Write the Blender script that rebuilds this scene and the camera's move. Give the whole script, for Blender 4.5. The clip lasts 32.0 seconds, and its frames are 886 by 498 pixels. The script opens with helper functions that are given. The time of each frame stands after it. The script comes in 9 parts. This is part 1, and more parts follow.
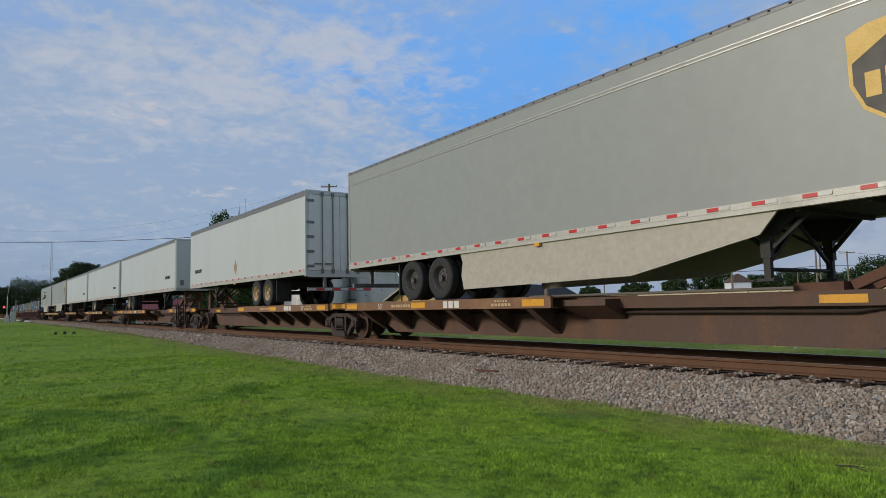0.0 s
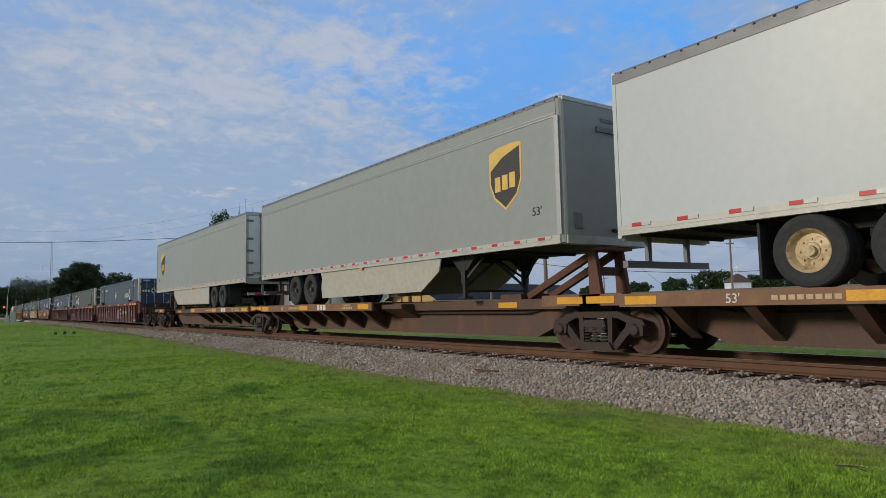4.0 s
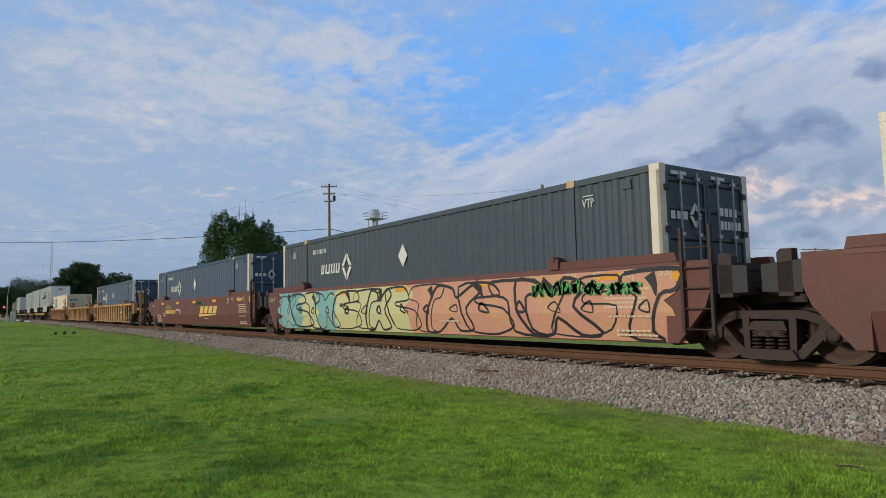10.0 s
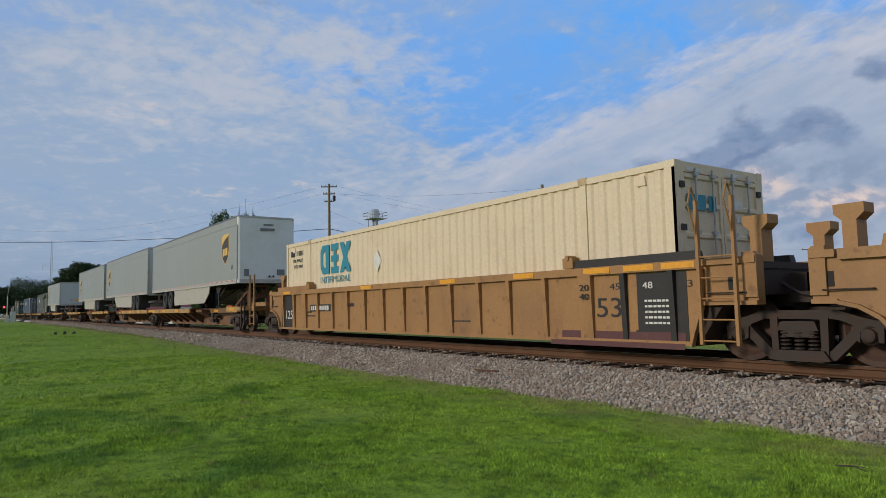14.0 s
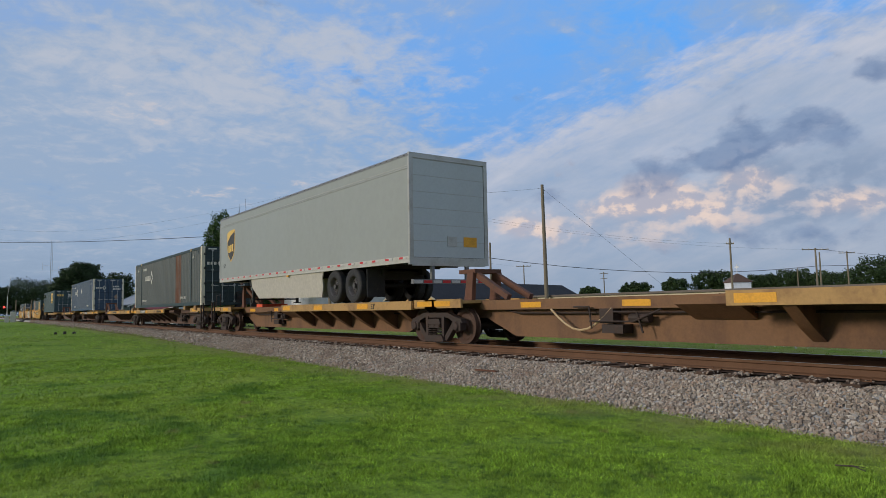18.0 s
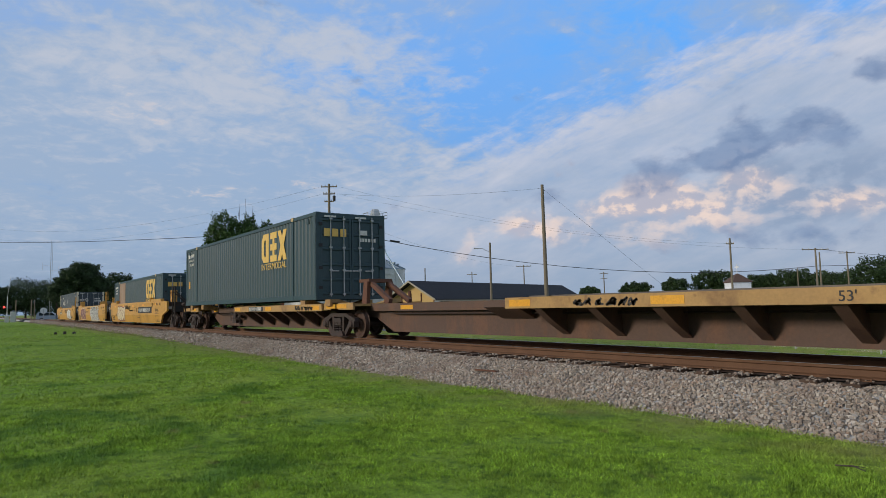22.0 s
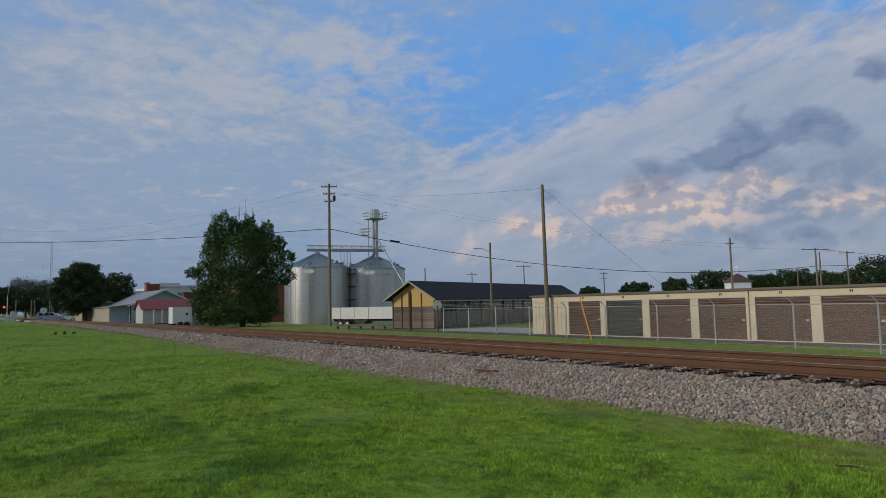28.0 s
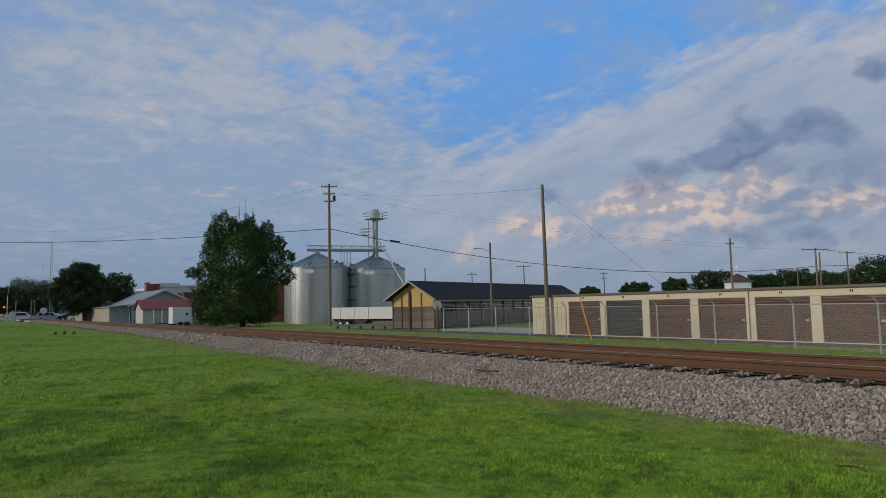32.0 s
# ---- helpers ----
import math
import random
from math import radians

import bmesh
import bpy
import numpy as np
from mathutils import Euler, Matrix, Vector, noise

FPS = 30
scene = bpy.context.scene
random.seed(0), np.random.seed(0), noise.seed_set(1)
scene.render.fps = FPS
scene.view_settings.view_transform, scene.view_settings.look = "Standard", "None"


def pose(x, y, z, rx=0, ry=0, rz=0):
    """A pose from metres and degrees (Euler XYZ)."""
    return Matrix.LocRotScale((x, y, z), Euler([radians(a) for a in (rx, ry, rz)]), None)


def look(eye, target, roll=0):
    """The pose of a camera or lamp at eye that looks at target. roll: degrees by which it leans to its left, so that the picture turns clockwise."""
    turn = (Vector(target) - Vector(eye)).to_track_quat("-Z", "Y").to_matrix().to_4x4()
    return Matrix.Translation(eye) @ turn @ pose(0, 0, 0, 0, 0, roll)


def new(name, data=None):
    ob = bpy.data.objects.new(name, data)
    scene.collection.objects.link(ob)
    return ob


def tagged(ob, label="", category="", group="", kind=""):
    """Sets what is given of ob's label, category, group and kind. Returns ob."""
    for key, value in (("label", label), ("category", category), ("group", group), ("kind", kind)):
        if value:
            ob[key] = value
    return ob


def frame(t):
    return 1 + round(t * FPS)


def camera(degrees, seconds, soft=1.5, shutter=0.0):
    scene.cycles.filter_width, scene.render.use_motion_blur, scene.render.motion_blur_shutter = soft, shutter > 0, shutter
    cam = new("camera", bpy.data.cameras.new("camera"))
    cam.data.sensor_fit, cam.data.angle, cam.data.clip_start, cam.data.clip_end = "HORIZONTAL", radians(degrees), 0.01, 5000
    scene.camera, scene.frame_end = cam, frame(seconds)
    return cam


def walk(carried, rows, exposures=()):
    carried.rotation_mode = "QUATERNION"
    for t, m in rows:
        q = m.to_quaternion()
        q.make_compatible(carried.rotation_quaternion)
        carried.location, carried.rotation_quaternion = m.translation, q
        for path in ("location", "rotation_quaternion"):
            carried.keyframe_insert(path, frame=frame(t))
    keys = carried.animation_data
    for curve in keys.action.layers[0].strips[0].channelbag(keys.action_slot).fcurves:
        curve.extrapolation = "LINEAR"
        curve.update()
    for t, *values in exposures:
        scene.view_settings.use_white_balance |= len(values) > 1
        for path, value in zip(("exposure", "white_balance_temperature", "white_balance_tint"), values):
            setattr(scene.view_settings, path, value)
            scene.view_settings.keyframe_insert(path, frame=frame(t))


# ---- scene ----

# ---------------------------------------------------------------- camera
cam = camera(67.4, 32.0, soft=0.5, shutter=0.0)
EYE = (0.0, 0.0, 0.9264)
VIEW = look(EYE, (-8.1244, 5.7689, 1.7715), -1.259)
walk(cam, [(0.0, VIEW), (32.0, VIEW)],
     exposures=[(0.0, -0.06), (5.0, -0.04), (7.0, 0.08), (13.0, 0.08), (14.0, -0.07), (17.5, -0.03), (19.0, -0.03), (21.0, 0.06), (23.0, 0.05), (25.0, -0.10), (28.0, -0.31), (32.0, -0.31)])

C = 10.46                      # centre line of the track, metres from the camera
UP = Vector((0, 0, 1))

# ---------------------------------------------------------------- world and sun
SUN_AZ = radians(194)          # compass-like, clockwise from +y
SUN_EL = radians(18)


def build_world():
    w = bpy.data.worlds.new("sky")
    scene.world = w
    w.use_nodes = True
    nt = w.node_tree
    nt.nodes.clear()
    N, L = nt.nodes.new, nt.links.new

    def math_(op, a, b=None, clamp=False):
        n = N("ShaderNodeMath")
        n.operation, n.use_clamp = op, clamp
        for i, v in enumerate((a, b)):
            if v is None:
                continue
            if isinstance(v, (int, float)):
                n.inputs[i].default_value = v
            else:
                L(v, n.inputs[i])
        return n.outputs[0]

    def mix(fac, a, b):
        n = N("ShaderNodeMix")
        n.data_type = "RGBA"
        L(fac, n.inputs[0])
        for i, v in ((6, a), (7, b)):
            if isinstance(v, tuple):
                n.inputs[i].default_value = (*v, 1)
            else:
                L(v, n.inputs[i])
        return n.outputs[2]

    def ramp(v, lo, hi):
        n = N("ShaderNodeMapRange")
        n.interpolation_type = "SMOOTHSTEP"
        L(v, n.inputs[0])
        n.inputs[1].default_value, n.inputs[2].default_value = lo, hi
        return n.outputs[0]

    tc = N("ShaderNodeTexCoord")
    sep = N("ShaderNodeSeparateXYZ")
    L(tc.outputs["Generated"], sep.inputs[0])
    x, y, z = sep.outputs
    az = math_("MULTIPLY", math_("ARCTAN2", x, y), 57.2958)      # degrees, 0 = +y
    el = math_("MULTIPLY", math_("ARCSINE", z), 57.2958)
    # cloud plane coordinates: direction, flattened towards the horizon
    den = math_("ADD", math_("ABSOLUTE", z), 0.16)
    com = N("ShaderNodeCombineXYZ")
    L(math_("DIVIDE", x, den), com.inputs[0])
    L(math_("DIVIDE", y, den), com.inputs[1])
    com2 = N("ShaderNodeCombineXYZ")
    L(math_("MULTIPLY", az, 0.05), com2.inputs[0])
    L(math_("MULTIPLY", el, 0.11), com2.inputs[1])

    def noise_(vec, scale, detail=6, rough=0.55, dist=0.0):
        n = N("ShaderNodeTexNoise")
        L(vec, n.inputs["Vector"])
        n.inputs["Scale"].default_value, n.inputs["Detail"].default_value = scale, detail
        n.inputs["Roughness"].default_value, n.inputs["Distortion"].default_value = rough, dist
        return n.outputs["Fac"]

    def blob(a0, e0, wa, we):
        """1 in the middle of a cloud bank at azimuth a0, elevation e0, falling to 0."""
        p = math_("POWER", math_("DIVIDE", math_("SUBTRACT", az, a0), wa), 2)
        q = math_("POWER", math_("DIVIDE", math_("SUBTRACT", el, e0), we), 2)
        return math_("EXPONENT", math_("MULTIPLY", math_("ADD", p, q), -1.0))

    sky = N("ShaderNodeTexSky")
    sky.sky_type, sky.sun_disc = "NISHITA", False
    sky.sun_elevation, sky.sun_rotation = SUN_EL, SUN_AZ
    sky.air_density, sky.dust_density, sky.ozone_density = 1.0, 0.6, 2.0
    K = 10.0

    def col(r, g, b):
        return (r * K, g * K, b * K)

    def add(*v):
        r = v[0]
        for w in v[1:]:
            r = math_("ADD", r, w)
        return r

    def mul(a, b):
        return math_("MULTIPLY", a, b)

    plane = com.outputs[0]
    dome = com2.outputs[0]

    def shifted(vec, dx, dy):
        n = N("ShaderNodeVectorMath")
        n.operation = "ADD"
        L(vec, n.inputs[0])
        n.inputs[1].default_value = (dx, dy, 0)
        return n.outputs[0]

    def heaps(*banks):
        return add(*[mul(blob(*b[:4]), b[4]) for b in banks])

    def off(n, k):
        """Noise about zero, k strong."""
        return mul(math_("SUBTRACT", n, 0.5), k)

    com3 = N("ShaderNodeCombineXYZ")                  # streaks that rise to the right
    L(math_("ADD", mul(az, 0.045), mul(el, 0.020)), com3.inputs[0])
    L(math_("SUBTRACT", mul(el, 0.20), mul(az, 0.075)), com3.inputs[1])
    n_big = noise_(plane, 1.1, 8, 0.55, 0.3)          # great sheets
    n_rip = noise_(plane, 5.5, 7, 0.62, 0.6)          # ripples of the high cloud
    n_puf = noise_(plane, 13.0, 6, 0.60, 0.5)
    n_fin = noise_(dome, 9.0, 8, 0.62, 0.3)
    com4 = N("ShaderNodeCombineXYZ")
    L(mul(az, 0.085), com4.inputs[0])
    L(mul(el, 0.115), com4.inputs[1])
    heapv = com4.outputs[0]
    n_cum = noise_(heapv, 3.3, 9, 0.52, 0.15)         # heaped cloud
    n_cus = noise_(shifted(heapv, -0.035, 0.06), 3.3, 9, 0.52, 0.15)
    n_low = noise_(dome, 1.6, 7, 0.55, 0.2)
    n_str = noise_(com3.outputs[0], 2.6, 8, 0.60, 0.35)
    relief = ramp(math_("SUBTRACT", n_cum, n_cus), -0.075, 0.085)
    # clear blue, paler towards the horizon, hazy at its foot
    base = mix(ramp(el, 2.0, 22.0), col(0.23, 0.36, 0.56), col(0.12, 0.40, 0.93))
    base = mix(ramp(el, 26.0, 70.0), base, sky.outputs[0])
    # broken grey cloud over the rest of the dome
    inview = mul(blob(-55, 8, 48, 26), 1.0)
    rest = mul(ramp(add(n_big, mul(n_rip, 0.35)), 0.45, 0.72), math_("SUBTRACT", 1.0, inview, True))
    base = mix(mul(rest, 0.85), base, col(0.42, 0.41, 0.42))
    # rippled high cloud over the left half
    left = heaps((-77, 16, 17, 8.5, 0.36), (-92, 9, 22, 9, 0.22), (-62, 9, 13, 6.5, 0.28), (-150, 40, 60, 40, 0.3), (60, 45, 80, 45, 0.3), (-87, 23.5, 5, 4, -0.22), (-66, 19, 6, 2.0, -0.10), (-50, 18, 7, 6, -0.30))
    high = ramp(add(mul(n_big, 0.35), mul(n_rip, 0.75), mul(n_puf, 0.45), mul(n_fin, 0.20), left), 0.74, 1.28)
    c = mix(mul(high, 0.84), base, col(0.33, 0.43, 0.58))
    core = ramp(add(mul(n_rip, 0.75), mul(n_puf, 0.60), mul(n_fin, 0.20), mul(n_big, 0.25), heaps((-77, 18, 15, 6.5, 0.30), (-62, 22, 9, 5.0, 0.20), (-60, 12, 8, 5.0, 0.14), (-84, 6.5, 20, 3.0, 0.10))), 0.96, 1.36)
    c = mix(mul(core, 0.62), c, col(0.56, 0.575, 0.635))
    warm = ramp(add(mul(n_rip, 0.6), mul(n_puf, 0.6), heaps((-79, 16.3, 7.0, 2.8, 0.26), (-66, 10.5, 9, 0.9, 0.22), (-75, 9.3, 5, 0.9, 0.20))), 0.84, 1.02)
    c = mix(mul(warm, 0.38), c, col(0.74, 0.62, 0.58))
    # cloud bank rising to the right, streaked, its upper edge lit
    line = math_("MINIMUM", math_("ADD", mul(math_("ADD", az, 54.6), 0.31), 12.6), 20.4)
    edge = math_("SUBTRACT", line, el)
    bank = ramp(add(edge, off(n_str, 9.0), off(n_fin, 6.0)), -1.6, 3.0)
    bank = mul(bank, mul(ramp(az, -68.0, -50.0), ramp(az, 30.0, 10.0)))
    lit = ramp(add(mul(n_str, 0.7), mul(n_low, 0.35), off(n_fin, 0.25), mul(ramp(edge, 6.0, 0.0), 0.20)), 0.26, 1.0)
    bankc = mix(lit, col(0.33, 0.42, 0.57), col(0.61, 0.615, 0.68))
    c = mix(mul(bank, 0.86), c, bankc)
    # soft grey-blue body of cloud low on the right
    body = ramp(add(heaps((-24, 8.5, 9, 4.0, 0.75), (-38, 6.0, 12, 2.5, 0.45)), off(n_low, 1.2), off(n_cum, 0.5)), 0.25, 0.75)
    c = mix(mul(body, 0.64), c, mix(relief, col(0.19, 0.275, 0.425), col(0.30, 0.38, 0.52)))
    # heaped clouds, warm where the low sun meets them
    heap = ramp(add(heaps((-33.6, 7.3, 6.6, 2.4, 0.80), (-40.3, 7.9, 2.8, 1.2, 0.70), (-36.5, 9.3, 2.4, 1.7, 0.55), (-28.6, 9.4, 2.6, 1.1, 0.66), (-46.9, 6.6, 2.5, 1.4, 0.80), (-22.6, 6.9, 3.6, 1.3, 0.74), (-41, 5.4, 4.4, 1.0, 0.36), (-52.0, 6.0, 1.8, 1.3, 0.42), (-54, 3.8, 2.4, 0.9, 0.36)), off(n_cum, 1.7), off(n_fin, 0.4)), 0.20, 0.98)
    heap = mul(heap, ramp(blob(-37, 6.5, 20, 6.5), 0.15, 0.5))
    c = mix(mul(heap, 0.90), c, mix(ramp(add(relief, off(n_fin, 0.5)), 0.0, 0.9), col(0.46, 0.45, 0.53), col(0.86, 0.68, 0.59)))
    # ragged dark scud before them
    dark = ramp(add(heaps((-27.8, 12.3, 4.0, 2.0, 0.95), (-25.4, 13.4, 2.0, 1.4, 0.6), (-35.9, 10.7, 3.6, 1.7, 0.85), (-32.6, 11.2, 2.6, 1.2, 0.60), (-46, 9.0, 5.5, 0.9, 0.42), (-21.0, 16.0, 1.8, 1.4, 0.80), (-22.6, 12.3, 1.1, 0.9, 0.5), (-26.6, 4.8, 9, 1.2, 0.62)), off(n_cum, 2.6), off(n_fin, 0.7)), 0.34, 1.0)
    c = mix(mul(dark, 0.80), c, mix(relief, col(0.135, 0.215, 0.385), col(0.20, 0.285, 0.455)))
    haze = ramp(el, 6.5, -0.5)
    c = mix(mul(haze, 0.60), c, col(0.225, 0.312, 0.435))
    bg, out = N("ShaderNodeBackground"), N("ShaderNodeOutputWorld")
    bg.inputs["Strength"].default_value = 0.1
    L(c, bg.inputs["Color"])
    L(bg.outputs[0], out.inputs[0])


build_world()
sun = new("sun", bpy.data.lights.new("sun", "SUN"))
sun.data.energy, sun.data.angle, sun.data.color = 1.95, radians(10), (1.0, 0.89, 0.75)
_d = Vector((math.sin(SUN_AZ) * math.cos(SUN_EL), math.cos(SUN_AZ) * math.cos(SUN_EL), math.sin(SUN_EL)))
sun.matrix_world = Matrix.Translation((0, 0, 60)) @ _d.to_track_quat("Z", "Y").to_matrix().to_4x4()

# ---------------------------------------------------------------- materials
MATS = {}
FADED = {}         # paint by name: its sun-bleached tone on the outer ridges


def mat(name, col, rough=0.6, metal=0.0, col2=None, scale=3.0, amount=0.5, bump=0.0, bscale=40.0, grain=0.12, streak=False, stretch=(1, 1, 1), spec=0.5, rand=0.0):
    """A surface with its base colour, a second colour in large patches (wear, dirt), fine grain and relief."""
    if name in MATS:
        return MATS[name]
    m = bpy.data.materials.new(name)
    m.use_nodes = True
    nt = m.node_tree
    N, L = nt.nodes.new, nt.links.new
    b = nt.nodes["Principled BSDF"]
    b.inputs["Roughness"].default_value, b.inputs["Metallic"].default_value = rough, metal
    b.inputs["Specular IOR Level"].default_value = spec
    tc = N("ShaderNodeTexCoord")
    mp = N("ShaderNodeMapping")
    mp.inputs["Scale"].default_value = stretch
    L(tc.outputs["Object"], mp.inputs["Vector"])
    n1 = N("ShaderNodeTexNoise")
    n1.inputs["Scale"].default_value, n1.inputs["Detail"].default_value, n1.inputs["Roughness"].default_value = scale, 8, 0.62
    L(mp.outputs[0], n1.inputs["Vector"])
    r1 = N("ShaderNodeMapRange")
    r1.inputs[1].default_value, r1.inputs[2].default_value = 0.5, 0.72
    r1.inputs[4].default_value = amount
    L(n1.outputs["Fac"], r1.inputs[0])
    mx = N("ShaderNodeMix")
    mx.data_type = "RGBA"
    mx.inputs[6].default_value = (*col, 1)
    mx.inputs[7].default_value = (*(col2 or tuple(v * 0.6 for v in col)), 1)
    L(r1.outputs[0], mx.inputs[0])
    n2 = N("ShaderNodeTexNoise")
    n2.inputs["Scale"].default_value, n2.inputs["Detail"].default_value = bscale, 5
    L(tc.outputs["Object"], n2.inputs["Vector"])
    hs = N("ShaderNodeHueSaturation")
    r2 = N("ShaderNodeMapRange")
    r2.inputs[3].default_value, r2.inputs[4].default_value = 1 - grain * 2, 1 + grain * 2
    L(n2.outputs["Fac"], r2.inputs[0])
    val = r2.outputs[0]
    if rand:
        oi = N("ShaderNodeObjectInfo")
        r3 = N("ShaderNodeMapRange")
        r3.inputs[3].default_value, r3.inputs[4].default_value = 1 - rand, 1 + rand
        L(oi.outputs["Random"], r3.inputs[0])
        mu = N("ShaderNodeMath")
        mu.operation = "MULTIPLY"
        L(val, mu.inputs[0])
        L(r3.outputs[0], mu.inputs[1])
        val = mu.outputs[0]
    L(val, hs.inputs["Value"])
    L(mx.outputs[2], hs.inputs["Color"])
    L(hs.outputs[0], b.inputs["Base Color"])
    r4 = N("ShaderNodeMapRange")
    r4.inputs[3].default_value, r4.inputs[4].default_value = max(0.05, rough - 0.12), min(1, rough + 0.15)
    L(n1.outputs["Fac"], r4.inputs[0])
    L(r4.outputs[0], b.inputs["Roughness"])
    if bump:
        bp = N("ShaderNodeBump")
        bp.inputs["Strength"].default_value, bp.inputs["Distance"].default_value = 1.0, bump
        L(n2.outputs["Fac"], bp.inputs["Height"])
        L(bp.outputs[0], b.inputs["Normal"])
    MATS[name] = m
    return m


def glow(name, col, strength):
    if name not in MATS:
        m = bpy.data.materials.new(name)
        m.use_nodes = True
        b = m.node_tree.nodes["Principled BSDF"]
        b.inputs["Base Color"].default_value = (*col, 1)
        b.inputs["Emission Color"].default_value, b.inputs["Emission Strength"].default_value = (*col, 1), strength
        MATS[name] = m
    return MATS[name]


RUST = (0.12, 0.055, 0.03)
M_rail = mat("rail_steel_rusty", (0.122, 0.058, 0.027), 0.8, 0.0, (0.15, 0.08, 0.04), 2.0, 0.6, 0.002, 60, stretch=(0.2, 1, 1))
M_railtop = mat("rail_head_polished", (0.32, 0.31, 0.30), 0.28, 1.0, (0.2, 0.15, 0.12), 3, 0.3)
M_tie = mat("creosoted_timber", (0.085, 0.052, 0.034), 0.9, 0, (0.10, 0.075, 0.055), 4, 0.7, 0.006, 25, rand=0.3, stretch=(3, .4, 1))
M_ballast = mat("ballast_bed", (0.40, 0.39, 0.37), 0.95, 0, (0.30, 0.28, 0.25), 3, 0.6, 0.03, 22, 0.35)
M_bed = mat("rust_stained_track_bed", (0.075, 0.045, 0.032), 0.95, 0, (0.12, 0.075, 0.05), 3, 0.6, 0.03, 22, 0.35)
M_stone = mat("ballast_stone", (0.36, 0.33, 0.30), 0.9, 0, (0.24, 0.17, 0.13), 1.2, 0.7, 0.004, 60, 0.2)
M_truck = mat("truck_cast_steel", (0.040, 0.025, 0.019), 0.7, 0.0, (0.082, 0.040, 0.024), 5, 0.7, 0.003, 50)
M_wheel = mat("wheel_steel", (0.070, 0.035, 0.022), 0.65, 0.0, (0.105, 0.052, 0.030), 6, 0.6, 0.002, 40)
M_tread = mat("wheel_tread", (0.35, 0.33, 0.31), 0.35, 1.0)
M_black = mat("black_steel", (0.025, 0.024, 0.024), 0.6, 0.1, (0.07, 0.045, 0.035), 5, 0.4)
M_rubber = mat("tyre_rubber", (0.03, 0.03, 0.032), 0.85, 0, (0.075, 0.065, 0.055), 6, 0.6, 0.004, 60)
M_rimw = mat("rim_white", (0.62, 0.56, 0.44), 0.5, 0.1, (0.35, 0.2, 0.1), 8, 0.8)
M_rimy = mat("rim_yellow", (0.56, 0.43, 0.25), 0.5, 0.1, (0.22, 0.11, 0.05), 7, 1.0)
M_rima = mat("rim_steel_dark", (0.13, 0.12, 0.115), 0.45, 0.6, (0.06, 0.05, 0.045), 8, 0.6)
M_white = mat("trailer_white_paint", (0.55, 0.575, 0.57), 0.36, 0, (0.50, 0.515, 0.50), 0.5, 0.5, 0.001, 8, 0.03, stretch=(1, 1, .25))
M_whiteb = mat("trailer_front_white", (0.76, 0.77, 0.75), 0.38, 0, (0.6, 0.59, 0.54), 0.8, 0.5, 0.001, 8, 0.03)
M_grey = mat("trailer_grey_panel", (0.315, 0.332, 0.316), 0.42, 0, (0.292, 0.302, 0.285), 0.4, 0.4, 0.0015, 5, 0.04, stretch=(1, 1, .3))
M_skirt = mat("side_skirt_grey", (0.47, 0.43, 0.36), 0.45, 0, (0.44, 0.40, 0.335), 0.3, 0.4, 0.001, 10)
M_alu = mat("aluminium_rail", (0.46, 0.45, 0.42), 0.42, 0.55, (0.30, 0.27, 0.23), 3, 0.6, 0.001, 40)
M_rolldoor = mat("roll_up_door_panel", (0.50, 0.53, 0.54), 0.45, 0.1, (0.44, 0.46, 0.46), 0.6, 0.5, 0.001, 20, 0.05)
M_botrail = mat("pale_bottom_rail", (0.52, 0.50, 0.45), 0.45, 0.15, (0.36, 0.33, 0.28), 2.5, 0.6, 0.001, 40)
M_roofrail = mat("roof_rail_grey", (0.20, 0.20, 0.205), 0.5, 0.3, (0.18, 0.17, 0.16), 2, 0.6)
M_under = mat("trailer_underside", (0.022, 0.02, 0.02), 0.8, 0, (0.05, 0.04, 0.035), 3, 0.6)
M_red = mat("reflector_red", (0.62, 0.03, 0.03), 0.35, 0)
M_silver = mat("reflector_silver", (0.58, 0.57, 0.54), 0.35, 0.1)
M_amber = mat("reflector_amber", (0.80, 0.36, 0.02), 0.4, 0)
M_yellow = mat("reflector_yellow", (0.76, 0.36, 0.02), 0.5, 0, (0.40, 0.19, 0.03), 3, 0.7)
M_ink = mat("black_marking", (0.02, 0.02, 0.022), 0.6)
M_mark = mat("white_marking", (0.72, 0.70, 0.64), 0.6, 0, (0.5, 0.46, 0.4), 6, 0.5)
M_tan = mat("faded_cream_marking", (0.55, 0.40, 0.22), 0.65, 0, (0.35, 0.24, 0.13), 6, 0.6)
M_gold = mat("gold_marking", (0.78, 0.50, 0.12), 0.5, 0, (0.6, 0.36, 0.08), 4, 0.4)
M_brown = mat("dark_brown_marking", (0.05, 0.042, 0.036), 0.5)
M_teal = mat("teal_marking", (0.02, 0.24, 0.34), 0.5, 0, (0.05, 0.2, 0.27), 4, 0.4)
M_navy = mat("container_navy_paint", (0.034, 0.066, 0.115), 0.5, 0, (0.07, 0.095, 0.13), 1.2, 0.6, 0.001, 20, 0.1)
M_slate = mat("container_slate_paint", (0.048, 0.068, 0.085), 0.55, 0, (0.09, 0.10, 0.105), 1.2, 0.6, 0.001, 20, 0.1)
M_green = mat("container_green_paint", (0.029, 0.062, 0.072), 0.5, 0, (0.055, 0.082, 0.09), 1.2, 0.6, 0.001, 20, 0.1)
M_dkteal = mat("container_teal_grey_paint", (0.030, 0.058, 0.064), 0.5, 0, (0.07, 0.08, 0.08), 1.5, 0.7, 0.001, 20, 0.1, stretch=(1.5, 1, .3))
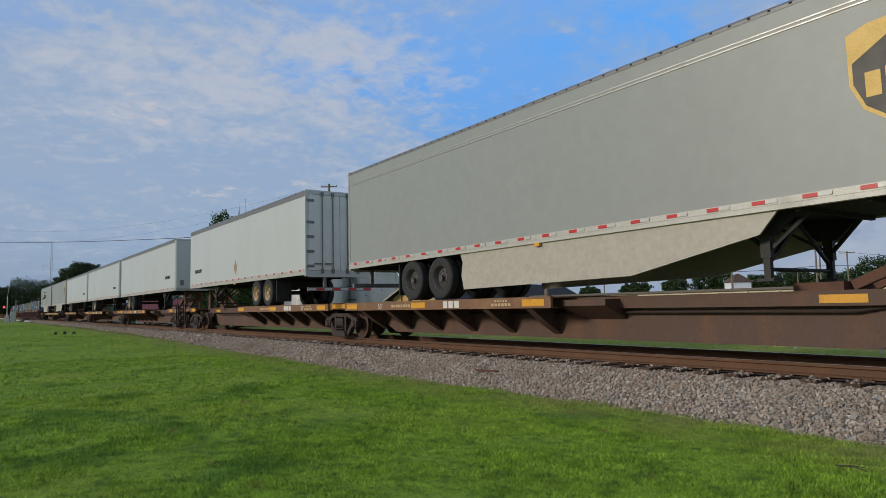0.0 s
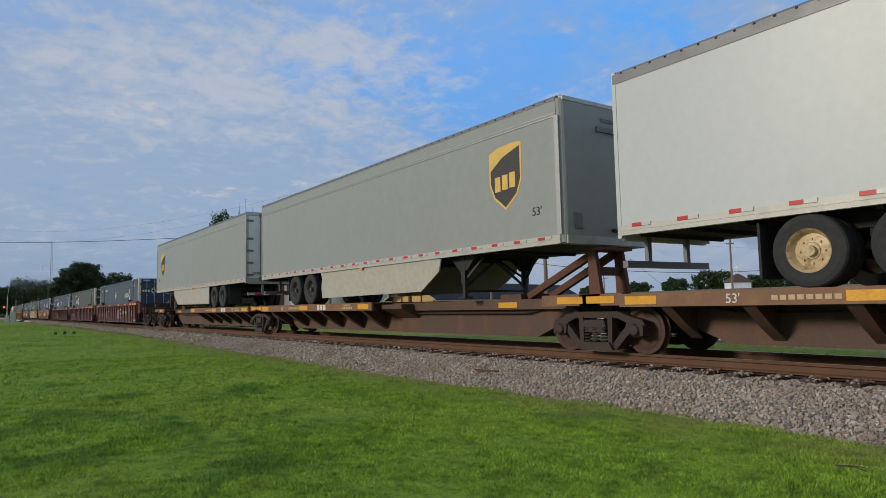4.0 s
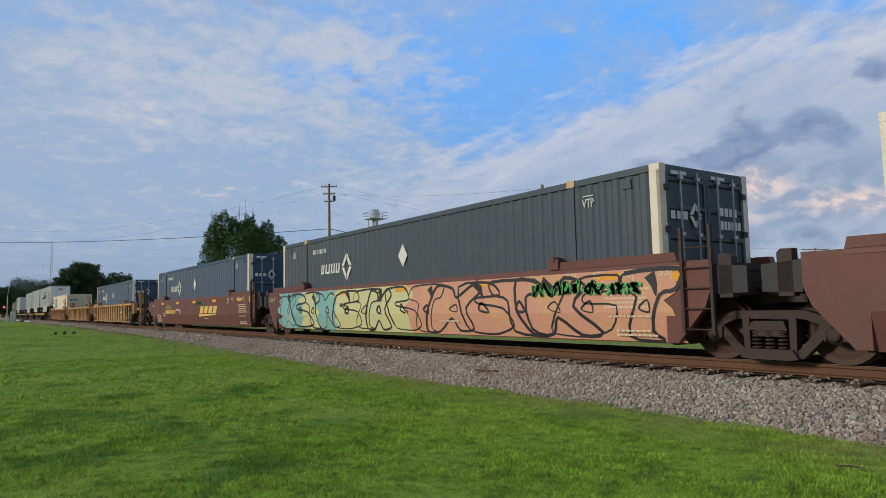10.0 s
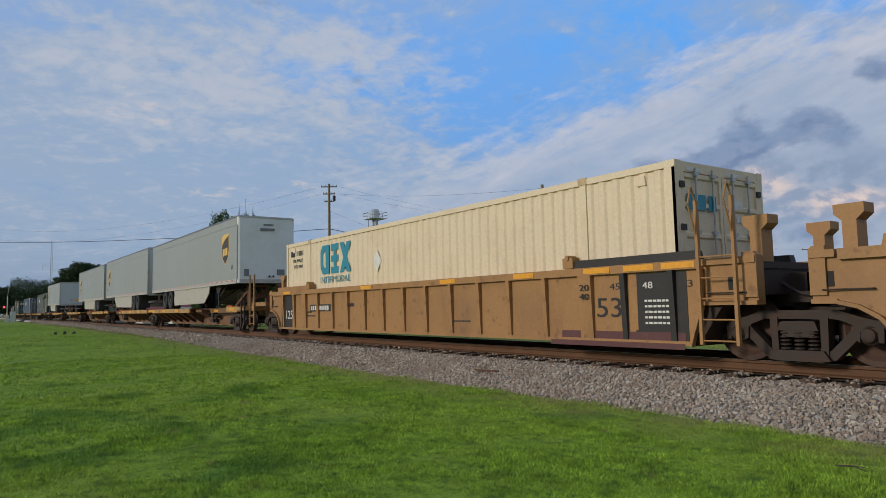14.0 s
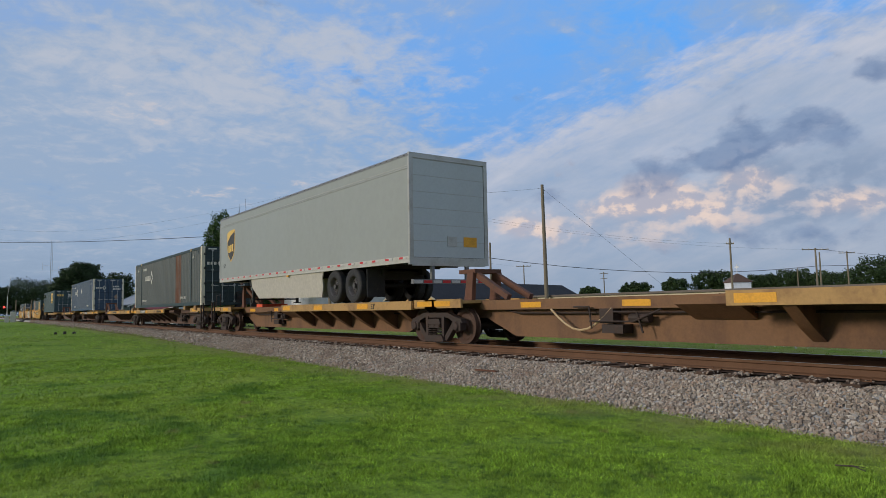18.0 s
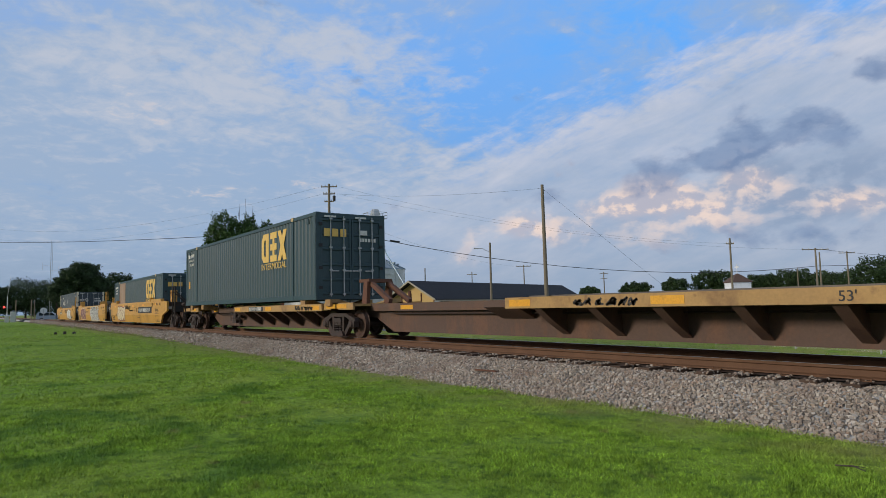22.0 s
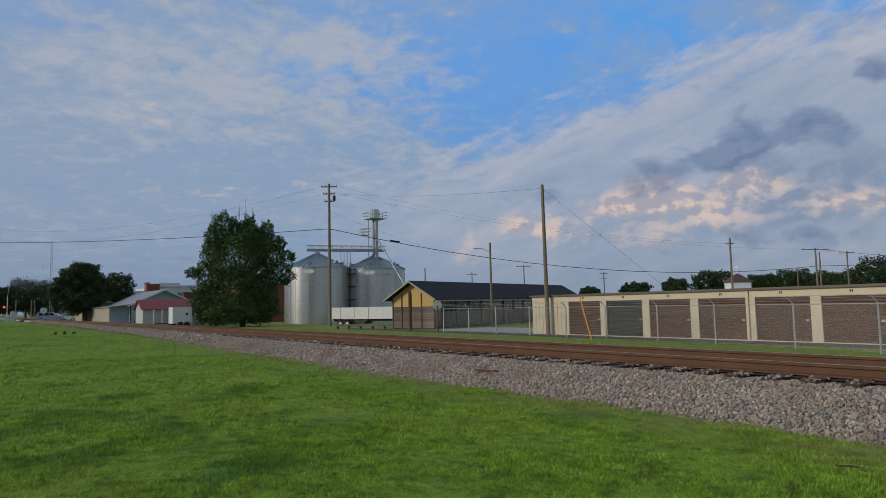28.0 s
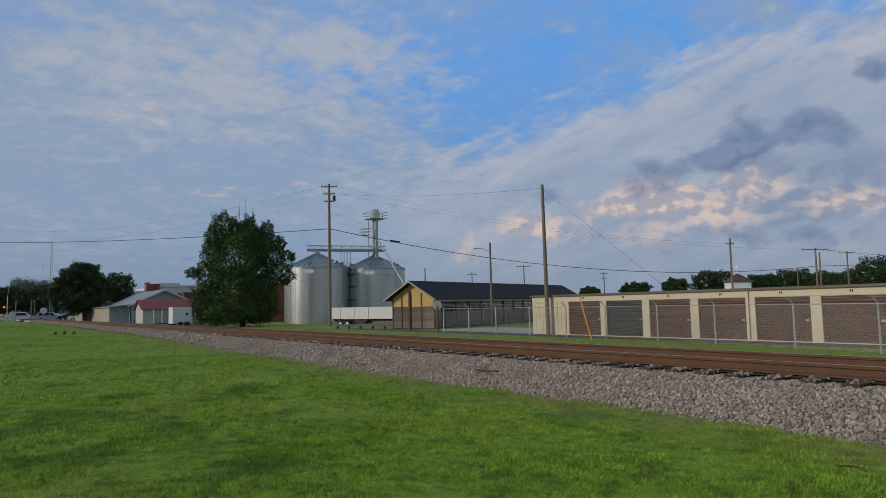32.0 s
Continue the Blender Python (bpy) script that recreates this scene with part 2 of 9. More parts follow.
M_worn = mat("container_worn_teal_paint", (0.023, 0.044, 0.048), 0.5, 0, (0.08, 0.086, 0.084), 1.6, 0.8, 0.001, 20, 0.1, stretch=(2.0, 1, .12))
M_cream = mat("container_cream_paint", (0.75, 0.62, 0.43), 0.55, 0, (0.62, 0.48, 0.31), 1.0, 0.5, 0.001, 20, 0.08)
M_rustp = mat("rusted_panel", (0.13, 0.05, 0.025), 0.85, 0, (0.25, 0.18, 0.14), 2, 0.6, 0.002, 30, stretch=(1, 1, .3))
M_bare = mat("weathered_bare_panel", (0.36, 0.25, 0.18), 0.7, 0, (0.28, 0.15, 0.09), 1.5, 0.7, stretch=(1, 1, .3))
M_maroon = mat("well_maroon_paint", (0.105, 0.036, 0.036), 0.6, 0, (0.15, 0.075, 0.07), 1.4, 0.5, 0.001, 25, 0.1, stretch=(1, 1, .4))
M_bnred = mat("well_oxide_red_paint", (0.135, 0.043, 0.030), 0.6, 0, (0.10, 0.05, 0.04), 1.4, 0.6, 0.001, 25, 0.1, stretch=(1, 1, .4))
M_ochre = mat("well_weathered_ochre", (0.37, 0.192, 0.068), 0.62, 0, (0.24, 0.122, 0.052), 1.3, 0.7, 0.001, 25, 0.1, stretch=(1, 1, .4))
M_tyel = mat("well_yellow_paint", (0.57, 0.295, 0.052), 0.5, 0, (0.47, 0.235, 0.045), 1.0, 0.5, 0.001, 25, 0.07, stretch=(1, 1, .4))
M_spbrown = mat("spine_brown_steel", (0.105, 0.060, 0.042), 0.68, 0, (0.19, 0.09, 0.048), 1.8, 0.8, 0.002, 25, 0.12, stretch=(1, 1, .5))
M_spochre = mat("spine_ochre_steel", (0.20, 0.10, 0.044), 0.7, 0, (0.10, 0.054, 0.034), 1.4, 0.9, 0.002, 25, 0.12, stretch=(1, 1, .5))
M_deck = mat("deck_edge_ochre", (0.44, 0.26, 0.09), 0.65, 0, (0.20, 0.105, 0.05), 1.5, 0.9, 0.001, 25, 0.1)
M_deckb = mat("deck_edge_brown", (0.21, 0.105, 0.055), 0.65, 0, (0.34, 0.19, 0.08), 1.5, 0.6, 0.001, 25, 0.1)
M_grass = mat("lawn_soil_and_turf", (0.20, 0.31, 0.042), 0.9, 0, (0.27, 0.37, 0.055), 0.45, 0.8, 0.03, 26, 0.3, spec=0.1)
M_blade = mat("grass_blade", (0.245, 0.395, 0.042), 0.7, 0, (0.33, 0.46, 0.062), 0.35, 1.0, 0, 4.0, 0.45, spec=0.12)
M_gal = mat("galvanised_corrugated", (0.55, 0.56, 0.55), 0.30, 0.70, (0.50, 0.45, 0.37), 1.5, 0.6, 0.001, 20, 0.08)
M_galroof = mat("galvanised_roof", (0.25, 0.32, 0.37), 0.42, 0.4, (0.18, 0.22, 0.26), 1.0, 0.6)
M_steel = mat("galvanised_pipe", (0.46, 0.465, 0.46), 0.45, 0.6, (0.22, 0.22, 0.22), 5, 0.5)
M_pole = mat("weathered_pole_timber", (0.20, 0.165, 0.115), 0.9, 0, (0.28, 0.235, 0.17), 3, 0.7, 0.004, 30, stretch=(2, 2, .15))
M_wire = mat("wire_black", (0.02, 0.02, 0.022), 0.6)
M_leaf = mat("leaf_dark_green", (0.042, 0.092, 0.015), 0.6, 0, (0.088, 0.142, 0.026), 0.6, 0.7, 0, 6, 0.3)
M_leaf2 = mat("leaf_deep_green", (0.022, 0.048, 0.010), 0.7, 0, (0.045, 0.075, 0.016), 0.5, 0.7, 0, 6, 0.3)
M_bark = mat("bark", (0.07, 0.052, 0.04), 0.9, 0, (0.11, 0.09, 0.07), 4, 0.6, 0.01, 20)
M_storage = mat("cream_metal_wall", (0.66, 0.57, 0.40), 0.5, 0, (0.52, 0.44, 0.30), 1.0, 0.4, 0.001, 20, 0.05)
M_door = mat("brown_rollup_door", (0.118, 0.058, 0.036), 0.5, 0, (0.15, 0.078, 0.052), 1.0, 0.4, 0.001, 20, 0.06)
M_doord = mat("dark_grey_rollup_door", (0.045, 0.045, 0.047), 0.5, 0, (0.07, 0.07, 0.07), 1.0, 0.4)
M_trim = mat("grey_brown_roof_trim", (0.13, 0.105, 0.085), 0.55, 0.1, (0.2, 0.17, 0.14), 1, 0.5)
M_asph = mat("asphalt", (0.075, 0.078, 0.083), 0.9, 0, (0.11, 0.11, 0.115), 0.6, 0.6, 0.004, 60, 0.2)
M_concrete = mat("concrete", (0.36, 0.35, 0.32), 0.85, 0, (0.25, 0.24, 0.22), 1.2, 0.5, 0.003, 40)
M_shingle = mat("dark_shingle_roof", (0.020, 0.021, 0.026), 0.95, 0, (0.042, 0.042, 0.048), 1.2, 0.6, 0.01, 12, 0.2)
M_plank = mat("grey_weathered_planks", (0.15, 0.125, 0.105), 0.9, 0, (0.30, 0.26, 0.21), 1.2, 0.8, 0.01, 14, 0.25, stretch=(.3, .3, 3), rand=0.25)
M_ygable = mat("yellowed_gable_boards", (0.62, 0.42, 0.16), 0.8, 0, (0.5, 0.33, 0.12), 1.5, 0.5, rand=0.08)
M_brick = mat("red_brick_wall", (0.22, 0.075, 0.045), 0.9, 0, (0.15, 0.06, 0.045), 1.5, 0.6, 0.004, 14, 0.25)
M_bluegrey = mat("blue_grey_siding", (0.34, 0.41, 0.46), 0.6, 0, (0.27, 0.33, 0.38), 1.2, 0.5)
M_tansiding = mat("tan_siding", (0.40, 0.36, 0.27), 0.7, 0, (0.3, 0.27, 0.2), 1.2, 0.5)
M_redroof = mat("red_metal_roof", (0.26, 0.05, 0.055), 0.5, 0.1, (0.2, 0.045, 0.05), 1.2, 0.5)
M_tin = mat("tin_roof", (0.34, 0.35, 0.36), 0.5, 0.5, (0.22, 0.21, 0.21), 1.2, 0.6)
M_whitew = mat("white_wall_paint", (0.70, 0.71, 0.70), 0.6, 0, (0.55, 0.55, 0.53), 1.5, 0.5)
M_brownroof = mat("brown_roof", (0.10, 0.06, 0.045), 0.85, 0, (0.14, 0.09, 0.07), 2, 0.6)
M_glass_shade = mat("dark_window_glass", (0.02, 0.025, 0.03), 0.08, 0)
M_carw = mat("car_paint_white", (0.74, 0.75, 0.76), 0.25, 0)
M_card = mat("car_paint_dark", (0.02, 0.022, 0.027), 0.2, 0)
M_carr = mat("car_paint_red", (0.25, 0.02, 0.02), 0.2, 0)
M_orange = mat("bright_orange_board", (0.8, 0.10, 0.03), 0.5)
M_post = mat("cream_post_paint", (0.74, 0.67, 0.52), 0.5, 0, (0.60, 0.50, 0.36), 3, 0.6)
M_rustorange = mat("rusty_orange_paint", (0.13, 0.055, 0.032), 0.75, 0, (0.07, 0.042, 0.03), 4, 0.7)



def per_island(m, lo, hi):
    """Every leaf, blade or stone its own tone."""
    nt = m.node_tree
    geo, r = nt.nodes.new("ShaderNodeNewGeometry"), nt.nodes.new("ShaderNodeMapRange")
    r.inputs[3].default_value, r.inputs[4].default_value = lo, hi
    nt.links.new(geo.outputs["Random Per Island"], r.inputs[0])
    hs = nt.nodes["Hue/Saturation/Value"]
    old = hs.inputs["Value"].links[0].from_socket
    mu = nt.nodes.new("ShaderNodeMath")
    mu.operation = "MULTIPLY"
    nt.links.new(old, mu.inputs[0])
    nt.links.new(r.outputs[0], mu.inputs[1])
    nt.links.new(mu.outputs[0], hs.inputs["Value"])


def patches(m, col, scale, lo, hi, amount, detail=5, verge=False):
    """Patches of another growth or stain over a material, in metres of the world."""
    nt = m.node_tree
    N, L = nt.nodes.new, nt.links.new
    b = nt.nodes["Principled BSDF"]
    old = b.inputs["Base Color"].links[0].from_socket
    tc, n, r, mx = N("ShaderNodeTexCoord"), N("ShaderNodeTexNoise"), N("ShaderNodeMapRange"), N("ShaderNodeMix")
    L(tc.outputs["Object"], n.inputs["Vector"])
    n.inputs["Scale"].default_value, n.inputs["Detail"].default_value = scale, detail
    r.inputs[1].default_value, r.inputs[2].default_value, r.inputs[4].default_value = lo, hi, amount
    L(n.outputs["Fac"], r.inputs[0])
    mx.data_type = "RGBA"
    fac = r.outputs[0]
    if verge:
        # only along the strip of lawn beside the ballast
        sp, rv, mu = N("ShaderNodeSeparateXYZ"), N("ShaderNodeMapRange"), N("ShaderNodeMath")
        L(tc.outputs["Object"], sp.inputs[0])
        L(sp.outputs[1], rv.inputs[0])
        rv.inputs[1].default_value, rv.inputs[2].default_value = C - 4.3, C - 2.9
        mu.operation = "MULTIPLY"
        L(fac, mu.inputs[0])
        L(rv.outputs[0], mu.inputs[1])
        fac = mu.outputs[0]
    L(fac, mx.inputs[0])
    L(old, mx.inputs[6])
    mx.inputs[7].default_value = (*col, 1)
    L(mx.outputs[2], b.inputs["Base Color"])


per_island(M_blade, 0.5, 1.5)
for _m in (M_dkteal, M_worn):
    _f = mat(_m.name + "_faded", (0.105, 0.112, 0.106), 0.6, 0, (0.065, 0.082, 0.085), 1.6, 0.9, 0.001, 20, 0.1, stretch=(2.0, 1, .12))
    FADED[_m.name] = _f
per_island(M_leaf, 0.55, 1.5)
per_island(M_leaf2, 0.6, 1.45)
for _m in (M_blade, M_grass):
    patches(_m, (0.30, 0.38, 0.06), 0.33, 0.52, 0.74, 0.5)      # sun-yellowed turf
    patches(_m, (0.085, 0.195, 0.030), 0.75, 0.55, 0.68, 0.65)   # darker clover
    patches(_m, (0.055, 0.125, 0.026), 3.2, 0.55, 0.68, 0.6)
    patches(_m, (0.050, 0.110, 0.026), 11.0, 0.55, 0.66, 0.55)     # small broad-leaved tufts
    patches(_m, (0.26, 0.19, 0.09), 1.7, 0.66, 0.74, 0.6)        # dry thatch
for _m in (M_blade, M_grass):
    patches(_m, (0.27, 0.27, 0.10), 1.3, 0.30, 0.62, 0.85, verge=True)   # dusty verge
patches(M_rail, (0.20, 0.10, 0.05), 1.6, 0.5, 0.7, 0.5)
for _m in (M_ochre, M_tyel, M_maroon, M_bnred, M_spbrown, M_spochre, M_deck):
    patches(_m, (0.10, 0.062, 0.042), 0.55, 0.55, 0.80, 0.40, 8)   # road grime
    patches(_m, (0.135, 0.062, 0.032), 4.5, 0.62, 0.72, 0.55, 8)   # rust blooms


# ---------------------------------------------------------------- mesh tools


def box(bm, x0, x1, y0, y1, z0, z1):
    v = [bm.verts.new((x, y, z)) for x in (x0, x1) for y in (y0, y1) for z in (z0, z1)]
    for f in ((0, 1, 3, 2), (4, 6, 7, 5), (0, 4, 5, 1), (2, 3, 7, 6), (0, 2, 6, 4), (1, 5, 7, 3)):
        bm.faces.new([v[i] for i in f])
    return v


def prism(bm, pts, a, b, axis="y"):
    """The outline pts pushed along an axis from a to b: pts are (x, z) for y, (y, z) for x, (x, y) for z."""
    def at(p, s):
        return (p[0], s, p[1]) if axis == "y" else ((s, p[0], p[1]) if axis == "x" else (p[0], p[1], s))
    va, vb = [bm.verts.new(at(p, a)) for p in pts], [bm.verts.new(at(p, b)) for p in pts]
    n = len(pts)
    fs = [bm.faces.new(va), bm.faces.new(vb[::-1])]
    for i in range(n):
        fs.append(bm.faces.new((va[i], vb[i], vb[(i + 1) % n], va[(i + 1) % n])))
    bmesh.ops.recalc_face_normals(bm, faces=fs)


def rod(bm, p0, p1, r, seg=8, r2=None):
    p0, p1 = Vector(p0), Vector(p1)
    q = (p1 - p0).to_track_quat("Z", "Y")
    r2 = r if r2 is None else r2
    rings = []
    for p, rr in ((p0, r), (p1, r2)):
        rings.append([bm.verts.new(p + q @ Vector((rr * math.cos(2 * math.pi * i / seg), rr * math.sin(2 * math.pi * i / seg), 0))) for i in range(seg)])
    for i in range(seg):
        bm.faces.new((rings[0][i], rings[0][(i + 1) % seg], rings[1][(i + 1) % seg], rings[1][i]))
    bm.faces.new(rings[0][::-1])
    bm.faces.new(rings[1])


def beam(bm, p0, p1, w, h):
    """A bar of rectangular section from p0 to p1."""
    p0, p1 = Vector(p0), Vector(p1)
    q = (p1 - p0).to_track_quat("X", "Z")
    ln = (p1 - p0).length
    v = box(bm, 0, ln, -w / 2, w / 2, -h / 2, h / 2)
    for a in v:
        a.co = p0 + q @ a.co


def lathe(bm, prof, seg, axis="y", centre=(0, 0, 0), caps=True):
    """A turned shape: prof is (radius, offset along the axis)."""
    cx, cy, cz = centre
    rings = []
    for r, o in prof:
        ring = []
        for i in range(seg):
            a = 2 * math.pi * i / seg
            u, w = r * math.cos(a), r * math.sin(a)
            ring.append(bm.verts.new((cx + u, cy + o, cz + w) if axis == "y" else (cx + u, cy + w, cz + o)))
        rings.append(ring)
    fs = []
    for a, b in zip(rings, rings[1:]):
        for i in range(seg):
            fs.append(bm.faces.new((a[i], a[(i + 1) % seg], b[(i + 1) % seg], b[i])))
    if caps:
        fs.append(bm.faces.new(rings[0]))
        fs.append(bm.faces.new(rings[-1]))
    bmesh.ops.recalc_face_normals(bm, faces=fs)


MESH = {}


def mesh_of(key, fill, material, smooth=False):
    """The mesh that fill(bm) draws, kept under key, so that alike parts share it."""
    if key in MESH:
        return MESH[key]
    bm = bmesh.new()
    fill(bm)
    me = bpy.data.meshes.new(str(key)[:40])
    bm.to_mesh(me)
    bm.free()
    me.materials.append(material)
    if material.name in FADED:
        me.materials.append(FADED[material.name])
    if smooth:
        for p in me.polygons:
            p.use_smooth = True
    MESH[key] = me
    return me


def piece(parent, name, key, fill, material, m=None, label="", smooth=False):
    """One part: a mesh object under its thing or part."""
    ob = new(name, mesh_of((key, material.name), fill, material, smooth))
    ob.parent = parent
    if m is not None:
        ob.matrix_basis = m
    if label:
        ob["label"] = label
    if name.endswith("_bars"):
        ob["kind"] = "stuff"
    return ob


def thing(name, label, category, group="", m=None):
    ob = new(name)
    ob.empty_display_size = 0.3
    tagged(ob, label, category, group)
    if m is not None:
        ob.matrix_basis = m
    return ob


def solid(name, fill, material, label, category, kind="", group="", m=None, smooth=False):
    """A thing or a piece of the setting that is one mesh."""
    bm = bmesh.new()
    fill(bm)
    me = bpy.data.meshes.new(name)
    bm.to_mesh(me)
    bm.free()
    me.materials.append(material)
    if smooth:
        for p in me.polygons:
            p.use_smooth = True
    ob = new(name, me)
    tagged(ob, label, category, group, kind)
    if m is not None:
        ob.matrix_basis = m
    return ob


def bars(bm, x, z, widths, h, gap, y):
    """A row of plain bars on the face y (towards -y): stands for a mark."""
    for w in widths:
        box(bm, x, x + w, y - 0.004, y + 0.002, z, z + h)
        x += w + gap


FACE = pose(0, 0, 0, 90, 0, 0)      # lettering upright on a face towards -y


def words(parent, text, x, z, size, y, material, width=None, end=False, name="lettering", shear=0.0):
    """Lettering with the built-in font, its left foot at x, z, on the side face y, or on the end face x=y (end=True, along y)."""
    key = ("w", text, size, width, shear, material.name)
    if key not in MESH:
        cu = bpy.data.curves.new("lettering", "FONT")
        cu.body, cu.size, cu.extrude, cu.shear = text, size / 0.70, 0.003, shear
        cu.fill_mode = "BOTH"
        cu.resolution_u = 3
        ob = bpy.data.objects.new("tmp", cu)
        scene.collection.objects.link(ob)
        bpy.context.view_layer.update()
        me = bpy.data.meshes.new_from_object(ob.evaluated_get(bpy.context.evaluated_depsgraph_get()))
        bpy.data.objects.remove(ob)
        if width:
            xs = [v.co.x for v in me.vertices]
            k = width / (max(xs) - min(xs))
            for v in me.vertices:
                v.co.x *= k
        me.materials.clear()
        me.materials.append(material)
        MESH[key] = me
    ob = new(name, MESH[key])
    ob.parent = parent
    ob.matrix_basis = (pose(y + 0.004, x, z, 90, 0, 90) if end else pose(x, y - 0.004, z, 90, 0, 0))
    return ob


def smooth01(v, a, b):
    t = min(1.0, max(0.0, (v - a) / (b - a)))
    return t * t * (3 - 2 * t)


def ground_z(x, y):
    """Height of the lie of the land; the rails' top is 0."""
    if y < C:
        return -0.6 + 0.2 * smooth01(-x, 12, 45)
    z = -0.6 - 0.6 * smooth01(y - C, 3, 15)
    z -= 0.95 * smooth01(y, 36, 46) * smooth01(-x, 72, 92)
    return z + 0.3 * smooth01(-x, 110, 140)

# ---------------------------------------------------------------- ground, ballast and track


def mesh_from(name, verts, faces, material, smooth=False):
    me = bpy.data.meshes.new(name)
    me.from_pydata(verts, [], faces)
    me.materials.append(material)
    if smooth:
        for p in me.polygons:
            p.use_smooth = True
    return me


def steps(edges):
    """Grid lines: rows of (from, to, count), shared ends dropped."""
    out = []
    for a, b, n in edges:
        out += [a + (b - a) * i / n for i in range(n)]
    return out + [edges[-1][1]]


def build_ground():
    xs = steps([(-2600, -400, 12), (-400, -150, 20), (-150, -60, 36), (-60, 12, 72), (12, 120, 18), (120, 2600, 12)])
    ys = steps([(-2600, -100, 10), (-100, -6, 14), (-6, C - 2.9, 36), (C - 2.9, C + 2.9, 6), (C + 2.9, 50, 38), (50, 200, 20), (200, 2600, 12)])
    verts, faces = [], []
    for y in ys:
        for x in xs:
            z = ground_z(x, y)
            near = -60 < y < C and -120 < x < 30
            if near and abs(y - C) > 2.6:
                z += 0.035 * noise.noise(Vector((x * 0.25, y * 0.25, 0))) + 0.012 * noise.noise(Vector((x * 1.1, y * 1.1, 4)))
            if abs(y - C) < 2.6:
                z -= 0.15
            verts.append((x, y, z))
    n = len(xs)
    for j in range(len(ys) - 1):
        for i in range(n - 1):
            a = j * n + i
            faces.append((a, a + 1, a + n + 1, a + n))
    ob = new("ground", mesh_from("ground", verts, faces, M_grass, True))
    tagged(ob, "short green summer lawn beside the railway track", "lawn", kind="structure")


def build_ballast():
    prof = [(-2.75, -0.66), (-1.95, -0.36), (-1.62, -0.235), (-1.2, -0.235), (0, -0.20), (1.2, -0.20), (1.62, -0.215), (1.95, -0.36), (2.9, -0.72)]
    xs = steps([(-1500, -200, 30), (-200, 10, 300), (10, 1500, 40)])
    verts, faces = [], []
    for x in xs:
        lift = 0.2 * smooth01(-x, 12, 45)
        for k, (y, z) in enumerate(prof):
            w = 0.05 * noise.noise(Vector((x * 1.3, k * 3.1, 0))) if k in (0, 1, 7, 8) else 0
            if k == 0:
                y += 0.95 * smooth01(-x, 10, 70) + 0.12 * noise.noise(Vector((x * 0.7, 0, 9)))
                z += lift * 0.9
            if k == 1:
                y += 0.25 * smooth01(-x, 10, 70)
            verts.append((x, C + y + w, z + w * 0.4))
    n = len(prof)
    for j in range(len(xs) - 1):
        for i in range(n - 1):
            a = j * n + i
            faces.append((a, a + n, a + n + 1, a + 1))
    ob = new("ballast", mesh_from("ballast", verts, faces, M_ballast, True))
    tagged(ob, "grey and brown crushed stone ballast shoulder", "ballast", kind="structure")
    bed = [(x, C + y, -0.19 + 0.012 * noise.noise(Vector((x * 3.0, y * 3.0, 1)))) for x in xs for y in (-1.0, -0.5, 0.0, 0.5, 1.0)]
    bf = [(j * 5 + i, j * 5 + 5 + i, j * 5 + 6 + i, j * 5 + 1 + i) for j in range(len(xs) - 1) for i in range(4)]
    ob = new("track_bed", mesh_from("track_bed", bed, bf, M_bed, True))
    tagged(ob, "rust-stained dark stone bed between the rails", "ballast", kind="structure")
    # loose stones on the shoulder
    rng = np.random.default_rng(7)
    cube = np.array([(x, y, z) for x in (-1, 1) for y in (-1, 1) for z in (-1, 1)], float)
    quad = np.array([(0, 1, 3, 2), (4, 6, 7, 5), (0, 4, 5, 1), (2, 3, 7, 6), (0, 2, 6, 4), (1, 5, 7, 3)])
    allv, allf = [], []
    base = 0
    for x0, x1, count, size in ((-14, 8, 46000, 0.0215), (-30, -14, 14000, 0.030), (-70, -30, 9000, 0.05), (-140, -70, 8000, 0.08)):
        xs_ = rng.uniform(x0, x1, count)
        tt = rng.uniform(0, 1, count) ** 0.9
        for x, t in zip(xs_, tt):
            edge = -2.78 + 0.95 * smooth01(-x, 10, 70) + 0.12 * noise.noise(Vector((x * 0.7, 0, 9)))
            y = edge + (-0.86 - edge) * t + rng.normal(0, 0.03)
            lift = 0.2 * smooth01(-x, 12, 45)
            if y < -1.62:
                z = -0.235 + (y + 1.62) / max(0.2, -edge - 1.62) * (0.425 - lift * 0.9)
            else:
                z = -0.235 if y < -1.36 else -0.245
                if y > -1.30 and ((5.5 - x) % 0.53 < 0.13 or (5.5 - x) % 0.53 > 0.40):
                    if rng.uniform() < 0.86:
                        continue
                    z = -0.19
            s = size * rng.uniform(0.55, 1.35)
            v = cube * (s * rng.uniform(0.6, 1.15, 3)) * rng.uniform(0.55, 1.05, (8, 1))
            a, b = rng.uniform(0, 6.28, 2)
            ca, sa, cb, sb = math.cos(a), math.sin(a), math.cos(b), math.sin(b)
            v = v @ np.array([[ca, sa, 0], [-sa, ca, 0], [0, 0, 1]]) @ np.array([[1, 0, 0], [0, cb, sb], [0, -sb, cb]])
            allv.append(v + (x, C + y, z + s * 0.12))
            allf.append(quad + base)
            base += 8
    ob = new("ballast_stones", mesh_from("ballast_stones", np.concatenate(allv).tolist(), np.concatenate(allf).tolist(), M_stone))
    tagged(ob, "loose angular grey and tan ballast stones", "stones", kind="stuff")
    nt = M_stone.node_tree
    # each stone its own tone
    geo, rmp = nt.nodes.new("ShaderNodeNewGeometry"), nt.nodes.new("ShaderNodeValToRGB")
    nt.links.new(geo.outputs["Random Per Island"], rmp.inputs[0])
    e = rmp.color_ramp.elements
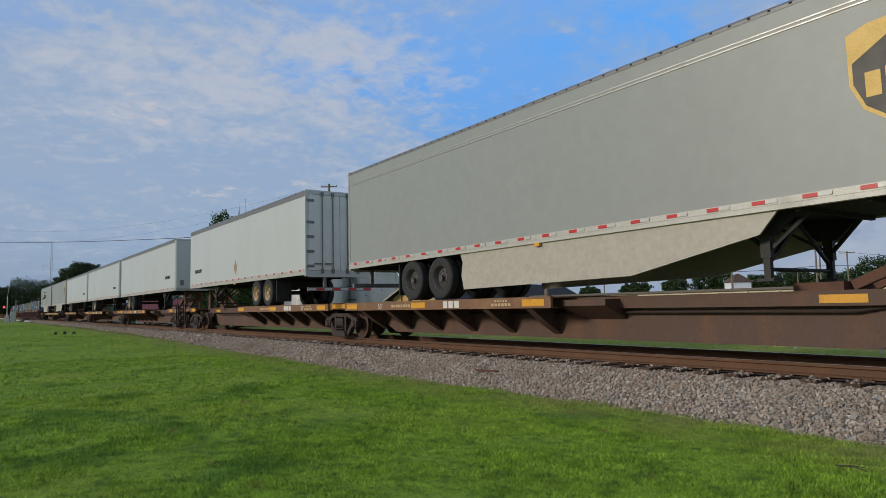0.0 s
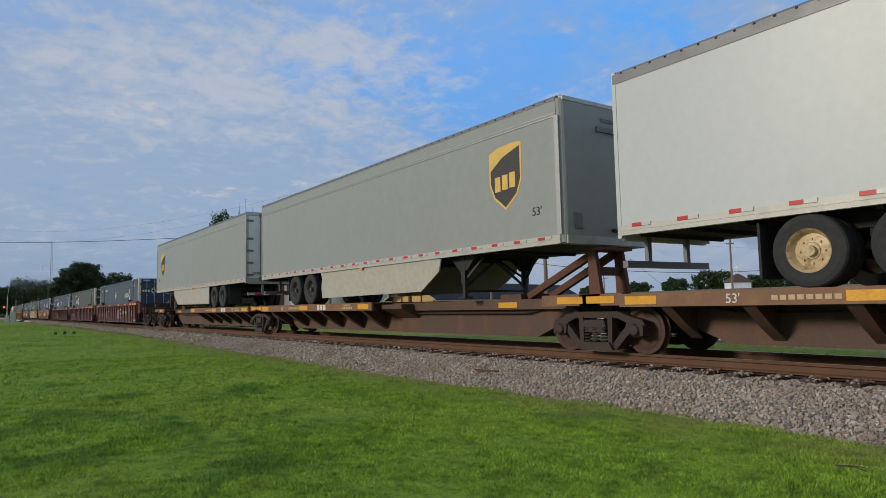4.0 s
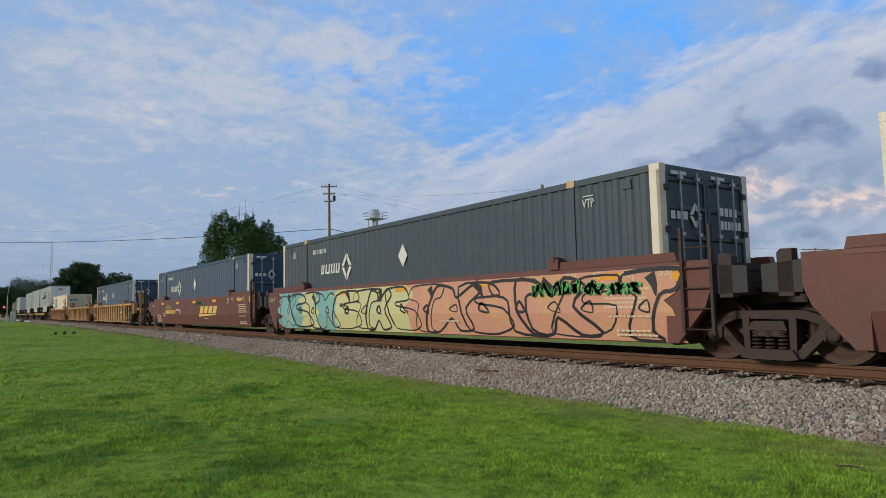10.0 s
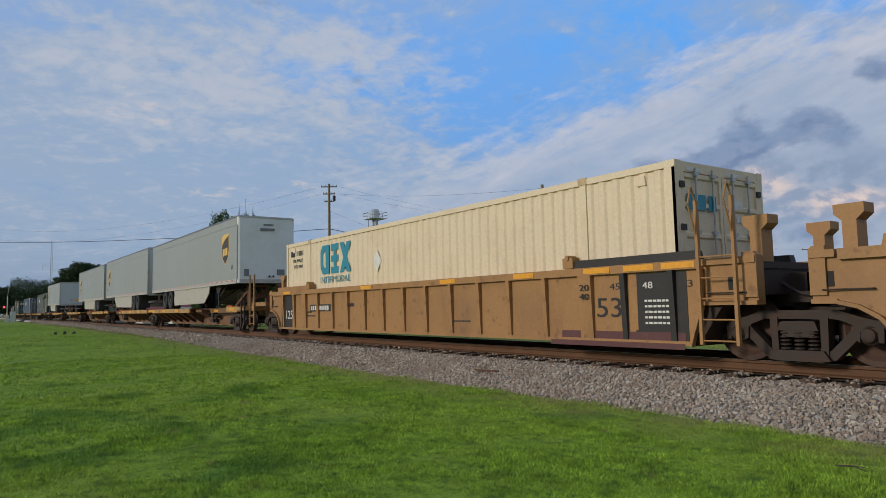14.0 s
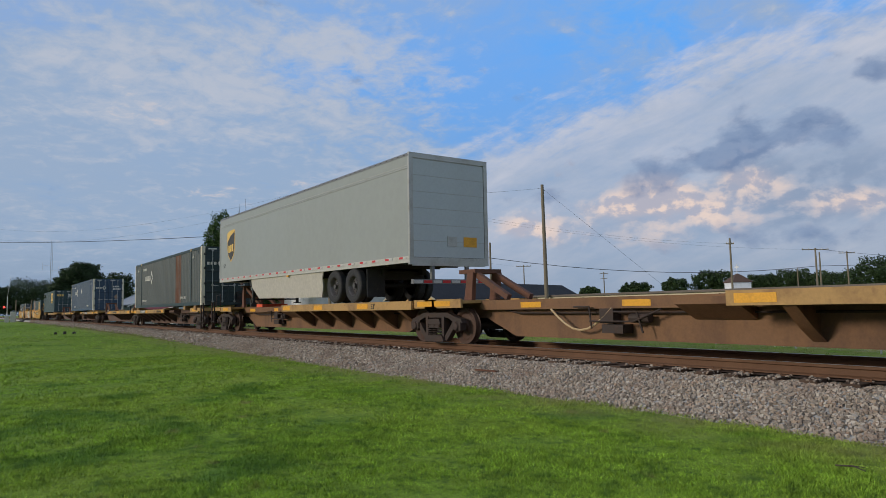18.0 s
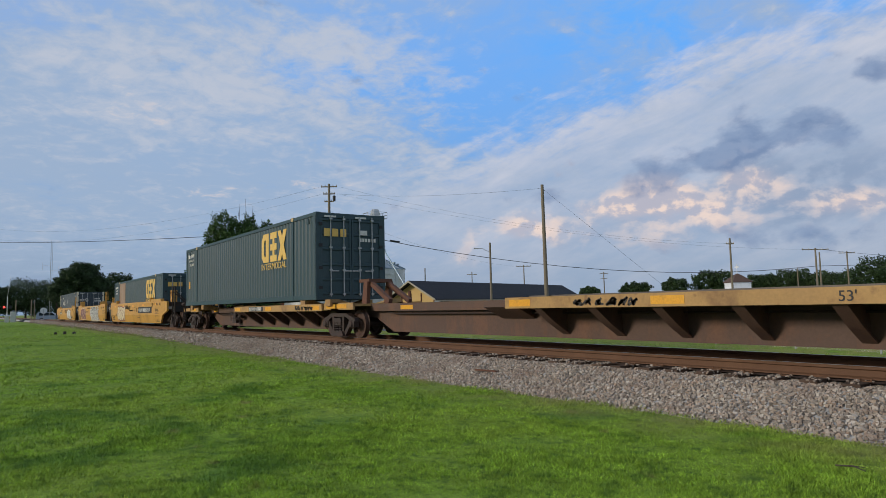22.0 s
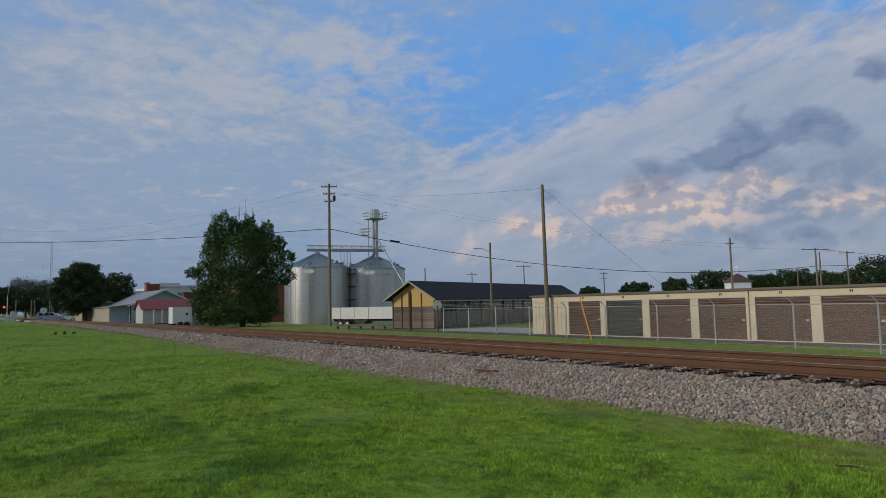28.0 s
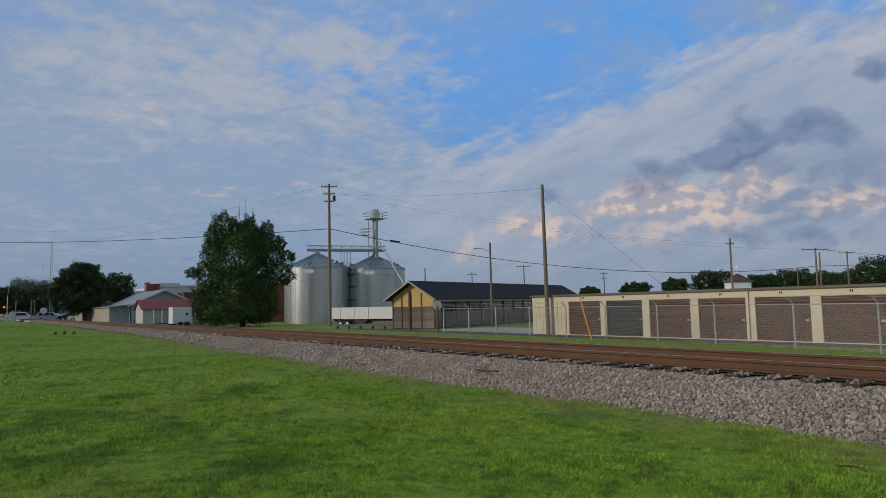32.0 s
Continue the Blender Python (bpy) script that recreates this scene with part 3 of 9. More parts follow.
    e[0].color, e[1].color = (0.16, 0.13, 0.105, 1), (0.53, 0.47, 0.395, 1)
    for pos, cc in ((0.25, (0.28, 0.24, 0.195, 1)), (0.5, (0.37, 0.315, 0.25, 1)), (0.66, (0.35, 0.255, 0.185, 1)), (0.85, (0.42, 0.375, 0.32, 1))):
        el = rmp.color_ramp.elements.new(pos)
        el.color = cc
    nt.links.new(rmp.outputs[0], nt.nodes["Mix"].inputs[6])


RAIL = [(-0.075, -0.17), (0.075, -0.17), (0.07, -0.155), (0.012, -0.135), (0.01, -0.055), (0.036, -0.04), (0.037, -0.008), (0.028, -0.001), (-0.028, -0.001), (-0.037, -0.008), (-0.036, -0.04), (-0.01, -0.055), (-0.012, -0.135), (-0.07, -0.155)]


def build_track():
    track = thing("railway_track", "single railway track with rusty rails on dark timber sleepers", "track", m=pose(0, C, 0))
    track["kind"] = "structure"
    for side in (-1, 1):
        r = piece(track, "rail", "rail", lambda bm: prism(bm, RAIL, -1500, 1500, "x"), M_rail, pose(0, side * 0.755, 0), "rusty brown steel rail with a polished head")
        piece(r, "rail_head", "railhead", lambda bm: box(bm, -1500, 1500, -0.022, 0.022, -0.001, 0.0025), M_railtop)
    rng = random.Random(3)

    def sleeper(bm):
        box(bm, -0.115, 0.115, -1.3, 1.3, -0.36, -0.178)

    def plate(bm):
        box(bm, -0.1, 0.1, -0.17, 0.17, -0.178, -0.166)
        for dx in (-0.07, 0.07):
            for dy in (-0.1, 0.1):
                box(bm, dx - 0.012, dx + 0.012, dy - 0.012, dy + 0.012, -0.166, -0.148)
    x = 5.5
    i = 0
    while x > -85:
        s = piece(track, "sleeper", "sleeper", sleeper, M_tie, pose(x, rng.uniform(-.05, .05), rng.uniform(-.012, .004), 0, 0, rng.uniform(-1.2, 1.2)))
        if x > -40:
            for side in (-1, 1):
                piece(s, "tie_plate", "tieplate", plate, M_rail, pose(0, side * 0.755, 0))
        x -= 0.53
        i += 1

    def rest(bm):
        x = -85.2
        while x > -420:
            box(bm, x - 0.115, x + 0.115, -1.3, 1.3, -0.36, -0.18)
            x -= 0.53
    piece(track, "far_sleepers", "farsleepers", rest, M_tie)["kind"] = "stuff"


def build_grass():
    rng = np.random.default_rng(11)
    parts = []
    yaw0 = -54.62
    for r0, r1, n, h, w in ((3.2, 6, 130000, 0.030, 0.0042), (6, 9, 130000, 0.034, 0.0052), (9, 14, 110000, 0.042, 0.007), (14, 24, 90000, 0.05, 0.011), (24, 45, 50000, 0.055, 0.018), (45, 100, 40000, 0.07, 0.04), (-1, 0, 60000, 0.08, 0.012)):
        r = np.sqrt(rng.uniform(min(r0 * r0, r1 * r1), max(r0 * r0, r1 * r1), n))
        a = np.radians(yaw0 + rng.uniform(-37, 37, n))
        x, y = r * np.sin(a), r * np.cos(a)
        beyond = r0 < 0                      # the strip on the far side of the track
        if beyond:
            x, y = rng.uniform(-75, 4, n), rng.uniform(C + 2.9, C + 19.3, n)
        edge = C - 2.72
        lim = np.array([edge + 0.95 * smooth01(-v, 10, 70) + 0.16 * noise.noise(Vector((v * 0.7, 0, 9))) for v in x])
        ok = y < lim + rng.uniform(-0.30, 0.10, n) + np.array([0.28 * noise.noise(Vector((v * 1.9, 3, 1))) + 0.15 * noise.noise(Vector((v * 5.5, 3, 2))) for v in x])
        if beyond:
            ok = y > 0
        x, y = x[ok], y[ok]
        z = np.array([ground_z(p, q) + (0 if beyond else 0.035 * noise.noise(Vector((p * 0.25, q * 0.25, 0))) + 0.012 * noise.noise(Vector((p * 1.1, q * 1.1, 4)))) for p, q in zip(x, y)])
        patch = np.array([0.75 + 0.7 * noise.noise(Vector((p * 0.8, q * 0.8, 2))) + 0.5 * noise.noise(Vector((p * 3.0, q * 3.0, 5))) for p, q in zip(x, y)])
        hh = h * rng.uniform(0.5, 1.3, len(x)) * np.clip(patch, 0.35, 1.6)
        t = rng.uniform(0, 6.283, len(x))
        lean = rng.uniform(0.3, 1.9, len(x)) * hh
        t2 = rng.uniform(0, 6.283, len(x))
        p0 = np.stack([x - w * np.cos(t), y - w * np.sin(t), z - 0.01], 1)
        p1 = np.stack([x + w * np.cos(t), y + w * np.sin(t), z - 0.01], 1)
        p2 = np.stack([x + lean * np.cos(t2), y + lean * np.sin(t2), z + hh], 1)
        parts.append(np.stack([p0, p1, p2], 1).reshape(-1, 3))
    v = np.concatenate(parts)
    me = bpy.data.meshes.new("grass")
    nv = len(v)
    me.vertices.add(nv)
    me.vertices.foreach_set("co", v.ravel())
    me.loops.add(nv)
    me.loops.foreach_set("vertex_index", np.arange(nv, dtype=np.int32))
    me.polygons.add(nv // 3)
    me.polygons.foreach_set("loop_start", np.arange(0, nv, 3, dtype=np.int32))
    me.update()
    me.validate()
    me.materials.append(M_blade)
    ob = new("grass", me)
    tagged(ob, "short mown bright green grass blades", "grass", kind="stuff")


# ---------------------------------------------------------------- rolling stock: trucks


def side_frame_fill(bm):
    """Cast frame in outline: bowed top member, bottom seat, columns and jaws round two windows and the spring nest."""
    y0, y1 = -0.075, 0.075
    top = [(-1.10, 0.50), (-1.04, 0.60), (-0.78, 0.66), (-0.52, 0.75), (0.52, 0.75), (0.78, 0.66), (1.04, 0.60), (1.10, 0.50)]
    prism(bm, top + [(0.72, 0.50), (0.70, 0.55), (0.50, 0.63), (-0.50, 0.63), (-0.70, 0.55), (-0.72, 0.50)], y0, y1)
    for s in (-1, 1):
        # diagonal tension member, column and jaw over the bearing
        prism(bm, [(s * 0.74, 0.56), (s * 0.80, 0.42), (s * 0.46, 0.08), (s * 0.30, 0.06), (s * 0.30, 0.19), (s * 0.40, 0.20), (s * 0.66, 0.47)], y0 + 0.004, y1 - 0.004)
        prism(bm, [(s * 0.29, 0.12), (s * 0.29, 0.66), (s * 0.40, 0.65), (s * 0.38, 0.12)], y0 - 0.02, y1)
        prism(bm, [(s * 0.72, 0.52), (s * 1.07, 0.52), (s * 1.06, 0.33), (s * 1.0, 0.33), (s * 0.99, 0.47), (s * 0.79, 0.47), (s * 0.78, 0.33), (s * 0.73, 0.36)], y0 - 0.03, y1)
    prism(bm, [(-0.42, 0.07), (-0.34, 0.20), (0.34, 0.20), (0.42, 0.07), (0.30, 0.05), (-0.30, 0.05)], y0 - 0.07, y1)
    prism(bm, [(-0.28, 0.47), (-0.24, 0.59), (0.24, 0.59), (0.28, 0.47)], y0 - 0.06, y1)


def spring_fill(bm):
    for k in range(5):
        lathe(bm, [(0.05, 0), (0.074, 0.010), (0.074, 0.026), (0.05, 0.036)], 10, "z", (0, 0, 0.205 + k * 0.054))


def wheel_fill(r):
    def fill(bm):
        lathe(bm, [(0.05, -0.09), (0.13, -0.09), (0.15, -0.04), (r * 0.72, -0.02), (r * 0.84, -0.062), (r, -0.062), (r, 0.045), (r + 0.028, 0.06), (r + 0.022, 0.078), (r * 0.84, 0.078), (r * 0.74, 0.02), (0.15, 0.04), (0.05, 0.06)], 32)
    return fill


def add_truck(unit, x, r=0.42):
    base = piece(unit, "truck", "bolster", lambda bm: (box(bm, -0.22, 0.22, -1.12, 1.12, 0.38, 0.60), box(bm, -0.4, 0.4, -0.4, 0.4, 0.55, 0.80)), M_truck, pose(x, 0, 0), "rusty cast steel two-axle truck")
    for s in (-1, 1):
        piece(base, "side_frame", "sideframe", side_frame_fill, M_truck, pose(0, s * 1.0, 0, 0, 0, 0 if s < 0 else 180))
        for dx in (-0.19, 0.0, 0.19):
            piece(base, "spring", "spring", spring_fill, M_truck, pose(dx, s * 1.075, 0))
        for dx in (-0.89, 0.89):
            piece(base, "wheel", ("wheel", r), wheel_fill(r), M_wheel, pose(dx, s * 0.765, r, 0, 0, 0 if s < 0 else 180), smooth=False)
            piece(base, "bearing_cap", "bearing", lambda bm: lathe(bm, [(0.05, -0.13), (0.085, -0.12), (0.11, -0.07), (0.13, -0.05), (0.13, 0.06)], 14), M_truck, pose(dx, s * 1.02, 0.42, 0, 0, 0 if s < 0 else 180))
    for dx in (-0.89, 0.89):
        piece(base, "axle", ("axle", r), lambda bm: rod(bm, (0, -0.75, r), (0, 0.75, r), 0.085, 12), M_truck, pose(dx, 0, 0))
    return base


def add_coupler(unit, x, s):
    c = piece(unit, "coupler", "coupler", lambda bm: (box(bm, 0, 0.65, -0.09, 0.09, 0.74, 0.93), prism(bm, [(0.55, -0.2), (0.8, -0.22), (0.95, -0.1), (0.9, 0.16), (0.6, 0.2)], 0.70, 0.97, "z")), M_truck, pose(x, 0, 0, 0, 0, 0 if s > 0 else 180), "rusty knuckle coupler")
    piece(unit, "air_hose", "hose", lambda bm: (rod(bm, (0.1, -0.35, 0.75), (0.5, -0.36, 0.45), 0.03), rod(bm, (0.5, -0.36, 0.45), (0.75, -0.2, 0.4), 0.03)), M_black, pose(x, 0, 0, 0, 0, 0 if s > 0 else 180))
    return c


def add_ladder(unit, x, y, z0, z1, w, material, steps_=4):
    lad = piece(unit, "ladder", ("ladder", z0, z1, w, steps_), lambda bm: (box(bm, -w / 2 - 0.025, -w / 2 + 0.025, -0.03, 0.03, z0, z1), box(bm, w / 2 - 0.025, w / 2 + 0.025, -0.03, 0.03, z0, z1)), material, pose(x, y, 0))
    for k in range(steps_):
        z = z0 + 0.06 + k * 0.31
        piece(lad, "rung", ("rung", w, round(z, 3)), lambda bm, z=z: rod(bm, (-w / 2, 0, z), (w / 2, 0, z), 0.013, 6), material)
    return lad


def add_brake(unit, x, y, z, material):
    b = piece(unit, "hand_brake", "brakestand", lambda bm: (box(bm, -0.09, 0.09, -0.12, 0.12, 0, 0.75), box(bm, 0.09, 0.24, -0.13, 0.13, 0.28, 0.72)), material, pose(x, y, z))

    def ring(bm):
        n, R, r = 20, 0.28, 0.016
        vs = [[bm.verts.new((0.30 + r * math.sin(b * 1.5708), (R + r * math.cos(b * 1.5708)) * math.cos(a * 2 * math.pi / n), 0.52 + (R + r * math.cos(b * 1.5708)) * math.sin(a * 2 * math.pi / n))) for b in range(4)] for a in range(n)]
        for a in range(n):
            for q in range(4):
                bm.faces.new((vs[a][q], vs[(a + 1) % n][q], vs[(a + 1) % n][(q + 1) % 4], vs[a][(q + 1) % 4]))
    w = piece(b, "brake_wheel", "brakewheel", ring, M_truck, label="spoked hand-brake wheel")
    for k in range(3):
        an = k * math.pi / 3
        piece(b, "spoke", ("bspoke", k), lambda bm: rod(bm, (0.30, -0.28 * math.cos(an), 0.52 - 0.28 * math.sin(an)), (0.30, 0.28 * math.cos(an), 0.52 + 0.28 * math.sin(an)), 0.013, 5), M_truck)
    piece(b, "hub", "bhub", lambda bm: rod(bm, (0.2, 0, 0.52), (0.33, 0, 0.52), 0.06, 10), M_truck)


# ---------------------------------------------------------------- spine cars

PS = 17.05


def spine_unit(f, body, deck, trucks, label, load="trailer", ends=(), length=PS):
    """One platform of an articulated spine car; f=1: its hitch is towards the front."""
    u = thing("spine_car_platform", label, "railcar", "spine car platforms")
    H = length / 2

    def part_(parent, name, key, fill, material, m=None, label=""):
        return piece(parent, name, (length, key), fill, material, m, label)

    def sill(bm):
        prism(bm, [(-H + 0.15, 0.62), (-H + 1.25, 0.60), (-H + 2.25, 0.20), (H - 2.25, 0.20), (H - 1.25, 0.60), (H - 0.15, 0.62), (H - 0.15, 0.98), (-H + 0.15, 0.98)], -0.42, 0.42)
    part_(u, "centre_sill", "spine_sill", sill, body)

    part_(u, "top_flange", "spine_flange", lambda bm: box(bm, -H + 0.15, H - 0.15, -0.60, 0.60, 0.985, 1.02), body)
    for y0, y1 in ((-0.60, -0.56), (0.56, 0.60)):
        part_(u, "flange_lip", ("spine_lip", y0), lambda bm: box(bm, -H + 1.2, H - 1.2, y0, y1, 0.80, 0.985), body)
    # wheel deck
    d0, d1 = -H + 0.75, -H + 9.45
    a, b = (d0, d1) if f > 0 else (-d1, -d0)
    part_(u, "deck_plate", ("deckplate", f), lambda bm: box(bm, a, b, -1.26, 1.26, 1.022, 1.05), deck)
    for s in (-1, 1):
        e = part_(u, "edge_beam", ("edgebeam", f, s), lambda bm: (box(bm, a, b, s * 1.27 - 0.035, s * 1.27 + 0.035, 0.83, 1.055), box(bm, a, b, min(s * 1.10, s * 1.24), max(s * 1.10, s * 1.24), 0.83, 0.85)), deck)
        for k in range(6):
            gx = a + 0.9 + k * 1.42
            part_(u, "gusset", ("gusset", s), lambda bm: (prism(bm, [(s * 0.42, 0.30), (s * 0.42, 0.99), (s * 1.23, 0.99), (s * 1.23, 0.83), (s * 0.80, 0.52)], -0.02, 0.02, "x"), prism(bm, [(s * 0.43, 0.28), (s * 0.8, 0.50), (s * 1.23, 0.81), (s * 1.23, 0.835), (s * 0.78, 0.53), (s * 0.43, 0.31)], -0.10, 0.10, "x")), body, pose(gx, 0, 0))
        # tapered end of the deck
        t0, t1 = (b, b + 1.1) if f > 0 else (a - 1.1, a)
        part_(u, "deck_taper", ("decktaper", f, s), lambda bm: prism(bm, [(s * 0.45, 0.60), (s * 0.45, 0.98), (s * 1.0, 0.98), (s * 1.0, 0.86)], t0, t1, "x"), body)
    # shelf over each truck
    for s in (-1, 1):
        x0, x1 = (H - 1.25, H + 0.25) if s > 0 else (-H - 0.25, -H + 1.25)
        if (s < 0) == (f > 0):
            x0, x1 = (x0, -H + 0.75) if s < 0 else (H - 0.75, x1)
        part_(u, "end_shelf", ("endshelf", round(x0, 2)), lambda bm: (box(bm, x0, x1, -1.18, 1.18, 0.96, 1.03), box(bm, x0, x1, -1.22, -1.16, 0.86, 1.07), box(bm, x0, x1, 1.16, 1.22, 0.86, 1.07)), deck)
        part_(u, "reflector", ("endrefl",), lambda bm: box(bm, -0.33, 0.33, -1.226, -1.222, 0.90, 1.03), M_yellow, pose((x0 + x1) / 2, 0, 0), "yellow reflective strip")
    # reflectors along the near side
    for x in (a + 0.45, a + 4.0, a + 8.2) if body is M_spbrown else (a + 0.45, a + 3.1, a + 6.1):
        part_(u, "reflector", ("deckrefl",), lambda bm: box(bm, -0.32, 0.32, -1.310, -1.306, 0.87, 1.01), M_yellow, pose(x, 0, 0), "yellow reflective strip")
    for x in ((b + 5.0,) if f > 0 else (a - 5.0,)) if body is M_spbrown else ((b + 2.2, b + 5.0) if f > 0 else (a - 2.2, a - 5.0)):
        part_(u, "reflector", ("sillrefl",), lambda bm: box(bm, -0.32, 0.32, -0.606, -0.602, 0.84, 0.96), M_yellow, pose(x, 0, 0), "yellow reflective strip")
    # hitch stand that carries the trailer's kingpin
    hx = f * (H - 0.55)
    if load == "trailer":
        def legs(bm):
            for s in (-1, 1):
                prism(bm, [(hx - f * 0.14, 1.03), (hx + f * 0.16, 1.03), (hx + f * 0.02, 1.96), (hx - f * 0.16, 1.96)], s * 0.40 - 0.05, s * 0.40 + 0.05)
            box(bm, hx - 0.28, hx + 0.22, -0.46, 0.46, 1.94, 2.0)
            box(bm, hx - 0.06, hx + 0.0, -0.4, 0.4, 1.45, 1.62)
        hs = part_(u, "hitch_stand", ("hitchlegs", f), legs, M_rustorange, label="rusty orange folding trailer hitch")
        for s in (-1, 1):
            part_(hs, "strut", ("hitchstrut", f, s), lambda bm: beam(bm, (hx - f * 0.12, s * 0.3, 1.90), (hx - f * 2.0, s * 0.34, 1.08), 0.12, 0.14), M_rustorange)
        part_(u, "hitch_shoe", ("hitchshoe", f), lambda bm: box(bm, hx - f * 2.4 - 0.35, hx - f * 2.4 + 0.35, -0.55, 0.55, 1.02, 1.14), M_orange if body is M_spochre else M_rustorange)
    elif load == "container":
        for x in (-6.0, 6.0, -7.95, 7.95):
            for s in (-1, 1):
                part_(u, "pedestal", ("pedestal", s), lambda bm: prism(bm, [(s * 0.5, 0.9), (s * 1.3, 0.98), (s * 1.3, 1.19), (s * 1.0, 1.19), (s * 0.5, 1.04)], -0.18, 0.18, "x"), deck, pose(x, 0, 0))
    else:
        def folded(bm):
            for s in (-1, 1):
                prism(bm, [(hx - f * 0.14, 1.03), (hx + f * 0.16, 1.03), (hx + f * 0.02, 1.72), (hx - f * 0.22, 1.72)], s * 0.40 - 0.06, s * 0.40 + 0.06)
            box(bm, hx - 0.4, hx + 0.25, -0.42, 0.42, 1.70, 1.80)
        hs = part_(u, "hitch_stand", ("hitchempty", f), folded, M_rustorange, label="rusty orange trailer hitch standing empty")
        for s in (-1, 1):
            part_(hs, "strut", ("hitchstrut2", f, s), lambda bm: beam(bm, (hx - f * 0.16, s * 0.3, 1.68), (hx - f * 1.4, s * 0.34, 1.08), 0.12, 0.14), M_rustorange)
    # piping and air tank under the sill side
    part_(u, "brake_pipe", "spinepipe", lambda bm: (rod(bm, (-H + 2.5, -0.52, 0.72), (H - 2.5, -0.52, 0.72), 0.022, 6), rod(bm, (-H + 1.2, -0.35, 0.9), (-H + 2.5, -0.52, 0.72), 0.022, 6), rod(bm, (H - 1.2, -0.35, 0.9), (H - 2.5, -0.52, 0.72), 0.022, 6)), M_truck)
    tk = f * (H - 5.2)
    if body is not M_spbrown or load == "container":
        vb = part_(u, "brake_valve", ("valvebox", f), lambda bm: (box(bm, tk - 0.28, tk + 0.05, -0.66, -0.43, 0.52, 0.80), box(bm, tk - 0.18, tk + 0.32, -0.72, -0.43, 0.34, 0.50), rod(bm, (tk + 0.42, -0.6, 0.62), (tk + 0.85, -0.6, 0.62), 0.085, 12)), M_truck, label="dark brake valve with bent pipes")
        for q, (p0, p1, p2) in enumerate((((-0.9, 0.84), (-0.5, 0.84), (-0.45, 0.42)), ((-0.5, 0.56), (0.55, 0.56), (1.15, 0.78)), ((0.1, 0.74), (0.62, 0.74), (0.75, 0.36)))):
            part_(vb, "pipe", ("valvepipe", f, q), lambda bm: (rod(bm, (tk + p0[0], -0.70, p0[1]), (tk + p1[0], -0.70, p1[1]), 0.018, 6), rod(bm, (tk + p1[0], -0.70, p1[1]), (tk + p2[0], -0.70, p2[1]), 0.018, 6)), M_truck)
    for x in trucks:
        add_truck(u, x)
    for s in ends:
        add_coupler(u, s * (H + 1.2), s)
        part_(u, "end_sill", ("endsill", s), lambda bm: (box(bm, min(s * (H + 0.2), s * (H + 1.35)), max(s * (H + 0.2), s * (H + 1.35)), -1.25, 1.25, 0.90, 1.06), box(bm, min(s * (H + 0.2), s * (H + 1.2)), max(s * (H + 0.2), s * (H + 1.2)), -0.35, 0.35, 0.66, 0.92)), deck)
        add_ladder(u, s * (H + 1.15), -1.27, 0.35, 1.3, 0.38, M_truck, 3)
        part_(u, "grab_rail", ("grab", s), lambda bm: (rod(bm, (s * (H + 0.3), -1.2, 1.06), (s * (H + 0.3), -1.2, 1.62), 0.016, 6), rod(bm, (s * (H + 0.3), -1.2, 1.62), (s * (H + 0.85), -1.2, 1.62), 0.016, 6), rod(bm, (s * (H + 0.85), -1.2, 1.62), (s * (H + 0.85), -1.2, 1.06), 0.016, 6)), M_truck)
        add_brake(u, s * (H + 0.95), 0.55, 1.05, M_black)
    return u


# ---------------------------------------------------------------- well cars

PW = 19.5


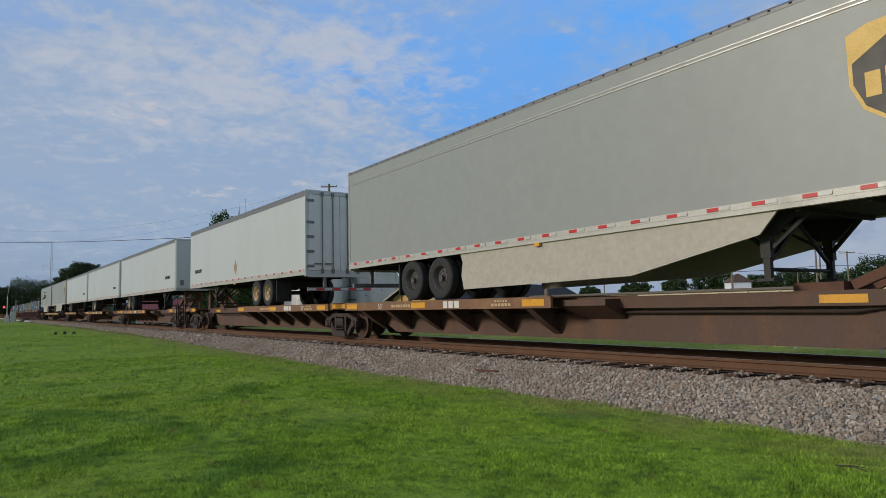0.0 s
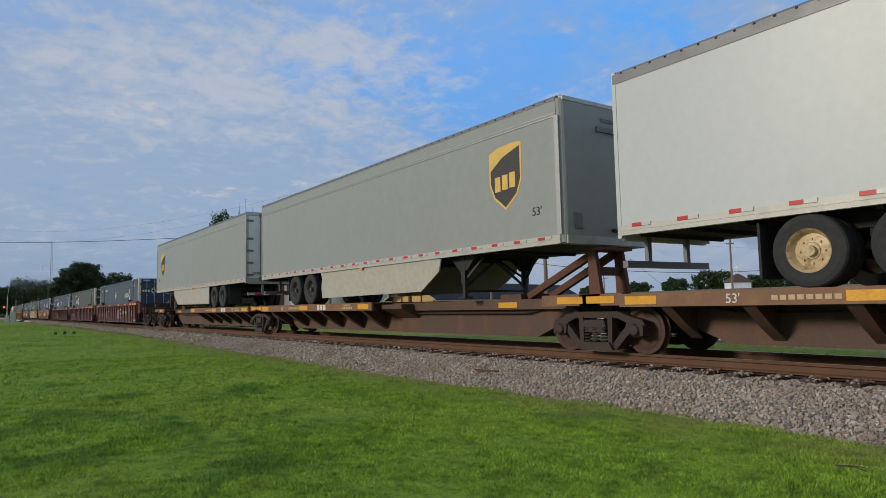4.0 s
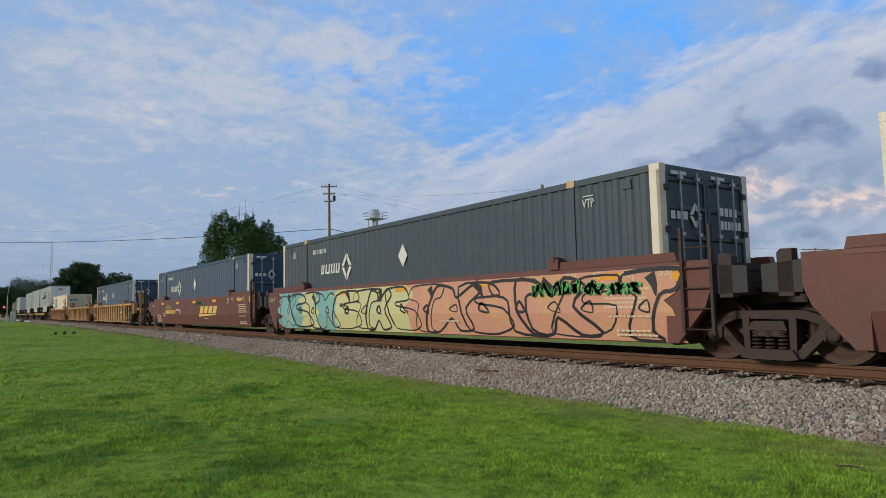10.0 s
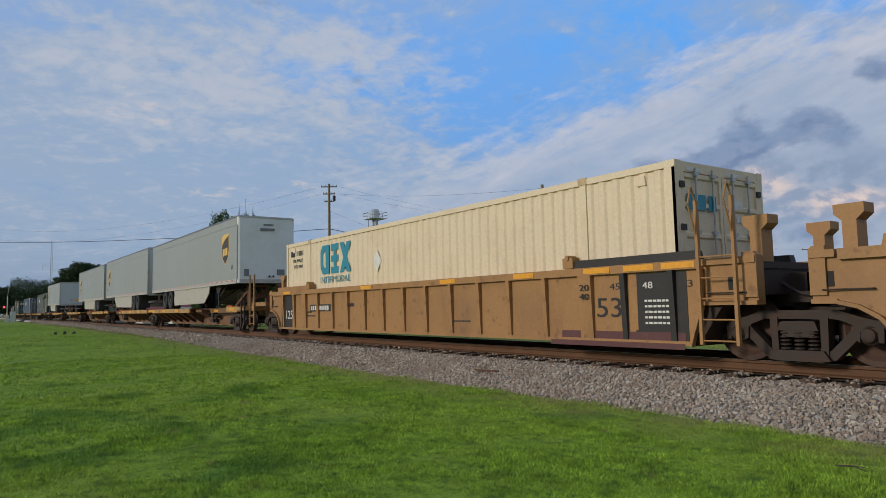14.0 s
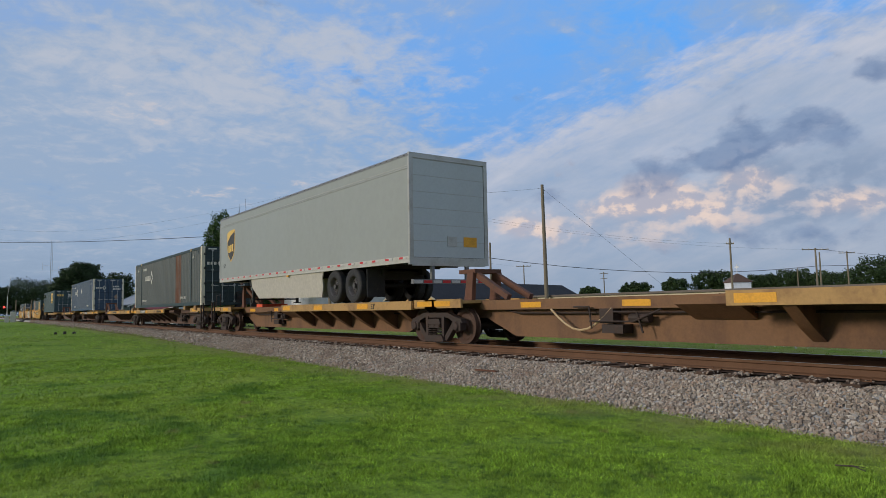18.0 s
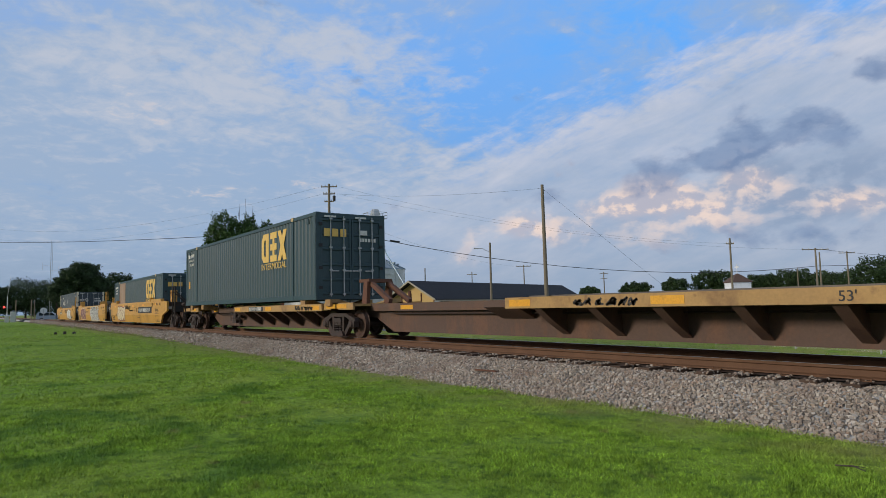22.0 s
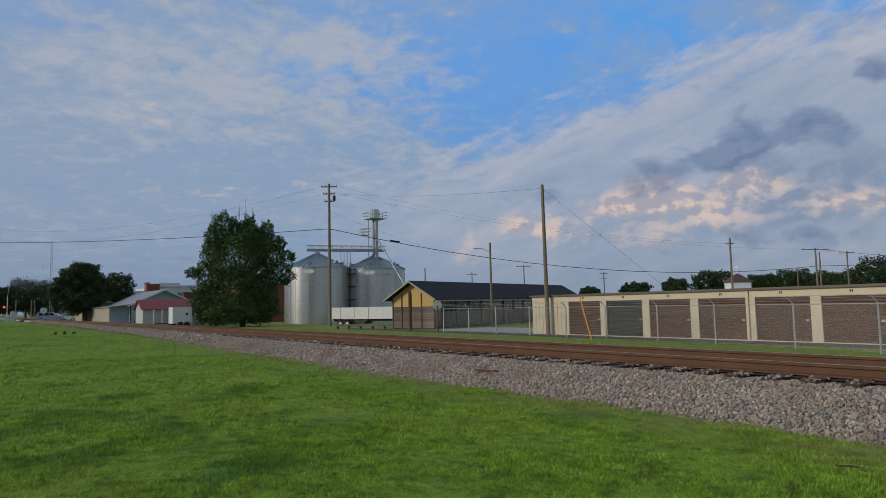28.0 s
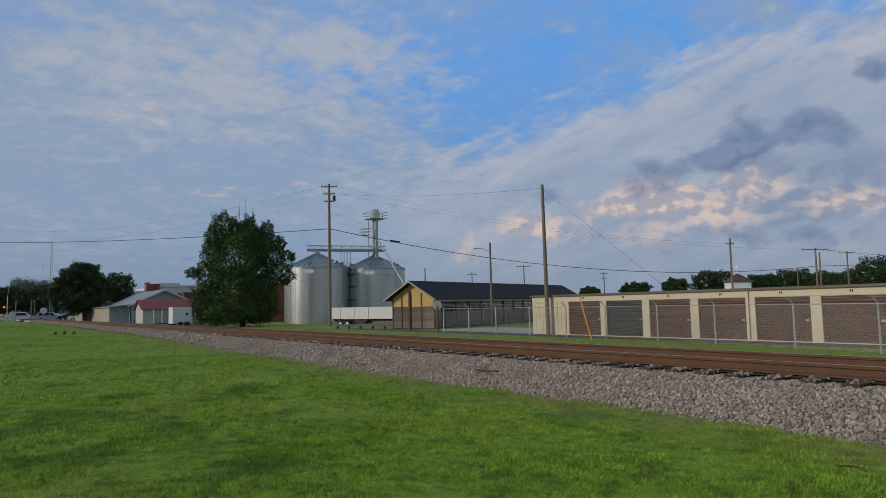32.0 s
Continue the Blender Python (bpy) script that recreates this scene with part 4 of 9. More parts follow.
def well_unit(kind, paint, trucks, label, ends=(), dark=None):
    """One well of an articulated well car; kind 'ribbed' or 'smooth'."""
    u = thing("well_car_unit", label, "railcar", "well car units")
    H = PW / 2
    top = 1.54
    for s in (-1, 1):
        o, i_ = s * 1.42, s * 1.36
        if kind == "ribbed":
            piece(u, "side_wall", ("wallr", s), lambda bm: prism(bm, [(-8.30, 0.24), (8.30, 0.24), (8.50, 0.80), (8.52, 1.42), (-9.05, 1.42), (-9.05, 0.86), (-8.80, 0.80), (-8.56, 0.66), (-8.40, 0.46)], o, i_), paint)
            for e in (-1, 1):
                x0, x1 = (8.524, 9.38) if e > 0 else (-9.38, -9.054)
                ec = piece(u, "end_casting", ("endcast", s, e), lambda bm: (prism(bm, [(x0, 0.84), (x1, 0.88), (x1, 1.50), (x0, 1.50)], s * 1.22, s * 1.40), box(bm, x0, x1, min(s * 1.22, s * 1.46), max(s * 1.22, s * 1.46), 1.44, 1.54), box(bm, x0, x1, min(s * 1.22, s * 1.45), max(s * 1.22, s * 1.45), 0.84, 0.90)), paint)
                # no hole is cut: its inner shade is a near-black plate on the casting
                piece(ec, "hand_hole", ("handhole", s, e), lambda bm: box(bm, (x0 + x1) / 2 - 0.02, (x0 + x1) / 2 + 0.12, min(s * 1.40, s * 1.406), max(s * 1.40, s * 1.406), 1.06, 1.26), M_under, None, "dark hand hole")
            piece(u, "top_chord", ("chordr", s), lambda bm: box(bm, -9.0, 8.5, min(s * 1.34, s * 1.50), max(s * 1.34, s * 1.50), 1.40, top), paint)
            piece(u, "bottom_chord", ("chordb", s), lambda bm: box(bm, -8.3, 8.3, min(s * 1.34, s * 1.47), max(s * 1.34, s * 1.47), 0.22, 0.29), paint)
            for k, x in enumerate((-8.0, -7.05, -6.2, -5.15, -4.1, -3.1, -2.06, -1.03, 0.0, 1.03, 2.06, 3.1, 4.1, 5.15, 6.2, 7.05, 8.0)):
                w = 0.15 if k in (2, 14) else 0.05
                piece(u, "rib", ("rib", s, w), lambda bm: prism(bm, [(s * 1.42, 0.22), (s * 1.42, 1.40), (s * 1.51, 1.40), (s * 1.50, 1.2), (s * 1.46, 0.22)], -w, w, "x"), dark if (dark and k >= 15) else paint, pose(x, 0, 0))
            # rims along the cut-away ends
            for e, line in ((1, ((8.30, 0.22), (8.50, 0.80), (8.52, 1.40))), (-1, ((8.30, 0.22), (8.40, 0.46), (8.56, 0.66), (8.80, 0.80), (9.05, 0.86)))):
                piece(u, "arch_rim", ("arch", s, e), lambda bm: [beam(bm, (e * p[0], s * 1.45, p[1]), (e * q[0], s * 1.45, q[1]), 0.09, 0.05) for p, q in zip(line, line[1:])], paint)
            for e in (-1, 1):
                gr = piece(u, "grab_iron", ("wgrab", s, e), lambda bm: (rod(bm, (e * 8.62, s * 1.47, 1.02), (e * 9.22, s * 1.47, 1.02), 0.012, 6), rod(bm, (e * 8.62, s * 1.47, 1.02), (e * 8.62, s * 1.40, 1.02), 0.012, 6), rod(bm, (e * 9.22, s * 1.47, 1.02), (e * 9.22, s * 1.40, 1.02), 0.012, 6)), M_truck)
        else:
            piece(u, "side_wall", ("walls", s), lambda bm: prism(bm, [(s * 1.42, top), (s * 1.47, 1.45), (s * 1.47, 0.74), (s * 1.368, 0.24), (s * 1.29, 0.24), (s * 1.36, 0.74), (s * 1.36, top)], -8.25, 8.25, "x"), paint)
            for e in (-1, 1):
                outer = e in ends
                piece(u, "side_end", ("walle", s, e, outer), lambda bm: prism(bm, [(e * 8.252, 0.26), (e * 8.252, 1.53), (e * 9.96, 1.50), (e * 9.96, 0.96), (e * 9.4, 0.84), (e * 8.9, 0.72), (e * 8.5, 0.26)] if outer else [(e * 8.252, 0.26), (e * 8.252, 1.53), (e * 9.05, 1.53), (e * 9.05, 1.08), (e * 8.95, 0.82), (e * 8.45, 0.26)], s * 1.464, s * 1.37), M_black if paint is M_tyel and not outer else paint)
                if not outer:
                    piece(u, "end_gusset", ("wallg", s, e), lambda bm: prism(bm, [(e * 9.06, 1.44), (e * 9.62, 1.40), (e * 9.62, 1.02), (e * 9.06, 1.0)], s * 1.44, s * 1.38), M_black)
            piece(u, "top_chord", ("chords", s), lambda bm: prism(bm, [(s * 1.32, 1.46), (s * 1.475, 1.46), (s * 1.455, 1.57), (s * 1.32, 1.57)], -8.5, 8.5, "x"), paint)
        # raised guides near the ends of the well
        for e in (-1, 1):
            piece(u, "raised_guide", ("guide", s, e), lambda bm: prism(bm, [(e * 5.95, 1.535), (e * 5.98, 1.68), (e * 8.46, 1.68), (e * 8.5, 1.535)], s * 1.30, s * 1.475), dark if (dark and e > 0) else paint)
            piece(u, "guide_bracket", ("bracket", s, e), lambda bm: (box(bm, min(e * 5.7, e * 5.95), max(e * 5.7, e * 5.95), min(s * 1.33, s * 1.51), max(s * 1.33, s * 1.51), 1.55, 1.74), rod(bm, (e * 5.82, s * 1.30, 1.74), (e * 5.82, s * 1.53, 1.74), 0.05, 8)), paint)
    for x in (-7.7, 7.7):
        piece(u, "floor_plate", "wellfloor", lambda bm: box(bm, -0.55, 0.55, -1.36, 1.36, 0.25, 0.295), paint, pose(x, 0, 0))
    for x in (-6, -3.6, -1.2, 1.2, 3.6, 6):
        piece(u, "cross_bearer", "crossbearer", lambda bm: box(bm, -0.15, 0.15, -1.36, 1.36, 0.25, 0.295), paint, pose(x, 0, 0))
    frame_ = M_truck
    for e in (-1, 1):
        # bulkhead, end platform and body bolster over the truck
        piece(u, "bulkhead", ("bulk", e), lambda bm: prism(bm, [(e * 8.27, 0.22), (e * 8.35, 0.22), (e * 8.9, 0.98), (e * 8.9, 1.48), (e * 8.8, 1.48), (e * 8.27, 0.9)], -1.35, 1.35), frame_)
        piece(u, "end_platform", ("endplat", e), lambda bm: (box(bm, min(e * 8.7, e * 9.36), max(e * 8.7, e * 9.36), -1.20, 1.20, 1.36, 1.46), box(bm, min(e * 8.9, e * 9.9), max(e * 8.9, e * 9.9), -0.45, 0.45, 0.80, 1.30), box(bm, min(e * 9.2, e * 9.34), max(e * 9.2, e * 9.34), -1.20, 1.20, 0.98, 1.36)), frame_)
        for s in (-1, 1):
            piece(u, "corner_post", ("cpost", e, s), lambda bm: prism(bm, [(e * 9.18, 0.95), (e * 9.39, 0.95), (e * 9.39, 1.55), (e * 9.34, 1.60), (e * 9.18, 1.60)], s * 1.28, s * 1.44), paint if kind == "ribbed" else frame_)
    if kind == "smooth":
        if 1 not in ends:
            lad = add_ladder(u, 8.86, -1.51, 0.42, 2.05 if paint is M_bnred else 2.30, 0.50, M_truck if paint is M_bnred else paint, 5)
            if paint is not M_bnred:
                piece(lad, "hoop", "ladhoops", lambda bm: [rod(bm, (q, 0.0, 2.28), (q, 0.0, 2.62), 0.015, 6) for q in (-0.25, 0.25)] + [rod(bm, (q, 0.0, 2.62), (q, 0.10, 2.62), 0.015, 6) for q in (-0.25, 0.25)] + [rod(bm, (q, 0.10, 2.62), (q, 0.16, 1.95), 0.015, 6) for q in (-0.25, 0.25)], paint)
    elif dark and 1 not in ends:
        lad = add_ladder(u, 8.86, -1.57, 0.26, 2.42, 0.58, paint, 5)
        piece(lad, "hoop", "ladhoop", lambda bm: [rod(bm, (q, -0.03, 1.9), (q, -0.20, 2.35), 0.015, 6) for q in (-0.29, 0.29)] + [rod(bm, (q, -0.20, 2.35), (q, -0.10, 2.62), 0.015, 6) for q in (-0.29, 0.29)] + [rod(bm, (q, -0.10, 2.62), (q, 0.0, 2.40), 0.015, 6) for q in (-0.29, 0.29)], paint)
    for x in (-7.6, -1.9, 2.0, 4.6, 6.5, 7.4, 8.15) if kind == "ribbed" else (-6.35, -2.95, 0.3, 3.6, 7.1):
        piece(u, "reflector", ("wellrefl", kind), lambda bm: box(bm, -0.30, 0.30, -1.508 if kind == "ribbed" else -1.478, -1.503 if kind == "ribbed" else -1.473, 1.425 if kind == "ribbed" else 1.30, 1.52 if kind == "ribbed" else 1.42), M_amber, pose(x, 0, 0), "amber reflective strip")
    for x in trucks:
        add_truck(u, x, 0.48)
        cj = piece(u, "joint_casting", "jointcast", lambda bm: (lathe(bm, [(0.10, 1.30), (0.26, 1.28), (0.30, 0.95), (0.42, 0.80), (0.46, 0.72)], 16, "z"), box(bm, -0.34, 0.34, -0.62, 0.62, 0.86, 1.02)), M_truck, pose(x, 0, 0), "rusty casting that joins two wells")
        for q in (-0.35, 0.35):
            piece(cj, "hose", ("jointhose", q), lambda bm: [rod(bm, (-0.42 + 0.14 * k, q * 1.9, 1.16 - 0.20 * math.sin(k * math.pi / 6)), (-0.28 + 0.14 * k, q * 1.9, 1.16 - 0.20 * math.sin((k + 1) * math.pi / 6)), 0.025, 6) for k in range(6)], M_black)
    for s in ends:
        E = 11.0 if kind == "ribbed" and not dark else 11.45
        sill = M_black if kind == "smooth" else paint
        piece(u, "draft_sill", ("wdraft", s, E), lambda bm: box(bm, min(s * 9.6, s * E), max(s * 9.6, s * E), -0.45, 0.45, 0.72, 1.12), sill)
        piece(u, "end_sill", ("wendsill", s, E), lambda bm: box(bm, min(s * (E - 0.22), s * E), max(s * (E - 0.22), s * E), -1.4, 1.4, 0.88, 1.2), sill)
        for t in (-1, 1):
            piece(u, "side_step_beam", ("wstep", s, t, E), lambda bm: box(bm, min(s * 9.98, s * (E - 0.24)), max(s * 9.98, s * (E - 0.24)), min(t * 1.28, t * 1.38), max(t * 1.28, t * 1.38), 1.05, 1.2), sill)
        for k in range(10):
            piece(u, "grating_bar", ("wgrate", s), lambda bm: box(bm, -0.03, 0.03, -1.28, 1.28, 1.16, 1.2), M_black, pose(s * (9.75 + k * (E - 10.0) / 10), 0, 0))
        add_coupler(u, s * (E - 0.3), s)
        tall = kind == "smooth" or bool(dark)
        post = M_truck if kind == "smooth" else paint
        add_ladder(u, s * (E - 0.1), -1.42, 0.32, 2.3 if tall else 1.25, 0.5, post, 3 if tall else 4)
        if tall:
            for dx in (-0.25, 0.25) if kind == "smooth" else ():
                piece(u, "post_brace", ("wbrace", s, E, dx), lambda bm: beam(bm, (s * (E - 0.1) + dx, -1.38, 2.0), (s * (E - 0.1) + dx + s * 0.1, -0.55, 1.18), 0.05, 0.06), post)
            for dx in (-0.3, 0.3):
                piece(u, "end_post", ("wepost", s, E, dx), lambda bm: (box(bm, s * (E - 0.1) + dx - 0.03, s * (E - 0.1) + dx + 0.03, 1.30, 1.37, 1.15, 2.2), beam(bm, (s * (E - 0.1) + dx, 1.30, 1.9), (s * (E - 0.1) + dx, 0.6, 1.18), 0.05, 0.06)), post)
        else:
            add_ladder(u, s * 10.95, -1.1, 0.4, 1.25, 0.4, M_truck, 3)
        if kind == "ribbed" and not dark or s < 0:
            add_brake(u, s * (E - 0.4), 0.3, 1.2, M_truck)
        piece(u, "air_tank", ("wtank", s), lambda bm: (rod(bm, (s * 9.85, -0.55, 1.30), (s * 10.45, -0.55, 1.30), 0.11, 14), rod(bm, (s * 10.45, -0.55, 1.30), (s * 10.52, -0.55, 1.30), 0.07, 10)), M_truck)
    return u


# ---------------------------------------------------------------- containers

LC, HC = 16.154, 2.896


def diamond(bm, x, z, r, y, hole=0.0):
    """A lozenge on the side face, with an open middle when hole > 0; pushed out by 4 mm."""
    def ring(k):
        return [(x, z + r * k * 1.12), (x + r * k * 0.85, z), (x, z - r * k * 1.12), (x - r * k * 0.85, z)]
    o = ring(1.0)
    if not hole:
        prism(bm, o, y - 0.004, y + 0.002)
        return
    i_ = ring(hole)
    for a in range(4):
        b = (a + 1) % 4
        m0 = [(o[a][0] + (o[b][0] - o[a][0]) * t, o[a][1] + (o[b][1] - o[a][1]) * t) for t in (0.06, 0.94)]
        m1 = [(i_[a][0] + (i_[b][0] - i_[a][0]) * t, i_[a][1] + (i_[b][1] - i_[a][1]) * t) for t in (0.06, 0.94)]
        prism(bm, [m0[0], m0[1], m1[1], m1[0]], y - 0.004, y + 0.002)


def side_strip(bm, s, x0, x1, z0, z1, pitch=0.285, depth=0.028, ridges=False):
    """Corrugated steel side between x0 and x1 on the side s."""
    n = max(1, round((x1 - x0) / pitch))
    p = (x1 - x0) / n
    pts = []
    for k in range(n):
        a = x0 + k * p
        pts += [(a, 0), (a + p * 0.34, 0), (a + p * 0.5, depth), (a + p * 0.84, depth)]
    pts.append((x1, 0))
    lo = [bm.verts.new((x, s * (1.275 - d), z0)) for x, d in pts]
    hi = [bm.verts.new((x, s * (1.275 - d), z1)) for x, d in pts]
    for i in range(len(pts) - 1):
        f = (lo[i], lo[i + 1], hi[i + 1], hi[i])
        face = bm.faces.new(f if s < 0 else f[::-1])
        face.material_index = 1 if ridges and i % 4 == 0 else 0


def container(label, paint, mark, mark_x, z, post=None, mark_mat=None, rust_at=None, bare_at=None, placards=(), size=1.0):
    """A 53-foot container, doors towards the front; z: height of its base over the rails."""
    u = thing("shipping_container", label, "container", "containers on the train")
    h = LC / 2
    post = post or paint
    Z = pose(0, 0, z)
    for s in (-1, 1):
        piece(u, "bottom_rail", ("cbrail", s), lambda bm: box(bm, -h, h, min(s * 1.20, s * 1.295), max(s * 1.20, s * 1.295), 0.0, 0.17), paint, Z)
    piece(u, "floor", "cfloor", lambda bm: box(bm, -h + 0.02, h - 0.02, -1.20, 1.20, 0.05, 0.16), M_under, Z)
    for s in (-1, 1):
        wl = piece(u, "side_wall", ("cwall", s), lambda bm: (side_strip(bm, s, -h + 0.10, -6.17, 0.165, 2.79, ridges=paint.name in FADED), side_strip(bm, s, -6.02, 6.02, 0.165, 2.79, ridges=paint.name in FADED), side_strip(bm, s, 6.17, h - 0.10, 0.165, 2.79, ridges=paint.name in FADED)), paint, Z)
        piece(u, "top_rail", ("ctrail", s), lambda bm: box(bm, -h, h, min(s * 1.22, s * 1.297), max(s * 1.22, s * 1.297), 2.78, 2.893), paint, Z)
        for x in (-6.096, 6.096):
            lp = piece(u, "lift_post", ("lpost", s), lambda bm: (box(bm, -0.075, 0.075, min(s * 1.22, s * 1.30), max(s * 1.22, s * 1.30), 0.02, 2.80)), paint, pose(x, 0, z))
            piece(lp, "corner_casting", ("lcast", s), lambda bm: (box(bm, -0.10, 0.10, min(s * 1.10, s * 1.31), max(s * 1.10, s * 1.31), 2.78, 2.91)), M_tan, None, "worn corner casting")
    piece(u, "roof", "croof", lambda bm: [box(bm, -h + 0.1 + k * 0.4556, -h + 0.1 + k * 0.4556 + 0.38, -1.23, 1.23, 2.84, 2.885) for k in range(35)] + [box(bm, -h + 0.05, h - 0.05, -1.23, 1.23, 2.82, 2.862)], paint, Z)
    for e in (-1, 1):
        for s in (-1, 1):
            cp = piece(u, "corner_post", ("ccorner", e, s), lambda bm: (box(bm, min(e * (h - 0.20), e * h), max(e * (h - 0.20), e * h), min(s * 1.24, s * 1.299), max(s * 1.24, s * 1.299), 0.0, HC), box(bm, min(e * (h - 0.06), e * (h + 0.001)), max(e * (h - 0.06), e * (h + 0.001)), min(s * 1.14, s * 1.299), max(s * 1.14, s * 1.299), 0.0, HC)), post if e > 0 or post is M_post else paint, Z) if e > 0 else piece(u, "corner_post", ("ccornerb", s), lambda bm: box(bm, -h, -h + 0.12, min(s * 1.2, s * 1.299), max(s * 1.2, s * 1.299), 0.0, HC), post, Z)
    piece(u, "end_wall", "cendw", lambda bm: [box(bm, -h + 0.01, -h + 0.05, -1.2 + k * 0.4, -1.0 + k * 0.4, 0.1, 2.8) for k in range(6)] + [box(bm, -h + 0.03, -h + 0.07, -1.2, 1.2, 0.05, 2.85)], paint, Z)
    piece(u, "door_header", "chead", lambda bm: box(bm, h - 0.06, h, -1.15, 1.15, 2.72, HC - 0.01), paint, Z)
    piece(u, "door_sill", "csill", lambda bm: box(bm, h - 0.06, h, -1.15, 1.15, 0.0, 0.14), paint, Z)
    for s in (-1, 1):
        y0, y1 = (-1.14, -0.01) if s < 0 else (0.01, 1.14)
        d = piece(u, "door", ("cdoor", s), lambda bm: box(bm, h - 0.05, h - 0.028, y0, y1, 0.14, 2.72), paint, Z)
        for zz in (0.14, 0.60, 1.10, 1.62, 2.12, 2.60):
            piece(d, "door_rib", ("cdrib", s), lambda bm: prism(bm, [(h - 0.03, 0.0), (h + 0.006, 0.03), (h + 0.006, 0.09), (h - 0.03, 0.12)], y0 + 0.07, y1 - 0.07), paint, pose(0, 0, zz))
        for yy in (y0, y1 - 0.07):
            piece(d, "door_stile", ("cdst", yy), lambda bm: box(bm, h - 0.03, h + 0.004, yy, yy + 0.07, 0.14, 2.72), paint)
        for y in (s * 0.30, s * 0.78):
            piece(d, "lock_rod", ("crod", y), lambda bm: (rod(bm, (h + 0.03, y, 0.10), (h + 0.03, y, 2.80), 0.019, 6), *[box(bm, h, h + 0.06, y - 0.05, y + 0.05, zz, zz + 0.06) for zz in (0.14, 0.95, 1.7, 2.66)], box(bm, h + 0.02, h + 0.05, min(y, y - s * 0.28), max(y, y - s * 0.28), 0.93, 0.97)), M_steel)
        for zz in (0.35, 1.0, 1.75, 2.45):
            piece(d, "hinge", ("chinge", s, zz), lambda bm: box(bm, h - 0.01, h + 0.03, min(s * 1.08, s * 1.2), max(s * 1.08, s * 1.2), zz, zz + 0.10), M_black)
    for e in (-1, 1):
        for s in (-1, 1):
            for zz in (-0.002, HC - 0.118):
                piece(u, "corner_casting", ("ccast", e, s, zz), lambda bm: box(bm, min(e * (h - 0.17), e * (h + 0.003)), max(e * (h - 0.17), e * (h + 0.003)), min(s * 1.13, s * 1.302), max(s * 1.13, s * 1.302), zz, zz + 0.12), post, Z)
    for yy in (-1.0, 0.15):
        piece(u, "door_label", "cdlabel", lambda bm: box(bm, h + 0.006, h + 0.011, 0, 0.42, 2.74, 2.80), M_mark, pose(0, yy, z))
    for k, x in enumerate((-7.4, 7.4)):
        piece(u, "side_vent", "csvent", lambda bm: prism(bm, [(-0.10, 0), (0.10, 0), (0.08, 0.16), (-0.08, 0.16)], -1.30, -1.262), paint, pose(x, 0, z + 2.56))
    y = -1.279
    mm = mark_mat or M_mark
    if mark == "lozenge":
        # word mark of four blocks and an open lozenge, on the side and on the door
        def logo(bm):
            k = size
            x = mark_x - 1.05 * k
            for w in (0.27, 0.36, 0.30, 0.30):
                for q in (0.0, w - 0.13):
                    prism(bm, [(x + q * k, 1.70), (x + (q + 0.08) * k, 1.70), (x + (q + 0.13) * k, 1.70 + 0.30 * k), (x + (q + 0.05) * k, 1.70 + 0.30 * k)], y - 0.004, y)
                box(bm, x + 0.05 * k, x + (w - 0.05) * k, y - 0.005, y, 1.70, 1.70 + 0.06 * k)
                x += (w + 0.04) * k
            diamond(bm, x + 0.40 * k, 1.86, 0.40 * k, y, 0.55)
        piece(u, "logo", ("lozlogo", mark_x, size), logo, mm, Z, "pale geometric company mark")

        def doorlogo(bm):
            for k in range(3):
                box(bm, h + 0.008, h + 0.012, -1.05 + k * 0.17, -0.93 + k * 0.17, 1.98, 2.12)
            v0 = len(bm.verts)
            diamond(bm, 0, 0, 0.21, 0, 0.5)
            bm.verts.ensure_lookup_table()
            for v in bm.verts[v0:]:
                v.co = Vector((h + 0.01 + v.co.y, -0.36 + v.co.x, 2.06 + v.co.z))
        piece(u, "door_logo", "dlogo", doorlogo, mm, Z)
        piece(u, "placard", "doorplacard", lambda bm: prism(bm, [(0.66, 0.95), (0.86, 1.2), (0.66, 1.45), (0.46, 1.2)], h + 0.007, h + 0.012, "x"), M_bare, Z, "bare diamond placard holder")
        piece(u, "number_bars", "dnum", lambda bm: (*[box(bm, h + 0.008, h + 0.012, 0.38 + k * 0.14, 0.48 + k * 0.14, 2.10, 2.25) for k in range(4)], *[box(bm, h + 0.008, h + 0.012, 0.38 + k * 0.11, 0.46 + k * 0.11, 1.86, 2.01) for k in range(6)]), mm, Z)
        piece(u, "number_bars", "rnum", lambda bm: bars(bm, -5.55, 2.38, (0.045,) * 4 + (0.01,) + (0.045,) * 6, 0.14, 0.05, y), mm, Z)
        for x, sz in ((6.36, 0.16), (-7.25, 0.15)):
            words(u, "VTP", x, z + 2.36, sz, y, mm, 0.28)
            piece(u, "label_bar", ("vtpbar", sz), lambda bm: box(bm, 0.02, 0.27, y - 0.004, y, 2.40 + sz, 2.42 + sz), mm, pose(x, 0, z))
    else:
